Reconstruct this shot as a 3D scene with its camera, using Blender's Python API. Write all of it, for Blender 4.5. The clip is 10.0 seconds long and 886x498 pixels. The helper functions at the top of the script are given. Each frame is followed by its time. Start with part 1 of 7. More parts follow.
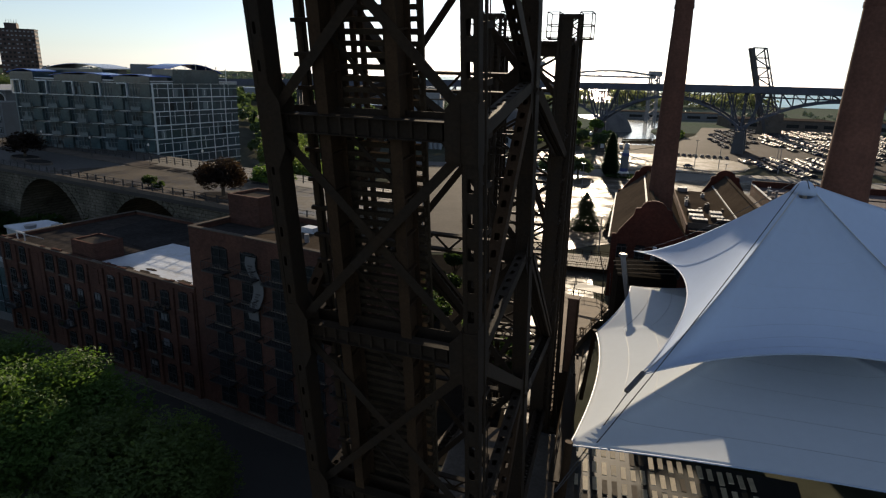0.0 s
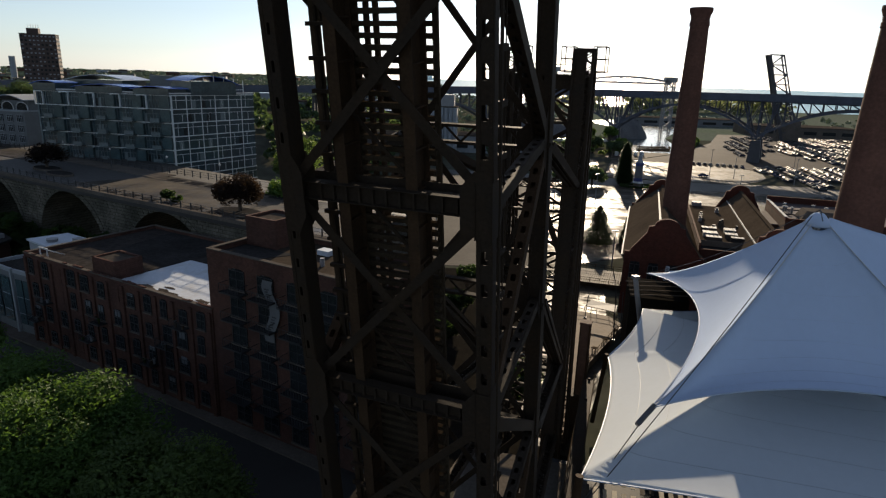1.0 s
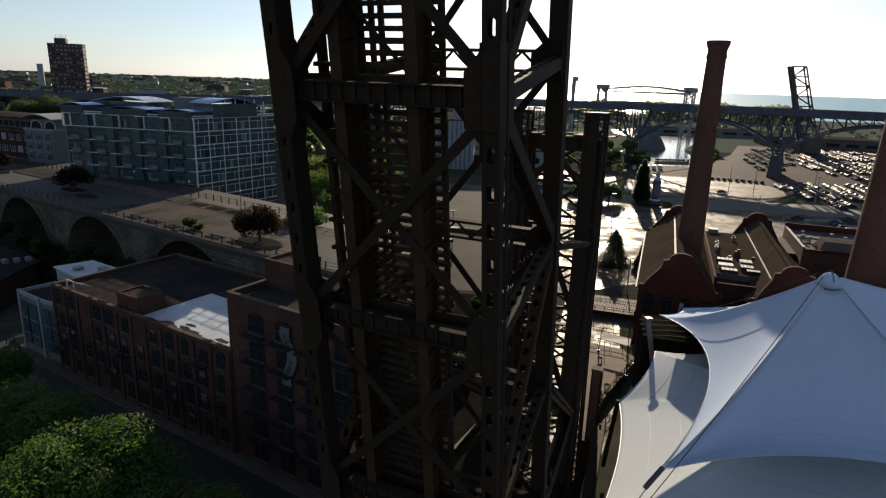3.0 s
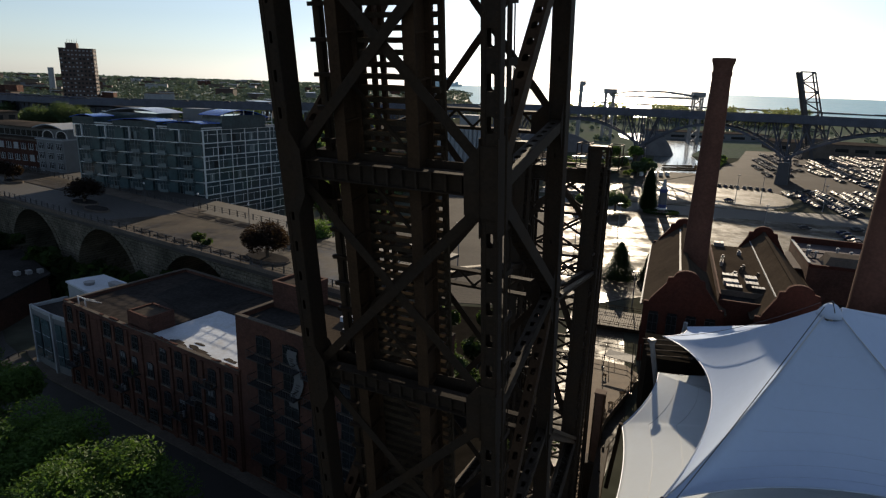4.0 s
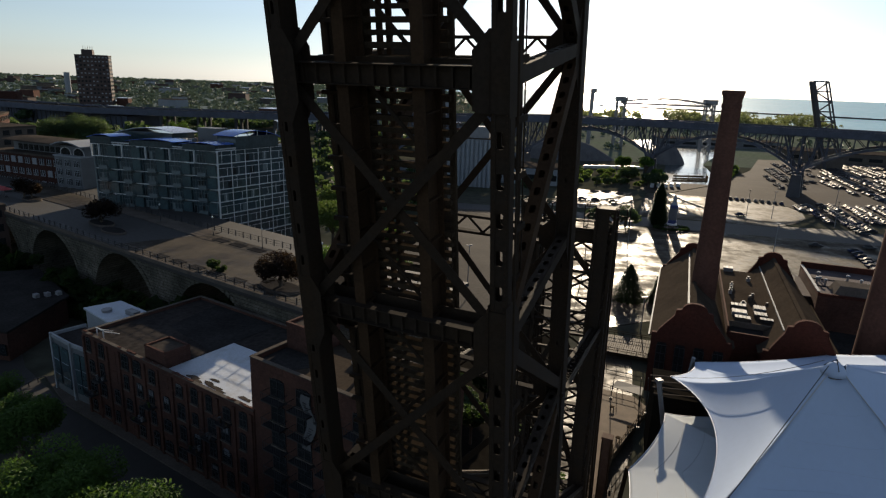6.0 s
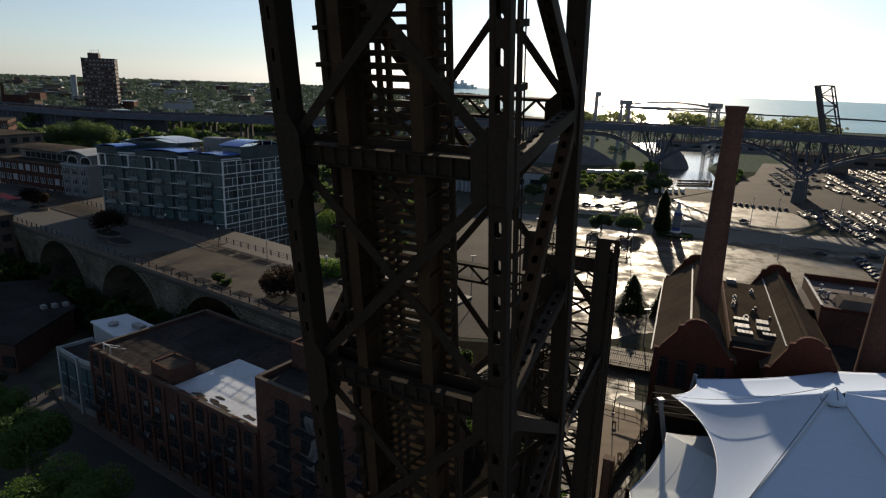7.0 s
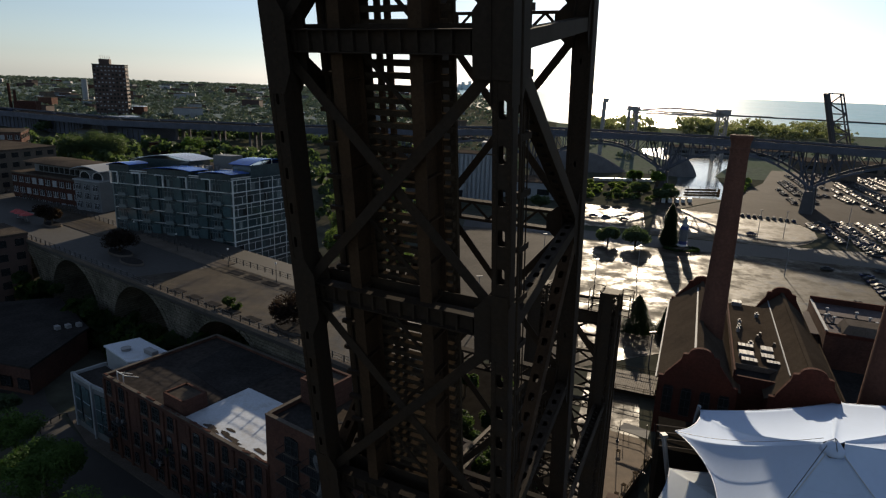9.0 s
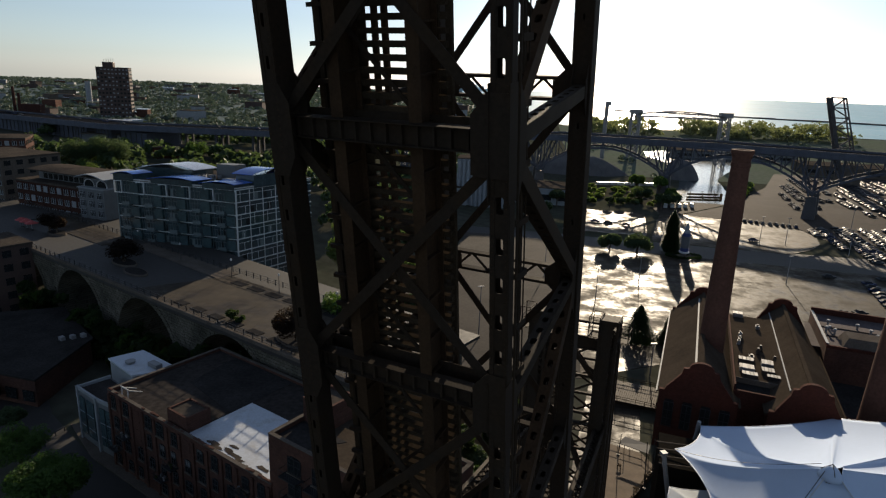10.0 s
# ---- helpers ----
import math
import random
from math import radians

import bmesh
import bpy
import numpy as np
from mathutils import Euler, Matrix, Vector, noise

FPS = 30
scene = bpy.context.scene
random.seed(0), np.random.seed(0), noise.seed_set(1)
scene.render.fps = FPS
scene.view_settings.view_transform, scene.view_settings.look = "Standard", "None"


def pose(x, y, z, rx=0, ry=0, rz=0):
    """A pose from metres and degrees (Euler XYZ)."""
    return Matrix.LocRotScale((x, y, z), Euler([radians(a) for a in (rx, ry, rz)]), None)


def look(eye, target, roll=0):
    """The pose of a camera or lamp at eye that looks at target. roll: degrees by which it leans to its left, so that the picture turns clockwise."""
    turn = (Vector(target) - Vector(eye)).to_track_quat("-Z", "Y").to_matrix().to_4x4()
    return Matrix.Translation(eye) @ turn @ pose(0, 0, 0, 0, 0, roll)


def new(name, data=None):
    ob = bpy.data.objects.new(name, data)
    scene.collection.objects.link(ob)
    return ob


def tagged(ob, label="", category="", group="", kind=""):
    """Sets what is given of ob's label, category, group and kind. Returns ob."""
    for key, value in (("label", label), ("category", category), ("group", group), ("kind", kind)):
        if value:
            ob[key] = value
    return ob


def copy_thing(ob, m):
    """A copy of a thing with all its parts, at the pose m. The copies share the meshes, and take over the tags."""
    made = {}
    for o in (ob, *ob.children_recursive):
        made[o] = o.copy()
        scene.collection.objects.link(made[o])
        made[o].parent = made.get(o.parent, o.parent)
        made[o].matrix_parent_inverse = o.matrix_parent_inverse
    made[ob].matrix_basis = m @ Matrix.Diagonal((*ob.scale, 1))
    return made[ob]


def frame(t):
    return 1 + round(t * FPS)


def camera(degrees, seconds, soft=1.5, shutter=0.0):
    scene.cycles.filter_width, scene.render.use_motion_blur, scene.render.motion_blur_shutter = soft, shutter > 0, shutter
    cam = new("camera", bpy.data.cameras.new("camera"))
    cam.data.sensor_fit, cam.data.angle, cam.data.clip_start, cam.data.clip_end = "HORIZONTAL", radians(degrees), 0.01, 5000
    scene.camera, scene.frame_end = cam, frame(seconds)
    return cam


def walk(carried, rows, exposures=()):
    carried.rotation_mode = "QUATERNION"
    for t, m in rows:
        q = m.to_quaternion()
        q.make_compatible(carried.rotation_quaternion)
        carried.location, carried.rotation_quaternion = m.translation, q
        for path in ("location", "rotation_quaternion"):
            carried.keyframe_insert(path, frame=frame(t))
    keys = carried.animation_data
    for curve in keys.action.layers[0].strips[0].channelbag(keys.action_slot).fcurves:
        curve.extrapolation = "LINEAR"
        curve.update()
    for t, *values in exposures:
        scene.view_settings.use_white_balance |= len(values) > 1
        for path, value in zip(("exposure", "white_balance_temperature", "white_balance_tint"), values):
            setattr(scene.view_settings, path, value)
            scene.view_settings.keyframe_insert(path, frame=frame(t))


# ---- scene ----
cam = camera(71.8, 10.0, 1.25)
METRES, EYE, TILT, LEAN, TURN = 26.0, 37.0, -15.8, -1.65, 0.0
ROWS = [
    (0.0, 0.0, 0.0, 0.0, 0.0, 0.0, -0.0),
    (0.5, -0.0022, -0.0163, 0.0448, 0.68, 0.11, -0.3),
    (1.0, -0.003, -0.0291, 0.09, 1.19, 0.23, -0.51),
    (1.5, -0.0044, -0.0386, 0.1321, 1.56, 0.33, -0.7),
    (2.0, -0.0023, -0.0479, 0.1754, 1.98, 0.44, -0.87),
    (2.5, 0.0027, -0.0617, 0.2231, 2.4, 0.5, -1.0),
    (4.0, 0.0157, -0.1139, 0.3718, 3.41, 0.67, -1.33),
    (4.5, 0.0137, -0.1304, 0.4207, 3.7, 0.69, -1.46),
    (5.0, 0.0111, -0.1455, 0.4698, 3.94, 0.7, -1.56),
    (5.5, 0.0098, -0.1583, 0.5199, 4.13, 0.72, -1.66),
    (7.0, 0.0164, -0.1989, 0.6698, 4.72, 0.75, -1.86),
    (7.5, 0.0185, -0.2135, 0.717, 4.89, 0.76, -1.93),
    (8.0, 0.0195, -0.2291, 0.7634, 5.05, 0.76, -1.98),
    (8.5, 0.0177, -0.2435, 0.8105, 5.23, 0.76, -2.05),
    (9.0, 0.016, -0.2568, 0.8578, 5.37, 0.76, -2.1),
    (9.5, 0.0157, -0.2689, 0.9064, 5.47, 0.77, -2.16),
    (10.0, 0.0183, -0.2832, 0.9566, 5.59, 0.76, -2.19),
]
walk(cam, [(t, pose(0, 0, EYE, TILT, LEAN, TURN) @ pose(METRES * x, METRES * y, METRES * z, 90 + pitch, roll, yaw)) for t, x, y, z, yaw, pitch, roll in ROWS],
     [(0.0, 0.91, 5900, 10), (2.5, 0.85, 5850, 10), (5.0, 0.74, 5800, 9), (10.0, 0.64, 5800, 9)])

# world and sun: low evening sun beyond the bridge
SUN_AZ, SUN_EL = 11.5, 14.5
world = bpy.data.worlds.new("evening_sky")
scene.world = world
world.use_nodes = True
wn = world.node_tree.nodes
sky = wn.new("ShaderNodeTexSky")
sky.sky_type = "NISHITA"
sky.sun_disc = False
sky.sun_elevation = radians(SUN_EL)
sky.sun_rotation = radians(SUN_AZ)
sky.air_density, sky.dust_density, sky.ozone_density = 1.0, 0.3, 3.0
wn["Background"].inputs["Strength"].default_value = 0.066
hazy = wn.new("ShaderNodeHueSaturation")
hazy.inputs["Saturation"].default_value = 0.55
world.node_tree.links.new(sky.outputs[0], hazy.inputs["Color"])
world.node_tree.links.new(hazy.outputs[0], wn["Background"].inputs["Color"])
sun_dir = Vector((math.sin(radians(SUN_AZ)) * math.cos(radians(SUN_EL)), math.cos(radians(SUN_AZ)) * math.cos(radians(SUN_EL)), math.sin(radians(SUN_EL))))
sun = new("sun", bpy.data.lights.new("sun", "SUN"))
sun.data.energy, sun.data.angle, sun.data.color = 5.0, radians(0.6), (1.0, 0.77, 0.50)
sun.matrix_world = look(sun_dir * 300, (0, 0, 0))


# ---- materials ----
def material(name, color, rough=0.8, metal=0.0, var=0.25, scale=0.6, bump=0.0, bscale=8.0, second=None, mix_at=0.55, spec=0.5):
    """A node material: base colour varied at two scales, roughness with grain, fine relief."""
    m = bpy.data.materials.new(name)
    m.use_nodes = True
    n, l = m.node_tree.nodes, m.node_tree.links
    b = n["Principled BSDF"]
    b.inputs["Metallic"].default_value = metal
    b.inputs["Specular IOR Level"].default_value = spec
    geo = n.new("ShaderNodeNewGeometry")
    big = n.new("ShaderNodeTexNoise")
    big.inputs["Scale"].default_value, big.inputs["Detail"].default_value, big.inputs["Roughness"].default_value = scale, 6, 0.65
    fine = n.new("ShaderNodeTexNoise")
    fine.inputs["Scale"].default_value, fine.inputs["Detail"].default_value = scale * 13, 4
    l.new(geo.outputs["Position"], big.inputs["Vector"])
    l.new(geo.outputs["Position"], fine.inputs["Vector"])
    ramp = n.new("ShaderNodeValToRGB")
    c2 = second or tuple(c * (1 - var) for c in color)
    ramp.color_ramp.elements[0].position, ramp.color_ramp.elements[1].position = mix_at - 0.17, mix_at + 0.13
    ramp.color_ramp.elements[0].color, ramp.color_ramp.elements[1].color = (*color, 1), (*c2, 1)
    l.new(big.outputs["Fac"], ramp.inputs["Fac"])
    mul = n.new("ShaderNodeMixRGB")
    mul.blend_type, mul.inputs["Fac"].default_value = "MULTIPLY", 1
    gr = n.new("ShaderNodeMapRange")
    gr.inputs["From Min"].default_value, gr.inputs["From Max"].default_value = 0.3, 0.7
    gr.inputs["To Min"].default_value, gr.inputs["To Max"].default_value = 1 - var * 0.7, 1 + min(0.08, var * 0.3)
    l.new(fine.outputs["Fac"], gr.inputs["Value"])
    l.new(ramp.outputs["Color"], mul.inputs["Color1"])
    l.new(gr.outputs["Result"], mul.inputs["Color2"])
    l.new(mul.outputs["Color"], b.inputs["Base Color"])
    rr = n.new("ShaderNodeMapRange")
    rr.inputs["To Min"].default_value, rr.inputs["To Max"].default_value = max(0.02, rough - 0.15), min(1, rough + 0.15)
    l.new(fine.outputs["Fac"], rr.inputs["Value"])
    l.new(rr.outputs["Result"], b.inputs["Roughness"])
    if bump:
        bt = n.new("ShaderNodeTexNoise")
        bt.inputs["Scale"].default_value, bt.inputs["Detail"].default_value = bscale, 5
        l.new(geo.outputs["Position"], bt.inputs["Vector"])
        bp = n.new("ShaderNodeBump")
        bp.inputs["Strength"].default_value, bp.inputs["Distance"].default_value = 1.0, bump
        l.new(bt.outputs["Fac"], bp.inputs["Height"])
        l.new(bp.outputs["Normal"], b.inputs["Normal"])
    return m


def masonry(name, c1, c2, mortar, width, height, rot=0.0, rough=0.9, stone=False, tone=0.76):
    """Brick or coursed stone whose rows run level; walls take the u axis from the plan angle."""
    m = material(name, c1, rough, 0, 0.3, 0.15, 0, 8, c2, spec=0.03)
    n, l = m.node_tree.nodes, m.node_tree.links
    b = n["Principled BSDF"]
    geo = n.new("ShaderNodeNewGeometry")
    sep = n.new("ShaderNodeSeparateXYZ")
    l.new(geo.outputs["Position"], sep.inputs[0])
    along = n.new("ShaderNodeVectorMath")
    along.operation = "DOT_PRODUCT"
    along.inputs[1].default_value = (math.cos(radians(rot)) + 0.35, math.sin(radians(rot)) - 0.5, 0)
    l.new(geo.outputs["Position"], along.inputs[0])
    com = n.new("ShaderNodeCombineXYZ")
    l.new(along.outputs["Value"], com.inputs["X"])
    l.new(sep.outputs["Z"], com.inputs["Y"])
    br = n.new("ShaderNodeTexBrick")
    br.inputs["Scale"].default_value = 1.0
    br.inputs["Brick Width"].default_value, br.inputs["Row Height"].default_value = width, height
    br.inputs["Mortar Size"].default_value = height * (0.12 if not stone else 0.09)
    br.inputs["Color1"].default_value, br.inputs["Color2"].default_value = (1, 1, 1, 1), (tone, tone, tone, 1)
    br.inputs["Mortar"].default_value = (*mortar, 1)
    l.new(com.outputs[0], br.inputs["Vector"])
    mul = n.new("ShaderNodeMixRGB")
    mul.blend_type, mul.inputs["Fac"].default_value = "MULTIPLY", 1
    old = b.inputs["Base Color"].links[0].from_socket
    l.new(old, mul.inputs["Color1"])
    l.new(br.outputs["Color"], mul.inputs["Color2"])
    l.new(mul.outputs["Color"], b.inputs["Base Color"])
    bp = n.new("ShaderNodeBump")
    bp.invert = True
    bp.inputs["Distance"].default_value = 0.02 if not stone else 0.08
    l.new(br.outputs["Fac"], bp.inputs["Height"])
    l.new(bp.outputs["Normal"], b.inputs["Normal"])
    return m


def fabric(name, color, through_light=0.04):
    """Coated membrane: matt, slightly see-through to light."""
    m = material(name, color, 0.7, 0, 0.03, 0.12, spec=0.0)
    n, l = m.node_tree.nodes, m.node_tree.links
    out, b = n["Material Output"], n["Principled BSDF"]
    tr = n.new("ShaderNodeBsdfTranslucent")
    tr.inputs["Color"].default_value = (0.78, 0.74, 0.64, 1)
    mix = n.new("ShaderNodeMixShader")
    mix.inputs["Fac"].default_value = through_light
    l.new(b.outputs[0], mix.inputs[1])
    l.new(tr.outputs[0], mix.inputs[2])
    l.new(mix.outputs[0], out.inputs["Surface"])
    return m


def leafy(name, color, second, glow=0.45, tint=2.2):
    m = material(name, color, 0.6, 0, 0.5, 1.1, second=second, spec=0.12)
    n, l = m.node_tree.nodes, m.node_tree.links
    out, b = n["Material Output"], n["Principled BSDF"]
    tr = n.new("ShaderNodeBsdfTranslucent")
    tr.inputs["Color"].default_value = (color[0] * tint, color[1] * tint, color[2] * tint * 0.5, 1)
    mix = n.new("ShaderNodeMixShader")
    mix.inputs["Fac"].default_value = glow
    l.new(b.outputs[0], mix.inputs[1])
    l.new(tr.outputs[0], mix.inputs[2])
    l.new(mix.outputs[0], out.inputs["Surface"])
    return m


def car_paint():
    m = bpy.data.materials.new("car_paint")
    m.use_nodes = True
    n, l = m.node_tree.nodes, m.node_tree.links
    b = n["Principled BSDF"]
    info = n.new("ShaderNodeObjectInfo")
    ramp = n.new("ShaderNodeValToRGB")
    ramp.color_ramp.interpolation = "CONSTANT"
    for k, c in enumerate(((0.02, 0.02, 0.024), (0.07, 0.074, 0.078), (0.04, 0.043, 0.047), (0.15, 0.15, 0.145), (0.025, 0.035, 0.08), (0.08, 0.018, 0.018), (0.055, 0.058, 0.062), (0.03, 0.03, 0.034))):
        e = ramp.color_ramp.elements[k] if k < 2 else ramp.color_ramp.elements.new(0.5)
        e.position, e.color = k / 8, (*c, 1)
    l.new(info.outputs["Random"], ramp.inputs["Fac"])
    l.new(ramp.outputs["Color"], b.inputs["Base Color"])
    b.inputs["Roughness"].default_value, b.inputs["Metallic"].default_value = 0.62, 0.0
    b.inputs["Specular IOR Level"].default_value = 0.1
    return m


def slabs(name, color, stain, size, joint=0.3, spec=0.3):
    """Old cast concrete: slabs with open joints, dark stains and damp, smoother patches."""
    m = material(name, color, 0.7, 0, 0.4, 0.06, 0, 3, stain, 0.56, spec=spec)
    n, l = m.node_tree.nodes, m.node_tree.links
    b = n["Principled BSDF"]
    geo = n.new("ShaderNodeNewGeometry")
    warp = n.new("ShaderNodeTexNoise")
    warp.inputs["Scale"].default_value = 0.25
    l.new(geo.outputs["Position"], warp.inputs["Vector"])
    mixv = n.new("ShaderNodeVectorMath")
    mixv.operation = "MULTIPLY_ADD"
    mixv.inputs[1].default_value = (0.5, 0.5, 0)
    l.new(warp.outputs["Color"], mixv.inputs[0])
    l.new(geo.outputs["Position"], mixv.inputs[2])
    br = n.new("ShaderNodeTexBrick")
    br.inputs["Scale"].default_value, br.inputs["Brick Width"].default_value, br.inputs["Row Height"].default_value = 1.0, size, size * 0.8
    br.inputs["Mortar Size"].default_value, br.offset = 0.1, 0.0
    br.inputs["Color1"].default_value, br.inputs["Color2"].default_value, br.inputs["Mortar"].default_value = (1, 1, 1, 1), (0.7, 0.7, 0.7, 1), (joint, joint * 0.95, joint * 0.9, 1)
    l.new(mixv.outputs[0], br.inputs["Vector"])
    mul = n.new("ShaderNodeMixRGB")
    mul.blend_type, mul.inputs["Fac"].default_value = "MULTIPLY", 0.9
    l.new(b.inputs["Base Color"].links[0].from_socket, mul.inputs["Color1"])
    l.new(br.outputs["Color"], mul.inputs["Color2"])
    l.new(mul.outputs["Color"], b.inputs["Base Color"])
    damp = n.new("ShaderNodeTexNoise")
    damp.inputs["Scale"].default_value, damp.inputs["Detail"].default_value, damp.inputs["Roughness"].default_value = 0.11, 7, 0.7
    l.new(geo.outputs["Position"], damp.inputs["Vector"])
    rr = n.new("ShaderNodeMapRange")
    rr.inputs["From Min"].default_value, rr.inputs["From Max"].default_value = 0.38, 0.6
    rr.inputs["To Min"].default_value, rr.inputs["To Max"].default_value = 0.4, 0.85
    l.new(damp.outputs["Fac"], rr.inputs["Value"])
    l.new(rr.outputs["Result"], b.inputs["Roughness"])
    bp = n.new("ShaderNodeBump")
    bp.inputs["Distance"].default_value = 0.05
    l.new(damp.outputs["Fac"], bp.inputs["Height"])
    l.new(bp.outputs["Normal"], b.inputs["Normal"])
    return m


STEEL = material("weathered_black_steel", (0.031, 0.0235, 0.0175), 0.7, 0.0, 0.35, 0.5, 0.004, 20, (0.038, 0.025, 0.015), 0.6, spec=0.04)
STEEL2 = material("rust_stained_steel", (0.056, 0.034, 0.019), 0.75, 0.0, 0.4, 0.7, 0.004, 20, (0.034, 0.022, 0.014), spec=0.04)
STEEL_PALE = material("dusty_grey_steel", (0.034, 0.026, 0.019), 0.75, 0.0, 0.35, 0.8, 0.003, 20, (0.024, 0.018, 0.013), spec=0.04)
BLUE_STEEL = material("blue_grey_bridge_paint", (0.085, 0.095, 0.125), 0.85, 0, 0.3, 0.2, second=(0.06, 0.067, 0.085), spec=0.2)
TIMBER = material("weathered_tie_timber", (0.06, 0.045, 0.03), 0.85, 0, 0.4, 1.2, 0.004, 14, spec=0)
PLANK = material("grey_deck_planks", (0.096, 0.0736, 0.0512), 0.85, 0, 0.4, 0.8, 0.003, 14)
# white fabric; the blue of its shaded side is put into this colour
MEMBRANE = fabric("sky_tinted_canopy_membrane", (0.46, 0.54, 0.69), 0.0)
# lower tier's own grey carries the light and shade beneath the upper tier
MEMBRANE_LOW = fabric("lower_canopy_membrane", (0.53, 0.57, 0.61), 0.08)
BRIDGE_ROAD = material("dark_bridge_roadway", (0.02, 0.021, 0.024), 0.95, 0, 0.3, 0.1, spec=0)
SEAM_LOW = material("grey_membrane_seam", (0.40, 0.42, 0.44), 0.7, 0, 0.1, 0.5)
# seam cloth shares the membrane's painted-in shade blue
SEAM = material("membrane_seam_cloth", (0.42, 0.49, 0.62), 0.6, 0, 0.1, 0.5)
CABLE = material("steel_cable", (0.1, 0.1, 0.105), 0.5, 0.5, 0.2, 2)
BRICK_OLD = masonry("old_brown_brick", (0.115, 0.062, 0.048), (0.068, 0.042, 0.036), (0.8, 0.76, 0.72), 0.42, 0.14, -27)
BRICK_RED = masonry("red_powerhouse_brick", (0.098, 0.036, 0.026), (0.066, 0.031, 0.025), (0.8, 0.76, 0.72), 0.42, 0.14, -16)
BRICK_CHIM = masonry("smoke_stained_chimney_brick", (0.115, 0.062, 0.047), (0.083, 0.046, 0.036), (0.9, 0.88, 0.86), 0.5, 0.16, 20, tone=0.92)
STONE = masonry("rough_viaduct_stone", (0.15, 0.14, 0.115), (0.06, 0.06, 0.048), (0.5, 0.48, 0.44), 1.5, 0.6, -30, stone=True)
CONCRETE = material("weathered_concrete", (0.12, 0.105, 0.09), 0.85, 0, 0.3, 0.25, 0.004, 6, spec=0)
CONC_PALE = slabs("tan_paving_slabs", (0.067, 0.052, 0.035), (0.044, 0.035, 0.025), 2.4, 0.72, 0.14)
PROMENADE = slabs("worn_promenade_paving", (0.0576, 0.0464, 0.0336), (0.04, 0.0336, 0.0256), 2.4, 0.6, 0.12)
ROOF_GREY = material("dusty_gravel_roof", (0.085, 0.072, 0.06), 0.9, 0, 0.45, 0.12, 0.006, 9, (0.048, 0.043, 0.038), spec=0)
ROOF_TAR = material("weathered_tar_and_gravel_roof", (0.0493, 0.0442, 0.0408), 0.9, 0, 0.5, 0.1, 0.006, 8, (0.0306, 0.02805, 0.0272), spec=0)
ROOF_DARK = material("dark_tar_roof", (0.042, 0.04, 0.039), 0.85, 0, 0.4, 0.15, 0.005, 7, spec=0)
ROOF_WHITE = material("stained_white_roof_coating", (0.42, 0.46, 0.52), 0.6, 0, 0.2, 0.3, 0.003, 5, (0.3, 0.29, 0.27), 0.68)
ROOF_TAN = material("tan_sheet_roof", (0.0656, 0.0528, 0.04), 0.95, 0, 0.3, 0.2, 0.003, 7, (0.0464, 0.0376, 0.0296), spec=0)
ROOF_BLUE = material("blue_metal_vault_roof", (0.03, 0.10, 0.42), 0.2, 0.0, 0.15, 0.3, spec=1.0)
ROOF_SILVER = material("silver_metal_vault_roof", (0.45, 0.50, 0.60), 0.3, 0.0, 0.15, 0.3, spec=0.8)
ASPHALT = material("worn_asphalt", (0.0255, 0.02337, 0.02125), 0.75, 0, 0.3, 0.08, 0.004, 10)
LOT = slabs("patched_parking_concrete", (0.05776, 0.0456, 0.0304), (0.01976, 0.01748, 0.01444), 6.0, 0.3, 0.09)
WHITE = material("white_metal_frame", (0.4675, 0.476, 0.4845), 0.45, 0, 0.12, 0.5)
GREY = material("grey_painted_metal", (0.2, 0.205, 0.215), 0.5, 0.1, 0.2, 0.8)
DARK = material("dark_painted_metal", (0.03, 0.032, 0.036), 0.5, 0.2, 0.25, 1)
TRIM = material("grey_panel_cladding", (0.11, 0.12, 0.13), 0.6, 0, 0.2, 0.4)
PALEWALL = material("pale_render_wall", (0.24, 0.26, 0.28), 0.75, 0, 0.15, 0.4)
NAVY = material("navy_painted_metal", (0.03, 0.045, 0.16), 0.45, 0, 0.2, 0.8)
RUBBER = material("tyre_rubber", (0.02, 0.02, 0.02), 0.8, 0, 0.2, 2)
GLASS = material("dark_window_glass", (0.018, 0.021, 0.023), 0.25, 0, 0.2, 0.2, spec=0.12)
GLASS_BLUE = material("blue_green_curtain_glass", (0.045, 0.072, 0.085), 0.07, 0, 0.45, 0.12, spec=0.9)
BARK = material("tree_bark", (0.09, 0.07, 0.05), 0.9, 0, 0.4, 2, 0.01, 12)
LEAF = leafy("fresh_green_leaves", (0.07, 0.122, 0.03), (0.044, 0.082, 0.022), 0.36, 1.6)
LEAF_MID = leafy("grey_green_leaves", (0.075, 0.11, 0.036), (0.042, 0.066, 0.024), 0.35)
LEAF_DARK = leafy("dark_green_leaves", (0.024, 0.042, 0.015), (0.014, 0.026, 0.01))
LEAF_RED = leafy("dark_purple_leaves", (0.015, 0.0095, 0.0085), (0.011, 0.008, 0.007))
LEAF_FAR = leafy("distant_tree_leaves", (0.062, 0.092, 0.05), (0.044, 0.068, 0.038), 0.4, 1.4)
# shore leaves are paled in the colour for distance haze and backlight
LEAF_SHORE = leafy("haze_paled_leaves", (0.19, 0.215, 0.14), (0.16, 0.185, 0.12), 0.5, 1.15)
# distance haze is mixed into this bluish leaf colour
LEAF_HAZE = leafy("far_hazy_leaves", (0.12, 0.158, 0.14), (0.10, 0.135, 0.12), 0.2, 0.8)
FRAME = material("silver_window_frames", (0.62, 0.66, 0.68), 0.4, 0.2, 0.2, 0.5)
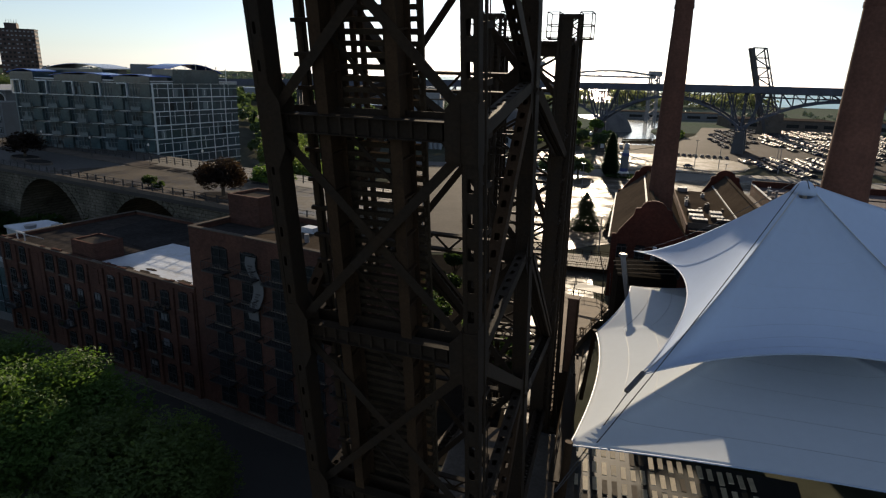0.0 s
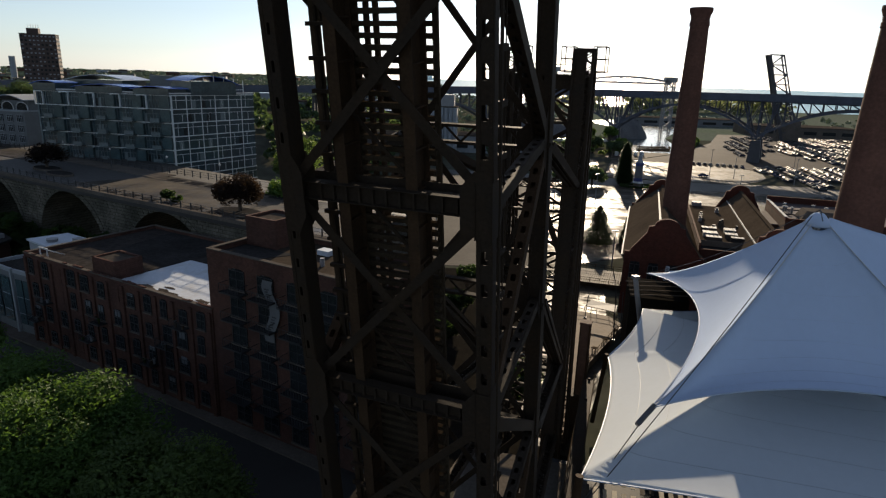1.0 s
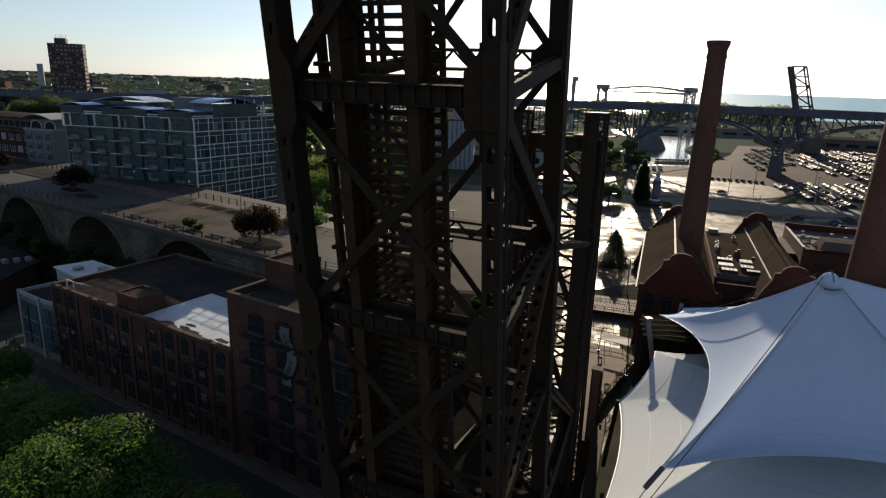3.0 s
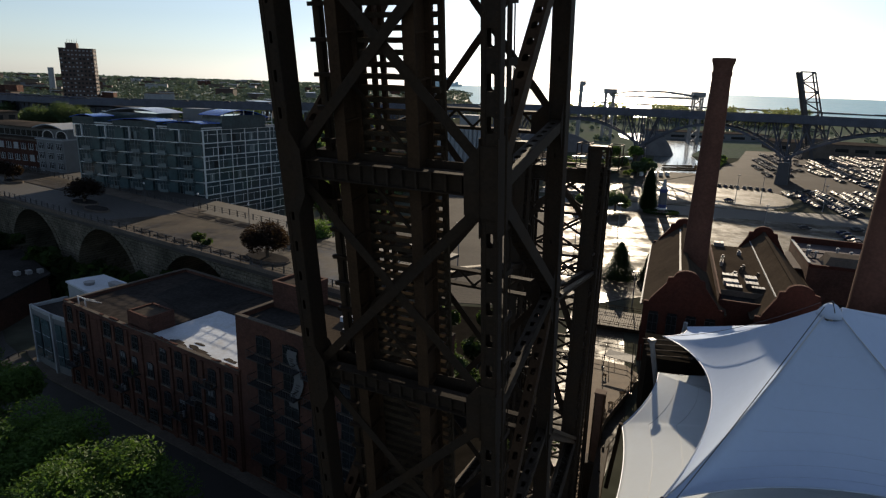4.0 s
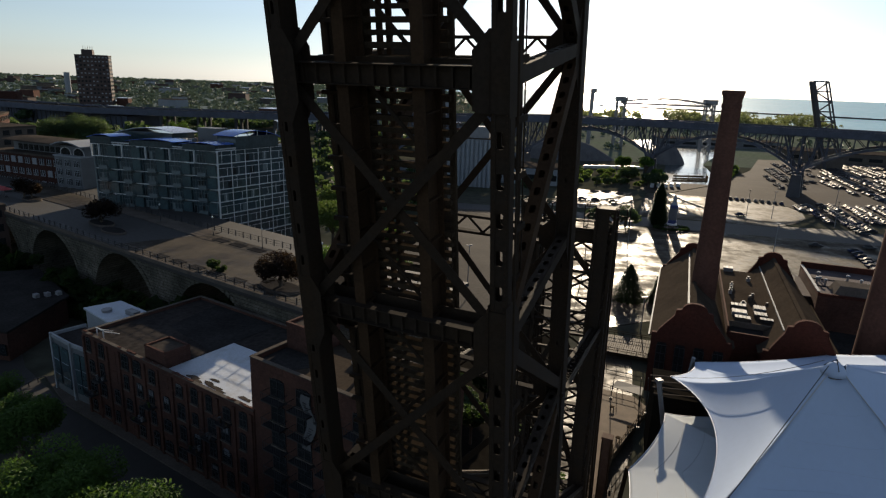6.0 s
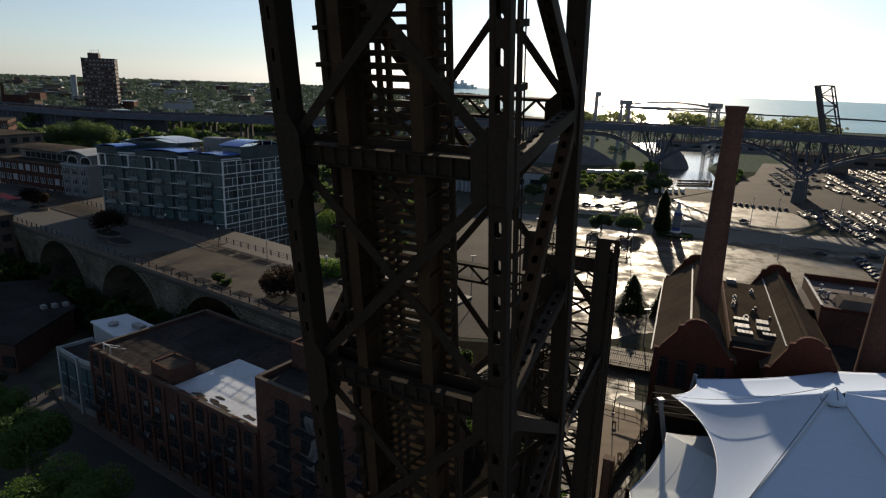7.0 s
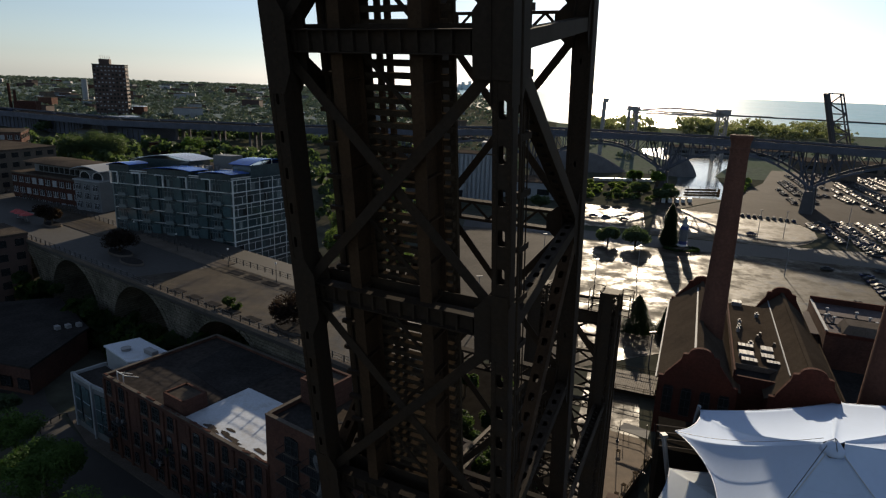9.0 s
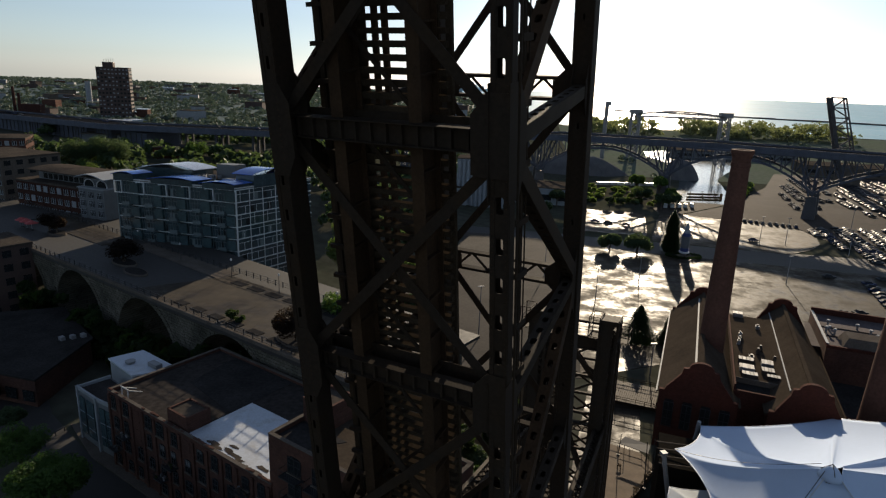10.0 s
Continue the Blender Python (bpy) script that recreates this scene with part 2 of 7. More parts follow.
GLASS_TRIM = material("grey_green_cladding", (0.105, 0.14, 0.15), 0.45, 0, 0.35, 0.2, spec=0.6)
TERRACE = material("sunlit_tan_terrace_boards", (0.135, 0.095, 0.06), 0.85, 0, 0.3, 0.5, spec=0.2)
DARK_MATT = material("matt_dark_fill", (0.02, 0.018, 0.015), 0.95, 0, 0.4, 0.6, 0.02, 6, spec=0)
WALK = slabs("worn_walkway_pavers", (0.057, 0.0456, 0.03192), (0.03192, 0.0266, 0.02052), 1.6, 0.55, 0.14)
GLASS_TEAL = material("teal_tinted_glass", (0.055, 0.09, 0.10), 0.12, 0, 0.4, 0.2, spec=0.7)
PIER = material("dark_stained_pier_concrete", (0.07, 0.07, 0.075), 0.9, 0, 0.3, 0.2)
SEAT = material("pale_cream_bench_slats", (0.6, 0.52, 0.38), 0.6, 0, 0.25, 1.5)
CLOTH = material("printed_banner_cloth", (0.11, 0.113, 0.12), 0.8, 0, 0.15, 1)
PAINT_CAR = car_paint()
CAR_GLASS = material("dusty_car_glass", (0.03, 0.034, 0.038), 0.5, 0, 0.2, 0.5, spec=0.06)


# ---- mesh helpers ----
class Build:
    """Collects vertices and faces in world metres."""

    def __init__(self):
        self.v, self.f = [], []

    def quad(self, *pts):
        k = len(self.v)
        self.v += [tuple(p) for p in pts]
        self.f.append(tuple(range(k, k + len(pts))))
        return self

    def hexa(self, a):
        """Eight corners: four below, four above, both rings counter-clockwise."""
        k = len(self.v)
        self.v += [tuple(p) for p in a]
        self.f += [(k + 3, k + 2, k + 1, k), (k + 4, k + 5, k + 6, k + 7)]
        self.f += [(k + i, k + (i + 1) % 4, k + 4 + (i + 1) % 4, k + 4 + i) for i in range(4)]
        return self

    def box(self, c, s, rz=0.0):
        """A box by its centre, its size and its turn about z in degrees."""
        ca, sa = math.cos(radians(rz)), math.sin(radians(rz))
        r = []
        for dz in (-0.5, 0.5):
            for dx, dy in ((-0.5, -0.5), (0.5, -0.5), (0.5, 0.5), (-0.5, 0.5)):
                x, y = dx * s[0], dy * s[1]
                r.append((c[0] + x * ca - y * sa, c[1] + x * sa + y * ca, c[2] + dz * s[2]))
        return self.hexa(r)

    def beam(self, p, q, w, h, up=(0, 0, 1)):
        """A bar from p to q, w wide across and h high along up."""
        p, q = Vector(p), Vector(q)
        d = (q - p).normalized()
        up = Vector(up)
        side = d.cross(up)
        if side.length < 1e-4:
            side = d.cross(Vector((0, 1, 0)))
        side.normalize()
        up = side.cross(d)
        a, b = side * (w / 2), up * (h / 2)
        return self.hexa([p - a - b, p + a - b, q + a - b, q - a - b, p - a + b, p + a + b, q + a + b, q - a + b])

    def tube(self, p, q, r0, r1=None, n=10, caps=True):
        r1 = r0 if r1 is None else r1
        p, q = Vector(p), Vector(q)
        d = (q - p).normalized()
        a = d.orthogonal().normalized()
        b = d.cross(a)
        k = len(self.v)
        for c, r in ((p, r0), (q, r1)):
            self.v += [tuple(c + (a * math.cos(i * math.tau / n) + b * math.sin(i * math.tau / n)) * r) for i in range(n)]
        self.f += [(k + i, k + (i + 1) % n, k + n + (i + 1) % n, k + n + i) for i in range(n)]
        if caps:
            self.f += [tuple(k + n - 1 - i for i in range(n)), tuple(k + n + i for i in range(n))]
        return self

    def sweep(self, pts, w, h, closed=False):
        """One continuous bar, w wide and h high, along a line of points."""
        pts = [Vector(p) for p in pts]
        k, n = len(self.v), len(pts)
        for i, p in enumerate(pts):
            a = pts[i - 1] if i or closed else p
            c = pts[(i + 1) % n] if i < n - 1 or closed else p
            d = (c - a).normalized()
            side = d.cross(Vector((0, 0, 1)))
            side = side.normalized() if side.length > 1e-4 else Vector((1, 0, 0))
            up = side.cross(d)
            for sx, sy in ((-1, -1), (1, -1), (1, 1), (-1, 1)):
                self.v.append(tuple(p + side * (sx * w / 2) + up * (sy * h / 2)))
        for i in range(n if closed else n - 1):
            j = (i + 1) % n
            self.f += [(k + 4 * i + e, k + 4 * i + (e + 1) % 4, k + 4 * j + (e + 1) % 4, k + 4 * j + e) for e in range(4)]
        if not closed:
            self.f += [(k + 3, k + 2, k + 1, k), tuple(k + 4 * (n - 1) + e for e in range(4))]
        return self

    def lathe(self, c, rings, n=24):
        """Rings of (radius, z) about a vertical axis through c."""
        k = len(self.v)
        for r, z in rings:
            self.v += [(c[0] + r * math.cos(i * math.tau / n), c[1] + r * math.sin(i * math.tau / n), z) for i in range(n)]
        for j in range(len(rings) - 1):
            self.f += [(k + j * n + i, k + j * n + (i + 1) % n, k + (j + 1) * n + (i + 1) % n, k + (j + 1) * n + i) for i in range(n)]
        self.f += [tuple(k + n - 1 - i for i in range(n)), tuple(k + (len(rings) - 1) * n + i for i in range(n))]
        return self

    def prism(self, poly, z0, z1):
        """A plan polygon (counter-clockwise) raised from z0 to z1."""
        k, n = len(self.v), len(poly)
        self.v += [(x, y, z0) for x, y in poly] + [(x, y, z1) for x, y in poly]
        self.f += [tuple(k + n - 1 - i for i in range(n)), tuple(k + n + i for i in range(n))]
        self.f += [(k + i, k + (i + 1) % n, k + n + (i + 1) % n, k + n + i) for i in range(n)]
        return self

    def plate(self, pts, normal, t):
        """A flat polygon thickened by t along normal."""
        nv = Vector(normal).normalized() * (t / 2)
        pts = [Vector(p) for p in pts]
        k, n = len(self.v), len(pts)
        self.v += [tuple(p - nv) for p in pts] + [tuple(p + nv) for p in pts]
        self.f += [tuple(k + n - 1 - i for i in range(n)), tuple(k + n + i for i in range(n))]
        self.f += [(k + i, k + (i + 1) % n, k + n + (i + 1) % n, k + n + i) for i in range(n)]
        return self

    def holed(self, p, q, width, normal, t, pitch, hl, hw, start=0.6):
        """A long plate from p to q with a row of rounded slots (hl long, hw wide) that go right through."""
        p, q, nv = Vector(p), Vector(q), Vector(normal).normalized()
        d = q - p
        length = d.length
        d.normalize()
        nv = (nv - d * nv.dot(d)).normalized()
        s = d.cross(nv)
        m = max(1, int((length - start) / pitch))
        gap = (length - m * pitch) / 2
        hw2, hl2 = hw / 2, hl / 2
        hole = []
        for sx, sy in ((1, 1), (-1, 1), (-1, -1), (1, -1)):
            pts = [(sx * hl2, sy * hw2 * 0.45), (sx * (hl2 - hw2 * 0.25), sy * hw2 * 0.9), (sx * (hl2 - hw2 * 0.7), sy * hw2)]
            hole += pts if sx * sy > 0 else pts[::-1]
        w2 = width / 2
        for e0, e1 in ((0, gap), (length - gap, length)):
            if e1 - e0 > 0.01:
                self.plate([p + d * e0 - s * w2, p + d * e1 - s * w2, p + d * e1 + s * w2, p + d * e0 + s * w2], nv, t)
        for i in range(m):
            c = p + d * (gap + (i + 0.5) * pitch)
            outer = [(pitch / 2, hw2 * 0.45), (pitch / 2, w2), (hl2 - hw2 * 0.7, w2), (-hl2 + hw2 * 0.7, w2), (-pitch / 2, w2), (-pitch / 2, hw2 * 0.45),
                     (-pitch / 2, -hw2 * 0.45), (-pitch / 2, -w2), (-hl2 + hw2 * 0.7, -w2), (hl2 - hw2 * 0.7, -w2), (pitch / 2, -w2), (pitch / 2, -hw2 * 0.45)]
            k = len(self.v)
            for off in (-t / 2, t / 2):
                for ring in (outer, hole):
                    self.v += [tuple(c + d * x + s * y + nv * off) for x, y in ring]
            for j in range(12):
                j2 = (j + 1) % 12
                self.f += [(k + j, k + j2, k + 12 + j2, k + 12 + j), (k + 24 + j2, k + 24 + j, k + 36 + j, k + 36 + j2), (k + 12 + j, k + 12 + j2, k + 36 + j2, k + 36 + j), (k + j2, k + j, k + 24 + j, k + 24 + j2)]
        return self

    def data(self, name, origin=(0, 0, 0), mats=(), smooth=False):
        me = bpy.data.meshes.new(name)
        o = Vector(origin)
        me.from_pydata([tuple(Vector(p) - o) for p in self.v], [], self.f)
        for m in mats:
            me.materials.append(m)
        if smooth:
            me.polygons.foreach_set("use_smooth", [True] * len(me.polygons))
        me.update()
        return me


def root_place(ob):
    p = Vector((0, 0, 0))
    while ob is not None:
        p = p + ob.location
        ob = ob.parent
    return p


def thing(name, place, label, category, group="", kind=""):
    """An empty at a thing's base that carries its parts."""
    ob = new(name)
    ob.location = place
    ob.empty_display_size = 0.3
    return tagged(ob, label, category, group, kind)


def part(name, b, mat, parent, label="", smooth=False):
    ob = new(name, b.data(name, root_place(parent), (mat,), smooth))
    ob.parent = parent
    if label:
        ob["label"] = label
    return ob


def solid(name, b, mat, place, label, category, kind="", group="", smooth=False):
    """A thing, or a piece of the setting, of one mesh."""
    ob = new(name, b.data(name, place, (mat,), smooth))
    ob.location = place
    return tagged(ob, label, category, group, kind)


def lerp(a, b, t):
    return tuple(x + (y - x) * t for x, y in zip(a, b))


def along(poly, s):
    """The place and direction at the length s of a polyline."""
    for a, b in zip(poly, poly[1:]):
        d = Vector(b) - Vector(a)
        if s <= d.length or b is poly[-1]:
            return Vector(a) + d.normalized() * s, d.normalized()
        s -= d.length

# ---- ground, water, distance ----
def rise(x, y):
    """Height of the land: a flat river bottom, banks to the left and a low plateau in the distance."""
    k = min(1, max(0, (-x * 0.5 + y * 0.87 - 190) / 60)) * min(1, max(0, (-x - 20) / 70))
    far = min(1, max(0, (y - 500) / 900)) * min(1, max(0, (-x / max(y, 1) - 0.07) / 0.08))
    d = math.hypot(x, y)
    return 16.0 * k + 9 * far - 30 * max(0, (d - 2500) / 1000) ** 2


gb = Build()
gx = [-4200, -3400, -2900, -2500, -2000, -1500, -1100, -800, -500, -350, -260, -200, -160, -130, -100, -80, -60, -45, -30, -15, 0, 20, 60, 120, 200, 300, 450, 700, 1200, 2000, 2700, 3600]
gy = [-900, -400, -100, -2, 8, 20, 40, 60, 80, 100, 130, 160, 190, 220, 250, 280, 320, 380, 450, 520, 600, 700, 850, 1050, 1400, 1700, 2000, 2300, 2600, 2900, 3400, 4200]
nx = len(gx)
for y in gy:
    for x in gx:
        gb.v.append((x, y, rise(x, y) - 0.02))
for j in range(len(gy) - 1):
    for i in range(nx - 1):
        k = j * nx + i
        gb.f.append((k, k + 1, k + nx + 1, k + nx))
GROUND = material("mixed_urban_ground", (0.0765, 0.0747, 0.0612), 0.9, 0, 0.4, 0.02, 0.01, 2, (0.054, 0.0594, 0.0414), 0.5, spec=0)
solid("ground", gb, GROUND, (0, 0, 0), "flat riverside ground of worn asphalt and earth", "ground", "structure")

WATER = material("calm_river_water", (0.04, 0.06, 0.065), 0.12, 0, 0.2, 0.05, 0.05, 0.5, spec=0.5)
# lake blue is paled in the base colour for the haze above it
LAKE = material("hazy_blue_lake_water", (0.14, 0.34, 0.41), 0.35, 0, 0.15, 0.004, 0.02, 0.3, spec=0.12)
solid("water_lake", Build().quad((-118, 1700, 0.6), (100, 1120, 0.4), (4000, 1080, 0.4), (6000, 5600, 34), (-420, 5600, 34)), LAKE, (0, 1500, 0), "pale blue lake reaching the hazy horizon", "lake", "structure")
solid("water_river", Build().prism([(102, 376), (131, 373), (138, 385), (146, 411), (155, 450), (161, 480), (177, 515), (215, 590), (230, 650), (210, 700), (175, 712), (150, 690), (142, 640), (150, 585), (150, 540), (120, 432), (108, 402)], -0.6, 0.06), WATER, (120, 400, 0), "glinting river bend running under the steel bridge", "river", "structure")

# streets and lots, each a thin slab
def slab(name, poly, z, mat, label, category="pavement", kind="structure"):
    c = [sum(p[i] for p in poly) / len(poly) for i in (0, 1)]
    return solid(name, Build().prism(poly, z - 0.35, z), mat, (c[0], c[1], 0), label, category, kind)


# west part of the lot; its missing sun glare is put into the colour
slab("pavement_lot_west", [(19.9, 128), (23.9, 175), (29.9, 254), (0, 262), (-45, 262), (-40, 128)], 0.05, material("dull_lot_paving", (0.075, 0.067, 0.058), 0.95, 0, 0.4, 0.09, 0.01, 5, (0.05, 0.045, 0.04), spec=0.03), "dull grey west part of the parking lot")
slab("pavement_lot_near", [(20, 128), (60, 150), (78, 172), (190, 178), (150, 232), (60, 246), (30, 254), (24, 175)], 0.05, LOT, "sunlit parking lot of patched concrete slabs")
slab("pavement_walkway", [(14, 58), (24, 84), (33, 127), (22, 128), (8, 62)], 0.06, WALK, "pale concrete walkway beside the brick hall")
slab("road_curve", [(-20, 262.2), (60, 246.2), (150, 232.2), (230, 190), (260, 195), (215, 232), (150, 258), (90, 262), (-20, 276)], 0.03, ASPHALT, "dark asphalt street along the parking lots", "road")
slab("pavement_lot_round", [(66, 268), (92, 262.4), (120, 258), (134, 269), (142, 280), (147, 294), (147, 308), (140, 316), (128, 320), (97, 333), (84, 330), (76, 305)], 0.12, CONC_PALE, "pale rounded paved lot with a low kerb")
slab("pavement_lot_far", [(147.5, 310), (149, 290), (260, 240), (420, 240), (430, 430), (420, 540), (226, 540), (186, 455), (132, 370), (97.5, 334), (128, 321)], 0.08, material("dusty_far_lot", (0.076, 0.066, 0.059), 0.9, 0, 0.3, 0.05, spec=0.02), "wide dusty parking lot full of parked cars")
slab("pavement_quay", [(97, 335.5), (131, 371), (131, 372.6), (102, 375.6), (84, 346), (84, 331.5)], 0.1, material("tan_quay_paving", (0.085, 0.074, 0.062), 0.9, 0, 0.35, 0.08, spec=0.02), "tan quay strip along the river edge")
slab("pavement_terrace", [(28, 280), (66, 276), (76, 330), (40, 334)], 0.12, CONC_PALE, "sunlit paved terrace with low shrubs")
slab("road_mill_street", [(-150, 118), (-75, 80), (-48, 62), (-10, 40), (-2, 52), (-42, 70.5), (-64, 82), (-82, 95), (-92, 106), (-140, 130)], 0.09, ASPHALT, "shaded asphalt street beside the brick building", "road")
slab("pavement_corner", [(-76, 92), (-66, 83.4), (-60, 80.2), (-28, 62.6), (-12, 53.6), (-11, 55.5), (-27, 64.2), (-63, 84.5), (-72, 93)], 0.24, CONCRETE, "raised concrete pavement along the brick facade")

# far woods and houses: many clumps, thinning with distance
def clump(b, c, r, rng, n=7, flat=0.8, leaf=(0.35, 0.65)):
    """A rough ball of leaf patches."""
    for _ in range(n):
        a, e = rng.uniform(0, math.tau), math.asin(rng.uniform(-0.35, 1))
        rr = r * rng.uniform(0.55, 1.0)
        p = Vector((c[0] + rr * math.cos(a) * math.cos(e), c[1] + rr * math.sin(a) * math.cos(e), c[2] + rr * math.sin(e) * flat))
        s = r * rng.uniform(*leaf)
        q1, q2 = Vector((rng.uniform(-1, 1), rng.uniform(-1, 1), rng.uniform(-0.6, 1))).normalized(), Vector((rng.uniform(-1, 1), rng.uniform(-1, 1), rng.uniform(-0.3, 1)))
        q2 = (q2 - q1 * q2.dot(q1)).normalized()
        b.quad(p - q1 * s - q2 * s * 0.7, p + q1 * s * 0.8 - q2 * s, p + q1 * s + q2 * s * 0.8, p - q1 * s * 0.7 + q2 * s)


rng = random.Random(5)
fw = Build()
for _ in range(13000):
    t = rng.random() ** 1.5
    d = 430 + 2200 * t
    a = radians(rng.uniform(-62, 2))
    x, y = d * math.sin(a), d * math.cos(a)
    if a > radians(-9) and d < 1300 and rng.random() < 0.75:
        continue
    if y < 440 + 0.02 * abs(x) or (x > -40 and y > 1400):
        continue
    r = rng.uniform(1.9, 4.2) * (1 + t * 0.7)
    clump(fw, (x, y, rise(x, y) + rng.uniform(1.5, 4)), r, rng, 34 if t < 0.25 else 15, 0.8 / (1 + 0.9 * t), (0.15, 0.28) if t < 0.25 else (0.24, 0.42))
# the closed canopy between the single crowns
wy = [440 + 55 * j * (1 + 0.012 * j) for j in range(29)]
for y0, y1 in zip(wy, wy[1:]):
    x = -1.9 * y0
    while x < -0.03 * y0 - 20:
        step = 0.028 * y0
        if rng.random() < 0.78 and not (y0 < 1300 and x > -0.16 * y0):
            pts = [(x, y0), (x + step, y0), (x + step, y1), (x, y1)]
            fw.quad(*[(a, c, rise(a, c) + 2.2 + 2.4 * noise.noise(Vector((a * 0.03, c * 0.03, 1.0)))) for a, c in pts])
        x += step
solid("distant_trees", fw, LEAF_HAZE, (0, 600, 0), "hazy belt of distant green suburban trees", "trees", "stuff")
fw = Build()
for _ in range(2300):
    x, y = rng.uniform(120, 900), rng.uniform(930, 1040)
    gap = math.sin(x / 23) + math.sin(x / 57 + 1)
    if gap < (-1.3 if x < 500 else 0.35):
        continue
    r = rng.uniform(3.0, 5.6)
    top = (22 + 4.5 * math.sin(x / 14) + 2.5 * math.sin(x / 5.3)) if x < 500 else 12
    clump(fw, (x, y, rng.uniform(2.5, max(4, top - r * 0.7))), r, rng, 40, 1.1, (0.14, 0.26))
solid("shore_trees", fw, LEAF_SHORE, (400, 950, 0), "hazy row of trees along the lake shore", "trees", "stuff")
fw = Build()
for _ in range(1000):
    x, y = rng.uniform(-330, -30), rng.uniform(215, 470)
    if 350 < y < 405 or x * 0.5 + y < 150 or (abs(x + 90) < 40 and y < 225) or rng.random() < 0.35:
        continue
    r = rng.uniform(2.5, 5)
    clump(fw, (x, y, rise(x, y) + r * 0.9), r, rng, 60, 0.9, (0.16, 0.3))
solid("bank_woods", fw, LEAF_FAR, (-150, 300, 0), "green trees and scrub on the bank below the road bridge", "trees", "stuff")

fw = Build()
for _ in range(130):
    x, y = rng.uniform(-20, 96), rng.uniform(350, 408)
    if abs(x - 22) < 6 or (x > 60 and y > 412):
        continue
    r = rng.uniform(1.3, 2.8)
    clump(fw, (x, y, r * 0.6), r, rng, 110, 0.8, (0.16, 0.3))
for _ in range(60):
    x = rng.uniform(140, 175)
    r = rng.uniform(1.2, 2.6)
    clump(fw, (x, 385 + (x - 140) * 2.0 + rng.uniform(-6, 6), r * 0.6), r, rng, 26, 0.8)
solid("river_scrub", fw, LEAF_MID, (60, 370, 0), "dark green scrub on the river bank under the bridge", "shrubs", "stuff")

# grass colour lifted and greyed to stand for haze over the shore land
slab("ground_shore", [(60, 480), (320, 470), (460, 440), (1200, 420), (1400, 1090), (90, 1110), (60, 620)], 0.04, material("haze_paled_shore_grass", (0.12, 0.145, 0.105), 0.95, 0, 0.4, 0.02, second=(0.13, 0.14, 0.12), spec=0), "rough green shore land with scattered trees")
# dark ground added behind the leaf so its lower gaps stay dark
slab("ground_behind_leaf", [(-14, 56), (2, 52), (15, 58), (13, 84), (16, 126), (-22, 126), (-12, 90)], 0.05, DARK_MATT, "dark ground added behind the bridge leaf")
fw = Build()
for _ in range(520):
    x, y = rng.uniform(60, 800), rng.uniform(470, 900)
    if 130 < x < 345 and 440 < y < 700 or rng.random() < 0.3:
        continue
    r = rng.uniform(1.8, 4.2)
    clump(fw, (x, y, r * 0.5), r, rng, 34, 1.0, (0.16, 0.32))
    clump(fw, (x + r * 0.6, y + r * 0.4, r * 0.4), r * 0.7, rng, 16, 0.8, (0.18, 0.34))
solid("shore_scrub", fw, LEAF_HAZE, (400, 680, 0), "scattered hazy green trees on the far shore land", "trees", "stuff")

# bulk heaps on the river bank behind the road bridge
def heap(x, y, rx, ry, h, mat, label, seed):
    b = Build()
    n, rings = 30, 9
    for j in range(rings + 1):
        f = j / rings
        for i in range(n):
            a = math.tau * i / n
            wob = 1 + 0.09 * noise.noise(Vector((math.cos(a) * 2, math.sin(a) * 2, seed + f)))
            z = h * (1 - f ** 2.2) * (1 + 0.12 * noise.noise(Vector((math.cos(a) * 3 * f, math.sin(a) * 3 * f, seed + 5))))
            b.v.append((x + rx * f * wob * math.cos(a), y + ry * f * wob * math.sin(a), z - 0.1 * f))
    for j in range(rings):
        b.f += [(j * n + i, (j + 1) * n + i, (j + 1) * n + (i + 1) % n, j * n + (i + 1) % n) for i in range(n)]
    solid("gravel_mound", b, mat, (x, y, 0), label, "gravel mound", "", "gravel mounds")


HEAP = material("grey_bulk_gravel", (0.14, 0.138, 0.14), 0.95, 0, 0.35, 0.12, 0.02, 3, (0.10, 0.10, 0.105), spec=0)
heap(134, 484, 14, 15, 14.5, HEAP, "dark grey gravel heap beside the river", 2)
heap(56, 486, 40, 18, 14, HEAP, "long pale grey heap behind the road bridge", 7)

# low stone breakwater far out on the lake
bw = Build()
for k in range(46):
    x0, y0 = 300 + k * 40, 1862 - k * 14.3
    zb = 0.4 + (y0 - 1100) * 0.00747
    bw.prism([(x0, y0), (x0 + 38.9, y0 - 14), (x0 + 38.9, y0 - 4), (x0, y0 + 10)], zb - 2, zb + 3.4 + 0.5 * math.sin(k * 2.3))
solid("breakwater", bw, PIER, (1200, 1400, 0), "long dark stone breakwater out on the lake", "breakwater", "structure")

# ---- raised bridge leaf: a railway truss span standing on end, leaning a little towards the river ----
LEAN_T = radians(8.1)
UX, VH, UP = Vector((0.9327, -0.3608, 0)), Vector((0.3608, 0.9327, 0)), Vector((0, 0, 1))
WZ = UP * math.cos(LEAN_T) - VH * math.sin(LEAN_T)
VY = VH * math.cos(LEAN_T) + UP * math.sin(LEAN_T)
LO = Vector((-0.384, 16.88, 61.4))
PANEL = 8.83
NODES = [(k - 4) * PANEL for k in range(-3, 6)]
H0, H1 = NODES[0] - 0.4, NODES[-1] + 2.0
SR, SL, SRB, SLB, DB = 0.05, -7.72, -0.68, -7.65, 10.8


def at(base, z):
    return Vector((base.x, base.y, z))


def lp(s, d, h):
    """A point of the leaf: across its floor, behind it, along its length."""
    return LO + UX * s + VY * d + WZ * h


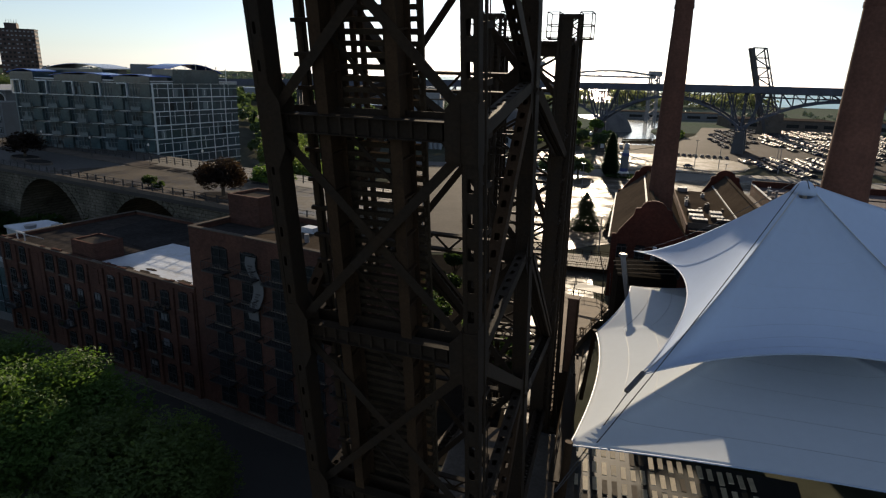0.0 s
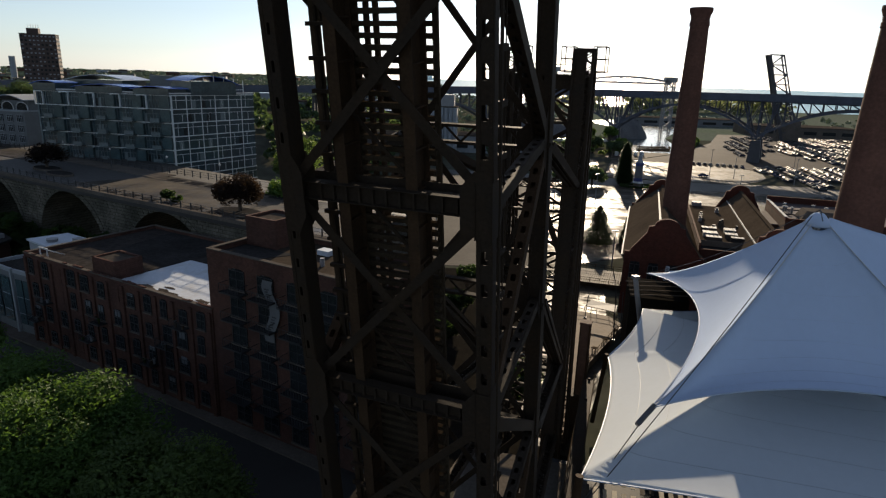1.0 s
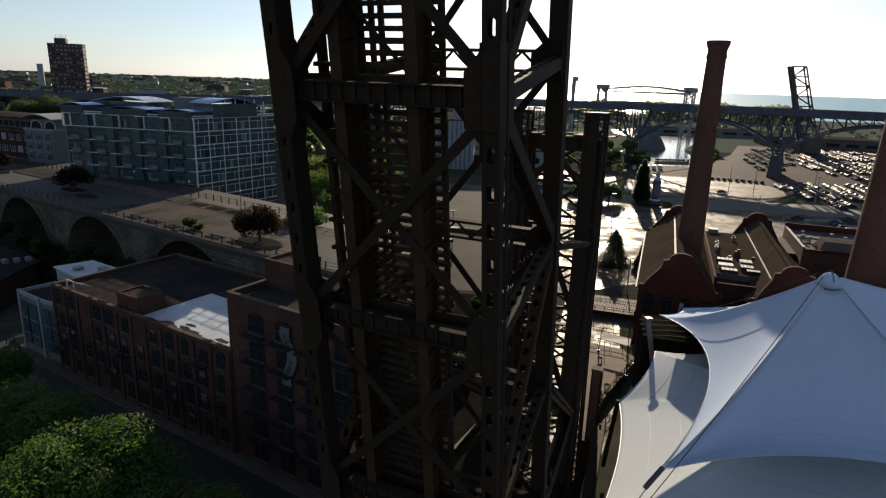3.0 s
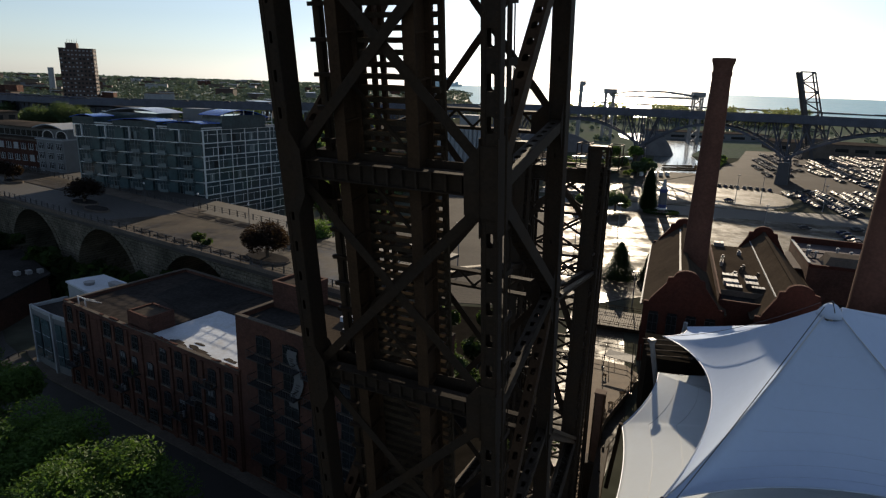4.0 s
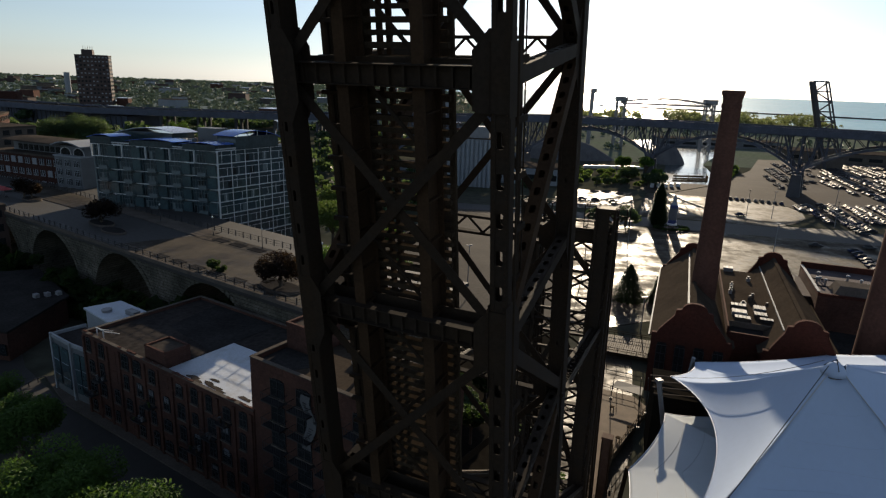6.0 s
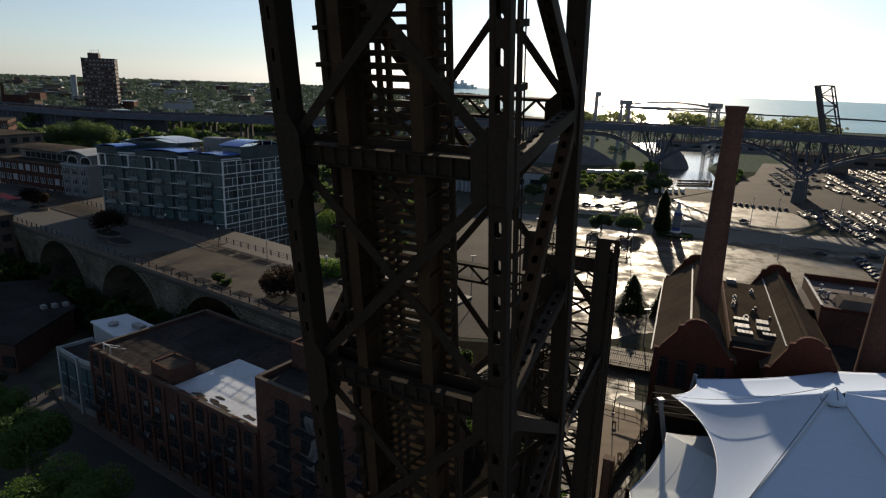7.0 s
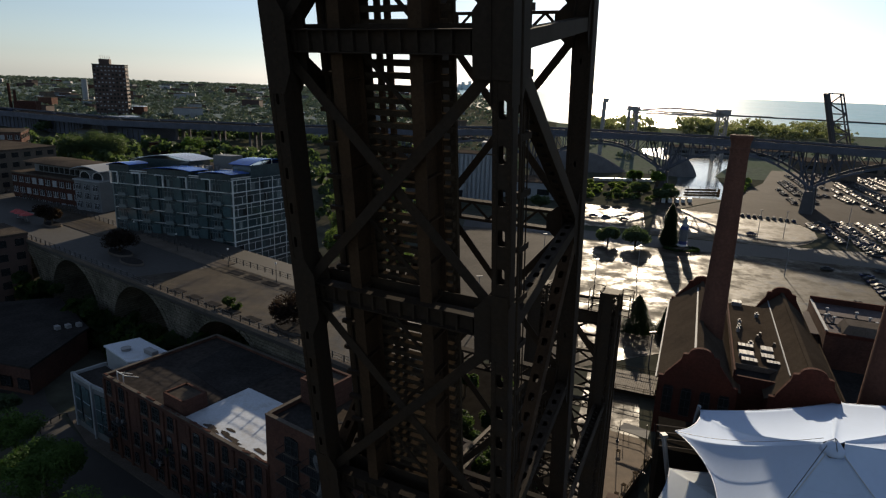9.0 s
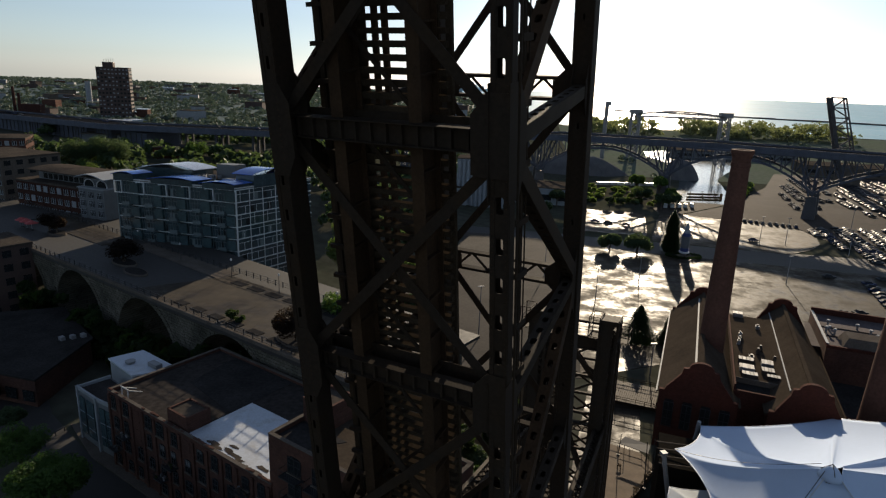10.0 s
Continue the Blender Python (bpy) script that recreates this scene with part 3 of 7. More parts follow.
leaf = thing("bascule_bridge_leaf", (2, 30, 0), "raised black riveted steel railway bridge leaf standing on end", "bridge")


def chord(s, d, w, dep, name, pitch, slot, slot_w=0.2):
    """A riveted box chord: slotted front and back covers, two solid webs with flange angles."""
    b = Build()
    for off in (-dep / 2, dep / 2):
        b.holed(lp(s, d + off, H0), lp(s, d + off, H1), w, VY, 0.03, pitch, slot, slot_w)
    for sgn in (-1, 1):
        c = s + sgn * w / 2
        b.beam(lp(c, d, H0), lp(c, d, H1), 0.04, dep * 0.98, VY)
        for off in (-1, 1):
            b.beam(lp(c - sgn * 0.07, d + off * (dep / 2 + 0.02), H0), lp(c - sgn * 0.07, d + off * (dep / 2 + 0.02), H1), 0.15, 0.04, VY)
    part(name, b, STEEL, leaf)
    # rows of rivets down the front angles
    rv = Build()
    h = H0
    while h < H1:
        for sgn in (-1, 1):
            c = lp(s + sgn * (w / 2 - 0.07), d - dep / 2 - 0.05, h)
            rv.beam(c, c - VY * 0.02, 0.035, 0.035, WZ)
        h += 0.2
    ob = part("rivet_line", rv, STEEL2, leaf)
    ob["kind"] = "stuff"


chord(SR, 0, 0.58, 0.4, "front_chord", 1.26, 0.52, 0.24)
chord(SL, 0, 0.58, 0.8, "front_chord", 1.26, 0.4, 0.12)
chord(SRB, DB, 0.8, 0.75, "rear_chord", 4.4, 0.25, 0.1)
chord(SLB, DB, 0.8, 0.75, "rear_chord", 4.4, 0.25, 0.1)

for k, h in enumerate(NODES):
    # deep plate floor beam with stiffeners, and its double gussets
    b = Build()
    b.beam(lp(SL, 0.2, h), lp(SR, 0.2, h), 0.03, 0.66, WZ)
    for dh in (-0.33, 0.33):
        b.beam(lp(SL, 0.2, h + dh), lp(SR, 0.2, h + dh), 0.5, 0.035, WZ)
    for i in range(1, 14):
        s = SL + (SR - SL) * i / 14
        b.beam(lp(s, 0.11, h - 0.31), lp(s, 0.11, h + 0.31), 0.09, 0.15, VY)
    b.beam(lp(SL, 1.1, h), lp(SR, 1.1, h), 0.03, 0.9, WZ)
    beam = part("floor_beam", b, STEEL, leaf)
    for s, sgn in ((SL, 1), (SR, -1)):
        for d in ((-0.43, 0.43) if s == SL else (-0.29, 0.29)):
            low = -1.6 if s == SL else -0.95
            pts = [(-0.28, low), (0.34 if s == SL else 0.6, low), (0.68 if s == SL else 0.86, -0.9), (0.68 if s == SL else 0.86, 0.8), (0.34, 1.4), (-0.28, 1.4)]
            g = Build().plate([lp(s + sgn * x, d, h + y) for x, y in (pts if sgn > 0 else pts[::-1])], VY, 0.03)
            part("gusset_plate", g, STEEL, beam)
    if k < len(NODES) - 1:
        for a, c, d in ((SL, SR, 0.0), (SR, SL, 0.14)):
            b = Build()
            p, q = lp(a, d, h + 0.3), lp(c, d, NODES[k + 1] - 0.3)
            b.beam(p, q, 0.36, 0.04, VY)
            b.beam(p + VY * 0.09, q + VY * 0.09, 0.05, 0.16, VY)
            part("floor_lateral", b, STEEL, leaf)


def box_member(p, q, name, mat, w, dep, nrm, pitch, hl, hw):
    """A built-up web member: solid sides, slotted covers."""
    b = Build()
    d = (q - p).normalized()
    acr = d.cross(nrm).normalized()
    for off in (-dep / 2, dep / 2):
        b.holed(p + acr * off, q + acr * off, w, acr, 0.03, pitch, hl, hw)
    for off in (-w / 2, w / 2):
        b.beam(p + nrm * off, q + nrm * off, 0.03, dep, acr)
    return part(name, b, mat, leaf)


for sf, sb, side in ((SR, SRB, 1), (SL, SLB, -1)):
    nrm = UX
    for k, h in enumerate(NODES):
        even = k % 2 == 1
        box_member(lp(sf, 0.2, h), lp(sb, DB - 0.2, h), "web_post", STEEL_PALE, 0.5, 0.5, nrm, 0.9, 0.4, 0.22)
        if k < len(NODES) - 1:
            if even:
                p, q = lp(sf, 0.1, h + 0.2), lp(sb, DB, NODES[k + 1] - 0.2)
            else:
                p, q = lp(sb, DB, h + 0.2), lp(sf, 0.1, NODES[k + 1] - 0.2)
            box_member(p, q, "web_diagonal", STEEL2 if even else STEEL, 0.5, 0.55, nrm, 0.82, 0.36, 0.24)
        for s, d, e in ((sf, 0, 1), (sb, DB, -1)):
            for off in (-0.31, 0.31):
                big = (k % 2 == 1) == (e > 0)
                w = 1.0 if big else 0.75
                pts = [(-0.35, -1.5), (0.45, -1.5), (w, -0.7), (w, 0.7), (0.45, 1.5), (-0.35, 1.5)]
                g = Build().plate([lp(s + off, d + e * x, h + y * (1.1 if big else 0.7)) for x, y in pts], nrm, 0.03)
                part("web_gusset", g, STEEL, leaf)

# rear struts and cross laterals
for k, h in enumerate(NODES):
    b = Build()
    for dh in (-0.45, 0.45):
        b.beam(lp(SLB, DB, h + dh), lp(SRB, DB, h + dh), 0.35, 0.14, WZ)
    m = 8
    for i in range(m):
        a, c = SLB + (SRB - SLB) * i / m, SLB + (SRB - SLB) * (i + 1) / m
        e = 0.42 if i % 2 else -0.42
        b.beam(lp(a, DB, h - e), lp(c, DB, h + e), 0.05, 0.12, WZ)
    part("rear_strut", b, STEEL, leaf)
    for s, sgn in ((SLB, 1), (SRB, -1)):
        pts = [(0.3, -0.8), (0.75, -0.8), (1.25, -0.35), (1.25, 0.35), (0.75, 0.8), (0.3, 0.8)]
        part("rear_gusset", Build().plate([lp(s + sgn * x, DB - 0.25, h + y) for x, y in (pts if sgn > 0 else pts[::-1])], VY, 0.03), STEEL, leaf)
    for a, c, d in ((SLB, SRB, 0), (SRB, SLB, 0.12)):
        if k < len(NODES) - 1:
            b = Build()
            p, q = lp(a, DB + d, h), lp(c, DB + d, NODES[k + 1])
            b.beam(p, q, 0.36, 0.05, VY)
            b.beam(p + VY * 0.1, q + VY * 0.1, 0.05, 0.2, VY)
            part("rear_lateral", b, STEEL, leaf)
# floor: two stringers, rails and timber ties
for s in (-5.7, -2.85):
    b = Build()
    b.beam(lp(s, 0.8, H0), lp(s, 0.8, H1), 0.04, 1.1, VY)
    for off in (0.25, 1.35):
        b.beam(lp(s, off, H0), lp(s, off, H1), 0.44, 0.05, VY)
    h = H0 + 0.7
    while h < H1:
        b.beam(lp(s, 0.3, h), lp(s, 1.3, h), 0.36, 0.06, WZ)
        h += 1.47
    part("stringer", b, STEEL2, leaf, "rust-stained plate girder")
for k in range(len(NODES) - 1):
    for j in range(3):
        h0, h1 = NODES[k] + PANEL * j / 3, NODES[k] + PANEL * (j + 1) / 3
        a, c = (-5.6, -2.8) if j % 2 else (-2.8, -5.6)
        part("stringer_lateral", Build().beam(lp(a, 1.0, h0), lp(c, 1.0, h1), 0.14, 0.05, VY), STEEL, leaf)
for s in (-5.14, -4.76, -3.72, -3.38):
    part("rail", Build().beam(lp(s, 1.86, H0), lp(s, 1.86, H1), 0.17, 0.17, VY), STEEL2, leaf)
tie_rng = random.Random(3)
h, n_tie = H0 + 0.3, 0
while h < H1:
    a, c = -6.5 + tie_rng.uniform(-0.07, 0.07), -2.4 + tie_rng.uniform(-0.03, 0.03)
    part("tie", Build().beam(lp(a, 1.6, h), lp(c, 1.6, h + tie_rng.uniform(-0.02, 0.02)), 0.24, 0.185 + tie_rng.uniform(-0.02, 0.02), WZ), TIMBER, leaf)
    if n_tie % 3 == 0:
        part("walkway_bracket", Build().beam(lp(-7.5, 1.55, h), lp(-6.2, 1.55, h), 0.18, 0.15, WZ), STEEL, leaf)
    h += 0.405 + tie_rng.uniform(-0.008, 0.008)
    n_tie += 1
for s in (-6.62, -2.42):
    part("guard_timber", Build().beam(lp(s, 1.78, H0), lp(s, 1.78, H1), 0.2, 0.16, VY), TIMBER, leaf)
for s, w in ((-7.3, 0.46), (-6.84, 0.24), (-6.45, 0.46), (-5.81, 0.72), (-3.66, 0.5), (-3.1, 0.58)):
    part("walk_plank", Build().beam(lp(s, 1.82, H0), lp(s, 1.82, H1), w, 0.05, VY), TIMBER, leaf)
for s in (-7.2, -6.85):
    part("walkway_rail", Build().beam(lp(s, 1.7, H0), lp(s, 1.7, H1), 0.1, 0.08, VY), STEEL, leaf)
# conduit and cables on the truss
for s, d, r in ((0.0, 1.62, 0.05), (0.0, 1.8, 0.028), (0.05, 1.95, 0.025), (0.55, -0.1, 0.04)):
    part("conduit", Build().tube(lp(s, d, H0), lp(s, d, H1), r, n=8), STEEL, leaf)
h = H0 + 2
while h < H1:
    part("conduit_clamp", Build().beam(lp(-0.05, 1.45, h), lp(0.02, 2.1, h), 0.2, 0.22, WZ), STEEL, leaf)
    h += 1.85
VY = VH

# ---- fixed tower behind the leaf ----
TW = thing("bridge_tower", (7.7, 55, 0), "dark laced steel bridge tower with railed platforms on top", "tower")
POST = [Vector((10.7, 54.9, 0)), Vector((4.3, 56.4, 0))]
BACK = VY * 6.0


def rear_at(s, z):
    """The rear chord's place at a height."""
    return lp(s, DB, (z - lp(s, DB, 0).z) / WZ.z)



def laced(p, q, w, d, lean, name, mat=STEEL):
    """A built-up post: four corner angles, cover plate, zigzag lacing on the sides."""
    b = Build()
    p, q = Vector(p), Vector(q)
    n = max(2, int((q - p).length / 1.1))
    corner = [UX * (sx * w / 2) + VY * (sy * d / 2) for sx, sy in ((-1, -1), (1, -1), (1, 1), (-1, 1))]
    for i, c in enumerate(corner):
        b.beam(p + c, q + c, 0.24, 0.24, VY)
    b.beam(p - UX * (w * 0.14) - VY * (d / 2), q - UX * (w * 0.14) - VY * (d / 2), w * 0.7, 0.04, VY)
    for i in range(n):
        for e in range(4):
            a, c = corner[e], corner[(e + 1) % 4]
            s0, s1 = p.lerp(q, i / n), p.lerp(q, (i + 1) / n)
            up = VY if e % 2 == 0 else UX
            b.beam(s0 + a, s1 + c, 0.11, 0.025, up)
            b.beam(s0 + c, s1 + a, 0.11, 0.025, up)
    return part(name, b, mat, TW)


for base in POST:
    laced(at(base, 0), at(base, 42.0), 1.6, 1.5, 0, "tower_post")
    laced(at(base + BACK, 0), at(base + BACK * 0.35, 40.5), 1.1, 1.1, 0, "rear_post")
    cap = Build().box(at(base, 42.1), (1.9, 1.7, 0.3), -13.5)
    part("post_cap", cap, STEEL, TW)
    for sgn in (-1, 1):
        c = at(base, 40.3) + UX * (sgn * 1.35)
        cage = part("platform_cage", Build().box(c, (1.1, 1.9, 0.06), -13.5), STEEL, TW)
        ring = [UX * a + VY * e for a, e in ((-0.5, -0.9), (0.5, -0.9), (0.5, 0.9), (-0.5, 0.9))]
        for q in ring:
            part("cage_post", Build().beam(c + q, c + q + UP * 2.1, 0.08, 0.08, VY), STEEL, cage)
        for zz in (0.1, 1.1, 2.1):
            part("cage_rail", Build().sweep([c + q + UP * zz for q in ring], 0.07, 0.07, closed=True), STEEL, cage)
for zz, h in ((39.4, 1.0), (30.5, 0.7), (22, 0.7), (13, 0.7), (5, 0.7)):
    b = Build()
    p, q = at(POST[1], zz), at(POST[0], zz)
    for dz in (-h / 2, h / 2):
        b.beam(p + UP * dz, q + UP * dz, 0.6, 0.12, UP)
    if h == 1.0:
        b.beam(p, q, 0.05, h, UP)
        for dz in (0.8, 1.5):
            b.beam(p + UP * dz - VY * 0.3, q + UP * dz - VY * 0.3, 0.06, 0.06, UP)
    m = 8
    for i in range(m):
        b.beam(p.lerp(q, i / m) - UP * (h / 2), p.lerp(q, (i + 1) / m) + UP * (h / 2), 0.1, 0.05, VY)
        b.beam(p.lerp(q, i / m) + UP * (h / 2), p.lerp(q, (i + 1) / m) - UP * (h / 2), 0.1, 0.05, VY)
    part("cross_girder", b, STEEL, TW)
for z0, z1 in ((30.5, 38.6), (22, 30.2), (13, 21.7), (5, 12.7)):
    mid = (POST[0] + POST[1]) / 2
    for base in POST:
        b = Build()
        b.beam(at(base, z0 if z0 < 30 else 34.5), at(mid, z1), 0.45, 0.08, VY)
        b.beam(at(base, z0 if z0 < 30 else 34.5) + VY * 0.4, at(mid, z1) + VY * 0.4, 0.45, 0.08, VY)
        part("knee_brace", b, STEEL, TW)
        b = Build()
        b.beam(at(base, z0), at(base + BACK * 0.6, z1), 0.3, 0.3, UX)
        part("side_brace", b, STEEL, TW)
# trunnion struts between the leaf and the tower
for base, f in ((POST[0], SRB), (POST[1], SLB)):
    for z0, z1 in ((30.5, 36.5), (13, 19), (13, 27.8), (5, 10)):
        laced(at(base, z0), rear_at(f, z1), 0.8, 0.8, 0, "operating_strut")
b = Build().box((6.5, 45, 2.5), (11, 12, 5), -13.5)
part("concrete_pier", b, CONCRETE, TW, "stained concrete base block")

# close X bracing between tower posts and rear posts, packed to darken the gaps
for k in range(9):
    z0, z1 = 4 + k * 4.0, 8 + k * 4.0
    for a, c in ((POST[0], POST[1]), (POST[0] + BACK * 0.7, POST[1] + BACK * 0.7), (POST[0], POST[0] + BACK * 0.7), (POST[1], POST[1] + BACK * 0.7)):
        for p, q in ((a, c), (c, a)):
            part("tower_brace", Build().beam(at(p, z0), at(q, z1), 0.22, 0.08, VY), STEEL, TW)
        part("tower_strut", Build().beam(at(a, z1), at(c, z1), 0.26, 0.26, UP), STEEL, TW)

# ---- tensile canopy over the open-air stage ----
canopy = thing("stage_canopy", (33, 55, 0), "white peaked tensile fabric canopy over an open-air stage", "canopy")


def edge_curve(a, b, sag, drop, n=28):
    """A concave edge between two corners, drawn in towards the middle of the canopy by sag and down by drop."""
    a, b = Vector(a), Vector(b)
    m = Vector((33, 56, 0))
    mid = (a + b) / 2
    inward = Vector((m.x - mid.x, m.y - mid.y, 0)).normalized()
    return [a.lerp(b, i / n) + (inward * sag + UP * drop) * (4 * (i / n) * (1 - i / n)) for i in range(n)]


def membrane(name, peak, corners, sags, power, rings=40, r0=0.05, parent=canopy, rows=False, mat=MEMBRANE, slack=None):
    """A fabric surface that hangs from a peak to a closed edge of concave curves."""
    rim, tight = [], []
    for i, c in enumerate(corners):
        s, d = sags[i]
        rim += edge_curve(c, corners[(i + 1) % len(corners)], s, d)
        loose = slack[i] if slack else 1.15
        tight += [power * 0.9 + loose * (4 * (j / 28) * (1 - j / 28)) ** 0.6 for j in range(28)]
    b = Build()
    peak = Vector(peak)
    n = len(rim)
    for j in range(rings + 1):
        f = r0 + (1 - r0) * j / rings
        for p, pw in zip(rim, tight):
            h = p.z + (peak.z - p.z) * (1 - f) ** pw
            b.v.append((peak.x + (p.x - peak.x) * f, peak.y + (p.y - peak.y) * f, h))
    for j in range(rings):
        b.f += [(j * n + i, (j + 1) * n + i, (j + 1) * n + (i + 1) % n, j * n + (i + 1) % n) for i in range(n)]
    ob = part(name, b, mat, parent, smooth=True)
    sol = ob.modifiers.new("thickness", "SOLIDIFY")
    sol.thickness = 0.04
    if rows:
        for q in range(5, rings, 7):
            line = [Vector(b.v[q * n + j]) + UP * 0.02 for j in range(n)]
            part("seam", Build().sweep(line, 0.03, 0.02, closed=True), SEAM_LOW, ob)
    else:
        for q in range(5, rings, 5):
            line = [Vector(b.v[q * n + j]) + UP * 0.015 for j in range(2, 27)]
            part("seam", Build().sweep(line, 0.03, 0.015), SEAM, ob)
    return ob, rim


A = (16.2, 43.8, 14.7)
LIP = (25.6, 76.9, 15.7)
BACKTIP = (33.5, 90.3, 12.0)
upper_corners = [A, (46, 40, 15.0), (60, 66, 22.5), (74, 90, 17), (57, 96, 12.4), BACKTIP, LIP]
upper_sags = [(1.9, 2.0), (0, 0), (0, 0), (3, 0.5), (2, 0.4), (2, 0.5), (4.6, 2.2)]
PEAK = (33, 54.8, 28.7)
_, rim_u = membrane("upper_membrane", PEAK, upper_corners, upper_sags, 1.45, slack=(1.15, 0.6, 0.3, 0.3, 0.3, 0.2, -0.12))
BL, TIP = (9.8, 38.4, 11.8), (18.0, 63.7, 9.8)
lower_corners = [BL, (48, 29, 11), (62, 30, 11), (60, 60, 11), (40, 80, 11), (24.5, 73.5, 12), TIP]
lower_sags = [(0.8, 0.2), (2, 0), (2, 0), (2, 0), (2, 0), (1.0, 0.6), (1.2, 0.1)]
_, rim_l = membrane("lower_membrane", (33, 54.8, 15.6), lower_corners, lower_sags, 1.0, rows=True, mat=MEMBRANE_LOW, slack=(1.0, 1.0, 1.0, 1.0, 1.0, 0.15, 0.1))
second_corners = [(46, 40, 15.0), (84, 34, 15), (88, 70, 14), (74, 90, 17), (60, 66, 22.5)]
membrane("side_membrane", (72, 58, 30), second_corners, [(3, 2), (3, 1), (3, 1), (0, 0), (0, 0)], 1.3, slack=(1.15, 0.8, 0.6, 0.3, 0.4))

# edge ropes, ridge cables, peak cap
for nm, rim in (("upper_edge_rope", rim_u), ("lower_edge_rope", rim_l)):
    part(nm, Build().sweep(rim, 0.09, 0.09, closed=True), SEAM, canopy)


def hang(b, p, q, sag, r, n=12):
    p, q = Vector(p), Vector(q)
    pts = [p.lerp(q, i / n) - UP * (sag * 4 * (i / n) * (1 - i / n)) for i in range(n + 1)]
    b.sweep(pts, 2 * r, 2 * r)


def surface_line(corner, power, lift):
    pk, c = Vector(PEAK), Vector(corner)
    return [Vector((pk.x + (c.x - pk.x) * f, pk.y + (c.y - pk.y) * f, c.z + (pk.z - c.z) * (1 - f) ** power + lift)) for f in [0.05 + 0.95 * i / 20 for i in range(21)]]


for c in (A, upper_corners[1]):
    part("ridge_seam", Build().sweep(surface_line(c, 1.45 * 0.9, 0.03), 0.09, 0.06), WHITE, canopy)
b = Build()
hang(b, (PEAK[0] - 0.9, PEAK[1] - 0.5, PEAK[2] - 0.1), (8.6, 36.2, 9.5), 0.6, 0.028)
part("stay_cable", b, CABLE, canopy)
b = Build()
hang(b, A, (8.4, 36.0, 9.6), 0.1, 0.03)
part("stay_cable", b, CABLE, canopy)
b = Build()
hang(b, (PEAK[0] - 0.6, PEAK[1] + 0.8, PEAK[2] - 0.1), LIP, 0.9, 0.025)
part("stay_cable", b, CABLE, canopy)
part("anchor_plate", Build().beam(Vector(A) + Vector((0.4, 0.3, 0.1)), Vector(A) - Vector((1.4, 1.4, 0.7)), 0.35, 0.25), CABLE, canopy, "galvanised cable clamp")
b = Build().lathe(PEAK, [(1.12, PEAK[2] - 1.05), (0.92, PEAK[2] - 0.6), (0.6, PEAK[2] - 0.12), (0.4, PEAK[2] + 0.06), (0.15, PEAK[2] + 0.12)], 20)
part("peak_cap", b, MEMBRANE, canopy, smooth=True)
b = Build()
for a in (0.4, 2.5, 4.6):
    e = Vector((math.cos(a) * 0.9, math.sin(a) * 0.9, -0.45)) + Vector(PEAK)
    b.tube(Vector(PEAK) + UP * 0.4, e, 0.05, n=6)
part("peak_bracket", b, CABLE, canopy)
part("main_mast", Build().tube((33, 54.8, 0), (33, 54.8, 28.3), 0.45, 0.3, 14), GREY, canopy)
mast = part("edge_mast", Build().tube((27.2, 77.0, 1), (24.0, 76.2, 15.2), 0.32, 0.32, 12), PALEWALL, canopy, "leaning pale steel mast")
part("mast_head", Build().box((24.0, 76.2, 15.3), (0.8, 0.8, 0.4), 20), GREY, mast)
part("edge_mast", Build().tube((32.5, 91.2, 1), (33.3, 90.6, 12.6), 0.3, 0.3, 12), PALEWALL, canopy)
part("edge_mast", Build().tube((17.2, 64.3, 1), (17.9, 63.8, 10.0), 0.25, 0.25, 12), STEEL2, canopy, "rusty brown steel mast")
part("edge_mast", Build().tube((9.0, 37.4, 1), (9.7, 38.2, 12.2), 0.3, 0.3, 12), STEEL2, canopy, "rusty brown steel mast")

# ---- powerhouse: two gabled brick halls with a flat roof between ----
PA, PB = Vector((0.29, 0.957, 0)), Vector((0.957, -0.29, 0))
PO = Vector((30.2, 103.6, 0))


def ph(a, b, z):
    return PO + PA * a + PB * b + UP * z


power = thing("powerhouse", tuple(ph(23, 15, 0)), "old red brick power station with scalloped gables and tan roofs", "building")
PL = 47.0


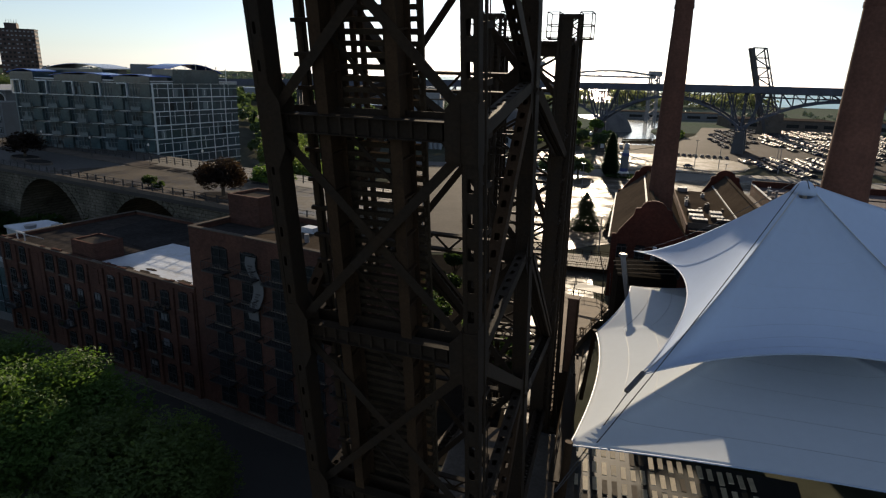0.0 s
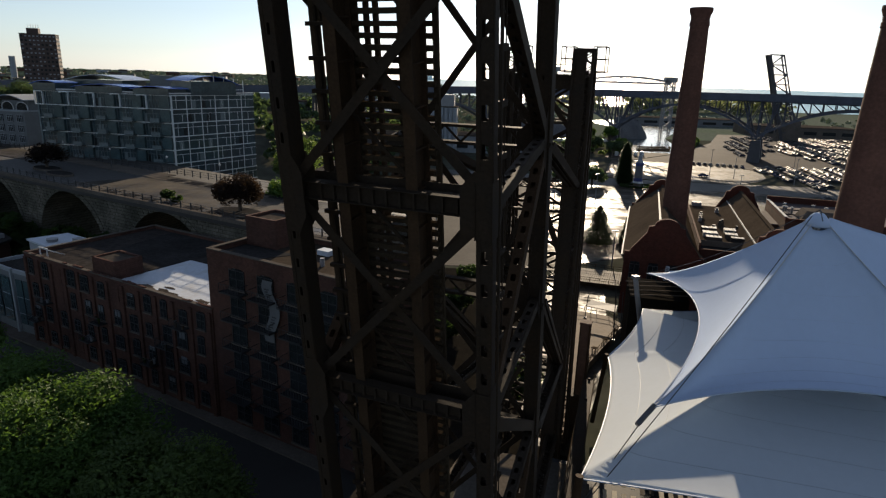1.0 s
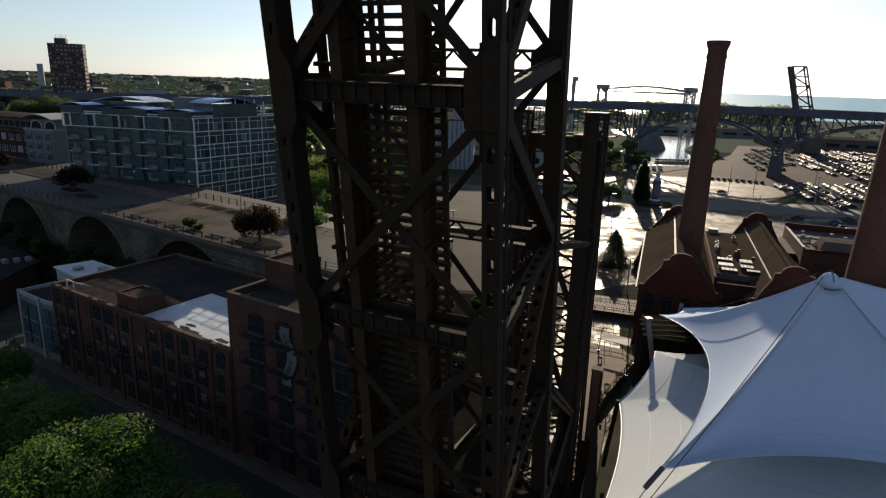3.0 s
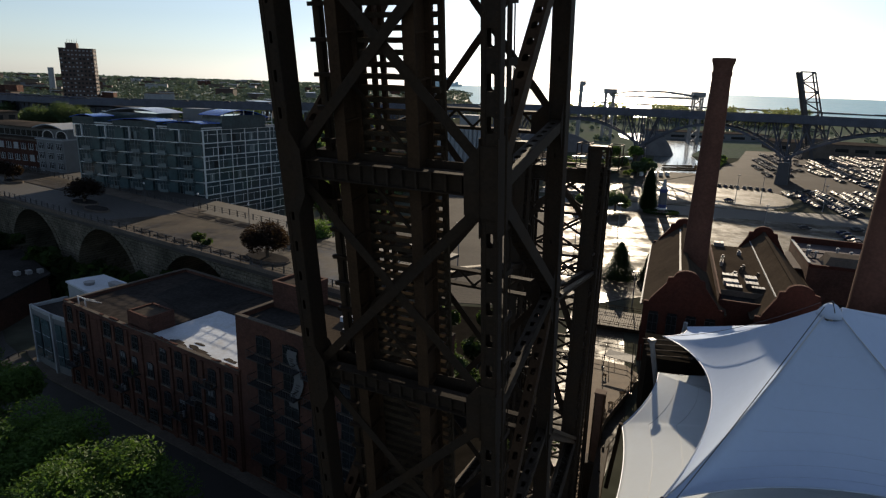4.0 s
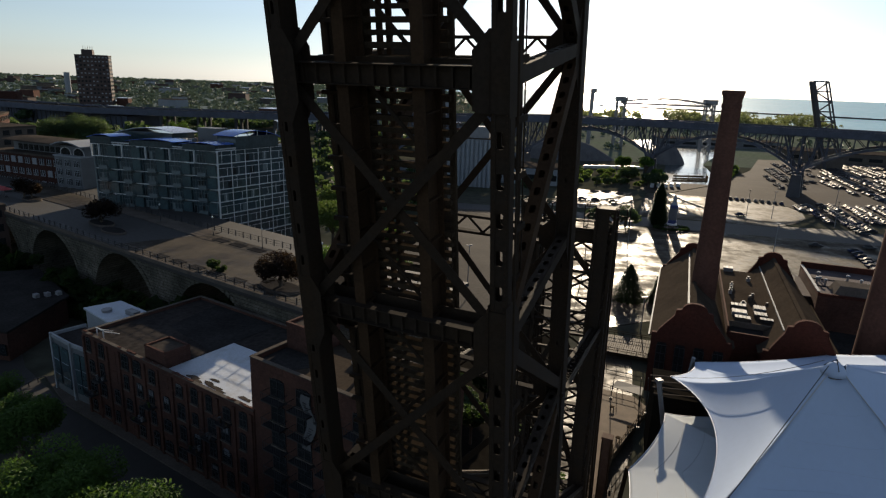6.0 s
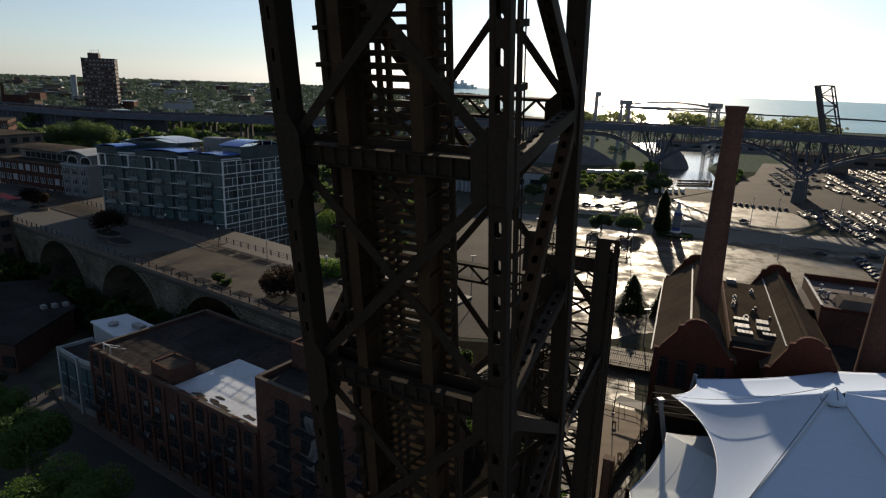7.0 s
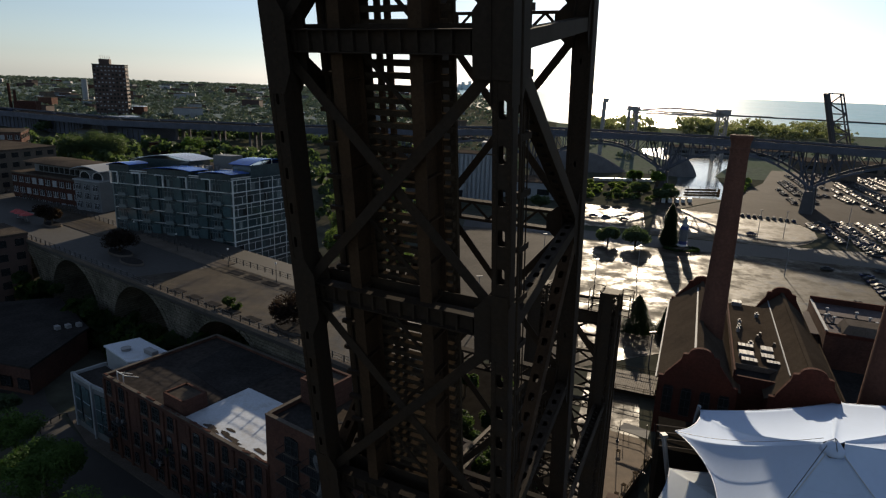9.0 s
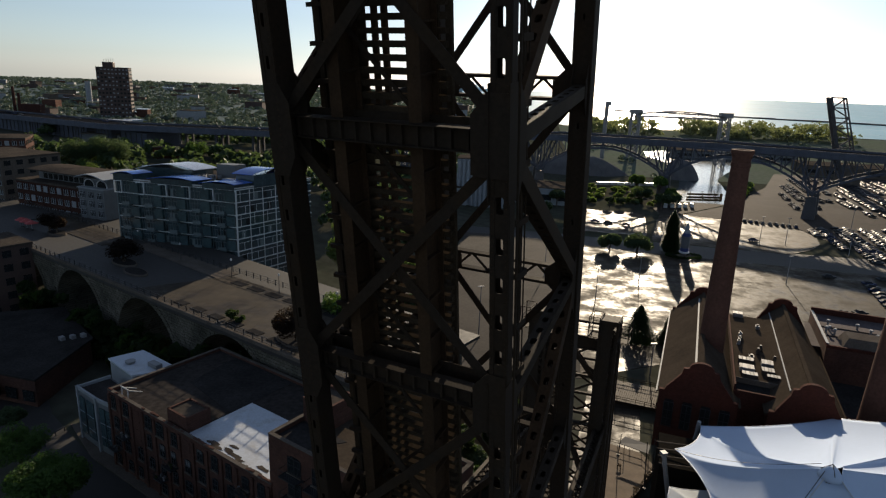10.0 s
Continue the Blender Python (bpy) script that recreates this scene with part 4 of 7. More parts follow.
def hall(b0, b1, eave, ridge, a0):
    bm_ = (b0 + b1) / 2
    for nm, x in (("side_wall", b0), ("side_wall", b1)):
        w = Build()
        s = 0.25 if x == b0 else -0.25
        w.beam(ph(a0 + 0.5, x + s, eave / 2), ph(PL - 0.5, x + s, eave / 2), 0.5, eave, UP)
        part(nm, w, BRICK_RED, power)
    for a, sgn in ((a0, 1), (PL, -1)):
        pts = [(b0, 0), (b1, 0), (b1, eave + 0.9), (b1 - 0.9, eave + 0.9), (b1 - 1.1, eave + 1.5), (bm_ + 3.1, ridge - 1.3), (bm_ + 2.9, ridge - 0.2), (bm_ + 2.3, ridge - 0.1)]
        pts += [(bm_ + 2.0 * math.cos(t), ridge + 1.3 * math.sin(t)) for t in [math.pi * i / 10 for i in range(11)]]
        pts += [(bm_ - 2.3, ridge - 0.1), (bm_ - 2.9, ridge - 0.2), (bm_ - 3.1, ridge - 1.3), (b0 + 1.1, eave + 1.5), (b0 + 0.9, eave + 0.9), (b0, eave + 0.9)]
        g = Build().plate([ph(a, x, z) for x, z in pts], PA, 0.6)
        wall = part("gable_wall", g, BRICK_RED, power)
        top = pts[2:-1] + [pts[-1]]
        for (x0, z0), (x1, z1) in zip(top, top[1:]):
            part("coping_stone", Build().beam(ph(a, x0, z0 + 0.06), ph(a, x1, z1 + 0.06), 0.8, 0.12, UP), BRICK_RED, wall)
        if a == a0:
            for k in range(4):
                x = b0 + 1.9 + k * (b1 - b0 - 3.8) / 3
                w = Build()
                w.beam(ph(a - 0.33, x, 4.6), ph(a - 0.33, x, 9.2 if b0 else 9.8), 1.5, 0.12, PA)
                win = part("window", w, GLASS, power)
                fr = Build()
                for dx in (-0.8, 0, 0.8):
                    fr.beam(ph(a - 0.42, x + dx, 4.5), ph(a - 0.42, x + dx, 9.3), 0.12, 0.1, PA)
                for z in (4.5, 6.1, 7.7, 9.3):
                    fr.beam(ph(a - 0.42, x - 0.85, z), ph(a - 0.42, x + 0.85, z), 0.1, 0.12, UP)
                part("window_frame", fr, DARK, win)
    for x, s in ((b0, -1), (b1, 1)):
        r = Build()
        r.hexa([ph(a0 + 0.3, bm_, ridge - 0.15), ph(a0 + 0.3, x + s * 0.4, eave - 0.15), ph(PL - 0.3, x + s * 0.4, eave - 0.15), ph(PL - 0.3, bm_, ridge - 0.15),
                ph(a0 + 0.3, bm_, ridge + 0.05), ph(a0 + 0.3, x + s * 0.4, eave + 0.05), ph(PL - 0.3, x + s * 0.4, eave + 0.05), ph(PL - 0.3, bm_, ridge + 0.05)])
        roof = part("roof_slope", r, ROOF_TAN, power)
        gt = Build().beam(ph(a0 + 0.4, x + s * 0.45, eave + 0.08), ph(PL - 0.4, x + s * 0.45, eave + 0.08), 0.25, 0.2, UP)
        part("gutter", gt, PALEWALL if (x, b0) == (0, 0) else ROOF_TAN, roof)
    part("ridge_cap", Build().beam(ph(a0, bm_, ridge + 0.12), ph(PL, bm_, ridge + 0.12), 0.7, 0.12, UP), ROOF_TAN, power)


hall(0, 13, 10.5, 16.3, 0.0)
# pale strip along the left slope, just below the ridge
part("ridge_strip", Build().beam(ph(2.6, 5.6, 15.62), ph(43.6, 5.7, 15.62), 0.5, 0.16, UP), PALEWALL, power, "pale strip beside the ridge")
hall(17.7, 29.5, 10.5, 16.3, 0.0)
part("flat_roof", Build().beam(ph(8.6, 16.5, 12.5), ph(45, 16.5, 12.5), 8.4, 0.3, UP), ROOF_TAN, power)
# lower front strip, darker than the tan roof behind
part("low_flat_roof", Build().beam(ph(4.4, 15.4, 11.6), ph(8.4, 15.4, 11.6), 6.0, 0.3, UP), ROOF_DARK, power, "dark flat roof strip")
part("roof_kerb", Build().beam(ph(8.5, 12.6, 12.3), ph(8.5, 20.6, 12.3), 0.3, 1.0, UP), CONCRETE, power)
part("link_wall", Build().beam(ph(4.3, 12.5, 6), ph(4.3, 19, 6), 0.5, 12.4, UP), BRICK_RED, power)
part("link_wall", Build().beam(ph(44.7, 12.5, 6), ph(44.7, 19, 6), 0.5, 12.8, UP), BRICK_RED, power)
for x, w, z in ((12.4, 0.3, 13.3), (21.0, 0.2, 14.1)):
    part("parapet", Build().beam(ph(4, x, z - 0.8), ph(47, x, z - 0.8), w, 1.6, UP), PALEWALL if w < 0.25 else BRICK_RED, power)


def roof_unit(a, b, s, z0):
    u = thing("rooftop_unit", tuple(ph(a, b, z0)), "grey rooftop ventilation unit on a tan flat roof", "ventilation unit", "roof machines")
    part("casing", Build().box(ph(a, b, z0 + s[2] / 2), s, -17), rr.choice((TRIM, ROOF_GREY, ROOF_DARK, GREY)), u)
    if s[0] > 1.2:
        for k in range(4):
            part("top_panel", Build().box(ph(a, b, z0 + s[2] + 0.04) + PB * (s[0] * (k - 1.5) / 4), (s[0] * 0.21, s[1] * 0.9, 0.08), -17), GREY if k % 2 else TRIM, u)
    else:
        part("fan_hood", Build().tube(ph(a, b, z0 + s[2]), ph(a, b, z0 + s[2] + 0.35), s[0] * 0.28, s[0] * 0.36, 12), DARK, u)
    part("duct", Build().box(ph(a + s[1] * 0.6, b, z0 + s[2] * 0.3), (s[0] * 0.4, 1.0, s[2] * 0.6), -17), GREY, u)


rr = random.Random(8)
for a, b, s in ((6.8, 15.2, (3.4, 2.0, 0.7)), (7.2, 18.4, (2.8, 1.6, 0.8)), (9.6, 14.9, (3.2, 2.6, 0.9)), (9.9, 17.8, (2.8, 2.4, 0.8)), (13.0, 14.9, (3.4, 2.0, 1.1)), (13.2, 17.9, (2.6, 2.8, 1.0)), (15.5, 15.8, (1.2, 1.2, 0.8)), (16.8, 19.2, (0.8, 0.8, 0.7)),
                (19.0, 16.9, (0.9, 0.9, 1.1)), (21.0, 17.4, (0.9, 0.9, 1.0)), (22.5, 14.2, (0.8, 0.8, 1.1)), (24.5, 14.4, (0.8, 0.8, 1.0)), (27.5, 14.6, (0.9, 0.9, 1.0)), (34.0, 17.6, (1.0, 1.0, 0.9)), (41.0, 14.6, (2.6, 2.4, 1.0))):
    roof_unit(a + 3.4, 13.6 + (b - 14.0) * 1.25, (s[0] * 0.8, s[1] * 0.85, s[2] * 0.8), 12.65)

annex = thing("annex_hall", tuple(ph(42, 45, 0)), "dark brick annex with a dusty mauve flat roof behind parapets", "building")
PINK = material("faded_mauve_roof", (0.12, 0.1, 0.1), 0.95, 0, 0.35, 0.15, 0.004, 6, (0.075, 0.064, 0.066), spec=0.05)


def plan(*ab):
    return [tuple(ph(a, b, 0).xy) for a, b in ab]


part("wall", Build().prism(plan((31, 30.5), (31, 72), (53.5, 72), (53.5, 30.5)), 0, 13.3), BRICK_OLD, annex)
part("roof", Build().prism(plan((31.4, 30.9), (31.4, 71.6), (53.1, 71.6), (53.1, 30.9)), 13.3, 13.5), PINK, annex)
for p, q, h in ((ph(31.2, 30.5, 0), ph(31.2, 72, 0), 0.5), (ph(53.3, 30.5, 0), ph(53.3, 72, 0), 1.5), (ph(31.4, 30.7, 0), ph(53.1, 30.7, 0), 0.8), (ph(31.4, 71.8, 0), ph(53.1, 71.8, 0), 0.8)):
    up = UP * (13.3 + h / 2)
    wl = part("parapet", Build().beam(p + up, q + up, 0.4, h, UP), BRICK_RED, annex)
    part("parapet_coping", Build().beam(p + UP * (13.36 + h), q + UP * (13.36 + h), 0.55, 0.12, UP), PALEWALL if h == 0.8 else BRICK_RED, wl)
part("roof_joint", Build().beam(ph(44, 31, 13.55), ph(44, 71, 13.55), 0.5, 0.16, UP), ROOF_DARK, annex)
part("roof_joint", Build().beam(ph(38.2, 31, 13.55), ph(38.2, 34, 13.55), 0.4, 0.16, UP), ROOF_DARK, annex)
part("stair_head", Build().hexa([ph(32.2, 33.6, 13.5), ph(32.2, 46, 13.5), ph(38, 46, 13.5), ph(38, 33.6, 13.5),
                                 ph(33.2, 34.6, 15.4), ph(33.2, 45.4, 15.4), ph(37.6, 45.4, 15.4), ph(37.6, 34.6, 15.4)]), CONCRETE, annex)
part("link_wall", Build().prism(plan((36, 27.6), (36, 30.4), (51, 30.4), (51, 29.6)), 0, 11.4), BRICK_OLD, annex)
part("link_roof", Build().prism(plan((35.7, 27.4), (35.7, 30.4), (51.2, 30.4), (51.2, 29.4)), 11.4, 11.6), PINK, annex)
part("low_wall", Build().prism(plan((14, 30.9), (2, 62), (30.9, 64), (30.9, 30.9)), 0, 6.0), BRICK_OLD, annex)
part("low_roof", Build().prism(plan((14.6, 31.2), (2.8, 61.6), (30.8, 63.6), (30.8, 31.2)), 6.0, 6.2), ROOF_DARK, annex)
for p, q in ((ph(14, 31, 6.5), ph(2, 62, 6.5)), (ph(2, 62, 6.5), ph(30.8, 64, 6.5))):
    part("low_parapet", Build().beam(p, q, 0.35, 1.0, UP), BRICK_OLD, annex)
for a, b, h in ((40.5, 31.8, 1.2), (42.2, 32.6, 0.9), (39.2, 33.2, 1.3), (46, 33, 1.0), (45.5, 38.6, 1.1), (42.5, 40.5, 1.2), (41, 41.5, 0.8), (40, 43, 0.9), (43, 47, 1.0)):
    v = thing("roof_vent", tuple(ph(a, b, 13.5)), "small capped metal vent pipe on a flat roof", "roof vent", "annex roof vents")
    part("pipe", Build().tube(ph(a, b, 13.48), ph(a, b, 13.5 + h), 0.22, 0.22, 10), GREY, v)
    part("cap", Build().tube(ph(a, b, 13.5 + h), ph(a, b, 13.72 + h), 0.46, 0.3, 10), PALEWALL, v)


def chimney(x, y, top, r0, r1):
    c = thing("chimney", (x, y, 0), "tall tapered red brick smokestack with a flared top", "chimney", "power station chimneys")
    sh = Build().lathe((x, y), [(r0, 0), (r1, top - 3.2), (r1 + 0.12, top - 3.1), (r1 + 0.1, top - 2.4), (r1, top - 2.3), (r1 + 0.05, top - 1.5)], 40)
    part("shaft", sh, BRICK_CHIM, c, smooth=False)
    part("crown", Build().lathe((x, y), [(r1 + 0.05, top - 1.5), (r1 + 0.38, top - 0.5), (r1 + 0.38, top), (r1 - 0.35, top), (r1 - 0.35, top - 0.8)], 40), BRICK_CHIM, c)


chimney(43.8, 119.8, 53.2, 2.75, 1.65)
chimney(65.8, 98.4, 52.0, 4.2, 2.5)

# ---- old brick warehouse ----
BD, BN = Vector((0.876, -0.483, 0)), Vector((0.483, 0.876, 0))
BW = Vector((-61.0, 82.4, 0))


def wh(s, d, z):
    """Along the street front, back from it, and up."""
    return BW + BD * s + BN * d + UP * z


def flat(*pts):
    return [(p.x, p.y) for p in pts]


ware = thing("warehouse", tuple(wh(19, 10, 0)), "dark brown brick warehouse with flat tar and white roofs", "building")


def block(parent, s0, s1, d0, d1, z1, roofs, para=0.6):
    part("wall", Build().prism(flat(wh(s0, d0, 0), wh(s1, d0, 0), wh(s1, d1, 0), wh(s0, d1, 0)), 0, z1), BRICK_OLD, parent)
    for a, b, c, e, m in roofs:
        part("roof", Build().prism(flat(wh(a, c, 0), wh(b, c, 0), wh(b, e, 0), wh(a, e, 0)), z1, z1 + 0.12), m, parent)
    for p, q in ((wh(s0, d0 + 0.2, 0), wh(s1, d0 + 0.2, 0)), (wh(s1 - 0.2, d0 + 0.4, 0), wh(s1 - 0.2, d1 - 0.4, 0)), (wh(s1, d1 - 0.2, 0), wh(s0, d1 - 0.2, 0)), (wh(s0 + 0.2, d1 - 0.4, 0), wh(s0 + 0.2, d0 + 0.4, 0))):
        w = part("parapet", Build().beam(p + UP * (z1 + para / 2), q + UP * (z1 + para / 2), 0.4, para, UP), BRICK_OLD, parent)
        part("coping", Build().beam(p + UP * (z1 + para + 0.05), q + UP * (z1 + para + 0.05), 0.55, 0.1, UP), CONCRETE, w)


def old_window(parent, p, w, h, out, along_dir):
    """An arched-head sash set in the wall with a stone sill."""
    g = Build()
    g.plate([p + along_dir * (sx * w / 2) + UP * z + out * 0.03 for sx, z in ((-1, 0), (1, 0), (1, h * 0.88), (0.5, h), (-0.5, h), (-1, h * 0.88))], out, 0.08)
    win = part("window", g, GLASS, parent)
    f = Build()
    for sx in (-0.5, 0, 0.5):
        f.beam(p + along_dir * (sx * w) + out * 0.1, p + along_dir * (sx * w) + out * 0.1 + UP * h * 0.95, 0.09, 0.08, out)
    for z in (0.0, h * 0.5, h * 0.9):
        f.beam(p - along_dir * (w / 2) + out * 0.1 + UP * z, p + along_dir * (w / 2) + out * 0.1 + UP * z, 0.08, 0.09, UP)
    part("window_frame", f, DARK, win)
    part("sill", Build().beam(p - along_dir * (w / 2 + 0.15) + out * 0.12 - UP * 0.1, p + along_dir * (w / 2 + 0.15) + out * 0.12 - UP * 0.1, 0.3, 0.16, UP), CONCRETE, win)


def balcony(parent, p, w, out, along_dir):
    b = Build()
    b.beam(p - along_dir * (w / 2) + out * 0.65, p + along_dir * (w / 2) + out * 0.65, 1.3, 0.12, UP)
    bal = part("balcony", b, DARK, parent)
    for z in (0.1, 1.05):
        rail = [p + along_dir * (-w / 2) + UP * z, p + along_dir * (-w / 2) + out * 1.28 + UP * z, p + along_dir * (w / 2) + out * 1.28 + UP * z, p + along_dir * (w / 2) + UP * z]
        part("rail", Build().sweep(rail, 0.05, 0.05), DARK, bal)
    for i in range(9):
        c = p + along_dir * (w * (i / 8 - 0.5)) + out * 1.28
        part("baluster", Build().beam(c, c + UP * 1.05, 0.04, 0.04, out), DARK, bal)


OUT = BN * -1
block(ware, 0, 39.2, 0, 21, 13.1, ((0.4, 20.4, 0.4, 20.6, ROOF_TAR), (20.4, 39.1, 0.4, 12.0, ROOF_WHITE), (20.4, 39.1, 12.0, 20.6, ROOF_TAR)))
part("roof_patch", Build().prism(flat(wh(7, 10, 0), wh(20.3, 8, 0), wh(20.3, 20.5, 0), wh(5, 20.5, 0)), 13.22, 13.26), ROOF_DARK, ware, "black tar roof patch")
prg = random.Random(91)
for k in range(15):
    s_, d_, r_ = 22.5 + 15.5 * prg.random() ** 0.6, 0.8 + 2.2 * prg.random() ** 2, prg.uniform(0.3, 0.8)
    ring = [wh(s_ + r_ * 2.2 * prg.uniform(0.5, 1) * math.cos(q * math.tau / 9), d_ + r_ * 0.7 * prg.uniform(0.5, 1) * math.sin(q * math.tau / 9), 0) for q in range(9)]
    part("roof_patch", Build().prism(flat(*ring), 13.22, 13.25 + k * 0.001), ROOF_GREY, ware, "bare weathered patch in the white coating")
# broken parapet bricks, a pipe frame and a hose along the front edge
for k in range(34):
    part("loose_brick", Build().box(wh(prg.uniform(0.5, 39), prg.uniform(0.1, 0.3), 13.75 + prg.uniform(0, 0.12)), (prg.uniform(0.3, 1.1), 0.3, prg.uniform(0.12, 0.3)), -28.9), BRICK_OLD, ware)
pf = Build()
for q in (2.5, 4.3):
    pf.beam(wh(q, 1.0, 13.2), wh(q, 1.0, 14.7), 0.14, 0.14, BD)
pf.beam(wh(2.3, 1.0, 14.65), wh(4.5, 1.0, 14.65), 0.14, 0.14, UP)
pf.beam(wh(2.5, 1.0, 14.5), wh(2.5, 3.4, 13.3), 0.12, 0.12, UP)
pf.beam(wh(4.3, 1.0, 14.5), wh(4.3, 3.4, 13.3), 0.12, 0.12, UP)
part("pipe_frame", pf, WHITE, ware, "white pipe frame on the roof edge")
for fl in range(4):
    for k in range(12):
        p = wh(2.0 + k * 3.2, 0, 1.1 + fl * 3.25)
        pick = prg.random()
        p = p + BD * prg.uniform(-0.35, 0.35) + UP * prg.uniform(-0.12, 0.12)
        if pick < 0.12:
            part("bricked_window", Build().beam(p - BD * 0.6 + OUT * 0.02 + UP * 1.0, p + BD * 0.6 + OUT * 0.02 + UP * 1.0, 0.08, 1.9, UP), BRICK_OLD, ware)
            continue
        old_window(ware, p, prg.choice((1.1, 1.35, 1.35, 1.7)), prg.choice((1.8, 2.1, 2.3)), OUT, BD)
        if pick > 0.8:
            part("window_blind", Build().beam(p - BD * 0.5 + OUT * 0.1 + UP * 1.6, p + BD * 0.5 + OUT * 0.1 + UP * 1.6, 0.03, prg.uniform(0.4, 1.0), UP), TRIM, ware, "pale roller blind behind a sash")
        if (k * 3 + fl * 5) % 4 == 1 and fl:
            balcony(ware, p - UP * 0.3, 2.0, OUT, BD)
            for _ in range(3):
                c = p + BD * prg.uniform(-0.8, 0.8) + OUT * prg.uniform(0.4, 1.0) - UP * 0.24
                part("balcony_pot", Build().tube(c, c + UP * prg.uniform(0.3, 0.8), 0.14, 0.2, 8), prg.choice((GREY, CLOTH, ROOF_TAN, LEAF_MID)), ware)
for k in range(13):
    part("pilaster", Build().beam(wh(0.4 + k * 3.2, -0.12, 0), wh(0.4 + k * 3.2, -0.12, 13.2), 0.5, 0.24, OUT), BRICK_OLD, ware)
for s, d, z0, sz, m in ((18.0, 2.7, 13.2, (4.8, 3.9, 2.1), BRICK_OLD),):
    hb = part("stair_house", Build().box(wh(s, d, z0 + sz[2] / 2), sz, -28.9), m, ware)
    part("stair_roof", Build().box(wh(s, d, z0 + sz[2] + 0.06), (sz[0] - 0.6, sz[1] - 0.6, 0.1), -28.9), ROOF_GREY, hb)
    for sx, sy, w, e in ((0, -1, sz[0], 0.3), (0, 1, sz[0], 0.3), (-1, 0, 0.3, sz[1]), (1, 0, 0.3, sz[1])):
        part("stair_parapet", Build().box(wh(s, d, z0 + sz[2] + 0.15) + BD * (sx * (sz[0] / 2 - 0.15)) + BN * (sy * (sz[1] / 2 - 0.15)), (w, e, 0.35), -28.9), BRICK_OLD, hb)
# taller block
tall = thing("tall_warehouse", tuple(wh(50, 6, 0)), "taller dark brick loft building with iron balconies", "building")
block(tall, 38.8, 62, 0.2, 10.6, 20.0, ((39.2, 61.6, 0.6, 10.2, ROOF_TAN),), 0.7)
part("roof_patch", Build().prism(flat(wh(39.3, 0.7, 0), wh(44, 0.7, 0), wh(47, 5.4, 0), wh(39.3, 5.4, 0)), 20.12, 20.16), ROOF_DARK, tall, "black tar roof strip")
for fl in range(6):
    for k in range(5):
        p = wh(43.4 + k * 4.2, 0.2, 0.9 + fl * 3.2)
        old_window(tall, p, 2.2, 2.3, OUT, BD)
        if fl:
            balcony(tall, p - UP * 0.3, 3.0, OUT, BD)
for fl in range(2):
    for k in range(3):
        old_window(tall, wh(38.8, 1.8 + k * 3.0, 14.9 + fl * 2.6), 1.0, 1.6, BD * -1, BN)
hb = part("stair_house", Build().box(wh(41.5, 7.9, 21.6), (4.6, 4.6, 3.1), -28.9), BRICK_OLD, tall)
part("stair_roof", Build().box(wh(41.5, 7.9, 23.0), (3.8, 3.8, 0.34), -28.9), ROOF_GREY, hb)
for sx, sy, w, e in ((0, -1, 4.7, 0.35), (0, 1, 4.7, 0.35), (-1, 0, 0.35, 4.0), (1, 0, 0.35, 4.0)):
    part("stair_parapet", Build().box(wh(41.5, 7.9, 23.25) + BD * (sx * 2.17) + BN * (sy * 2.17), (w, e, 0.5), -28.9), BRICK_OLD, hb)
part("roof_hatch", Build().box(wh(49.5, 7.5, 20.4), (1.6, 1.2, 0.6), -28.9), ROOF_WHITE, tall)
part("roof_vent", Build().tube(wh(52, 4, 20.0), wh(52, 4, 21.0), 0.25), GREY, tall)
# wavy hanging banner with unreadable lettering as bars
bn = Build()
rows = 24
for i in range(rows + 1):
    z = 18.95 - 6.9 * i / rows
    o = -math.sin(i / rows * math.tau * 1.25 + 0.5) * 0.48
    for s in (-0.7, 0.7):
        p = wh(48.6 + o + s, -0.15 - 0.12 * math.cos(i / rows * 9), z)
        bn.v.append(tuple(p))
for i in range(rows):
    bn.f.append((2 * i, 2 * i + 1, 2 * i + 3, 2 * i + 2))
ban = solid("banner", bn, CLOTH, tuple(wh(48.9, -0.1, 13.4)), "pale wavy cloth banner with dark letter marks on brick", "banner")
sol = ban.modifiers.new("thickness", "SOLIDIFY")
sol.thickness = 0.03
for i in list(range(3, 9)) + list(range(13, 21)):
    z = 18.95 - 6.9 * (i + 0.5) / rows
    o = -math.sin((i + 0.5) / rows * math.tau * 1.25 + 0.5) * 0.48
    p = wh(48.6 + o, -0.15 - 0.12 * math.cos((i + 0.5) / rows * 9) - 0.06, z)
    lb = part("letter_bar", Build().beam(p - BD * 0.34, p + BD * (0.3 if i % 2 else 0.1), 0.02, 0.15, UP), DARK, ban)

# pale lift tower at the end of the warehouse
lift = thing("lift_tower", (-67, 90, 0), "pale blue-grey glazed lift tower beside the warehouse", "building")
part("body", Build().prism([(-71.0, 88.6), (-65.2, 85.2), (-61.6, 83.6), (-59.2, 88.0), (-68.0, 93.2)], 0, 9.6), TRIM, lift)
part("roof", Build().prism([(-70.6, 88.8), (-65.2, 85.8), (-61.9, 84.3), (-59.8, 87.9), (-67.9, 92.7)], 9.6, 9.7), ROOF_DARK, lift)
for p, q in (((-71.0, 88.6, 9.9), (-65.2, 85.2, 9.9)), ((-65.2, 85.2, 9.9), (-61.6, 83.6, 9.9)), ((-68.0, 93.2, 9.9), (-71.0, 88.6, 9.9))):
    part("parapet", Build().beam(p, q, 0.3, 0.6, UP), PALEWALL, lift)
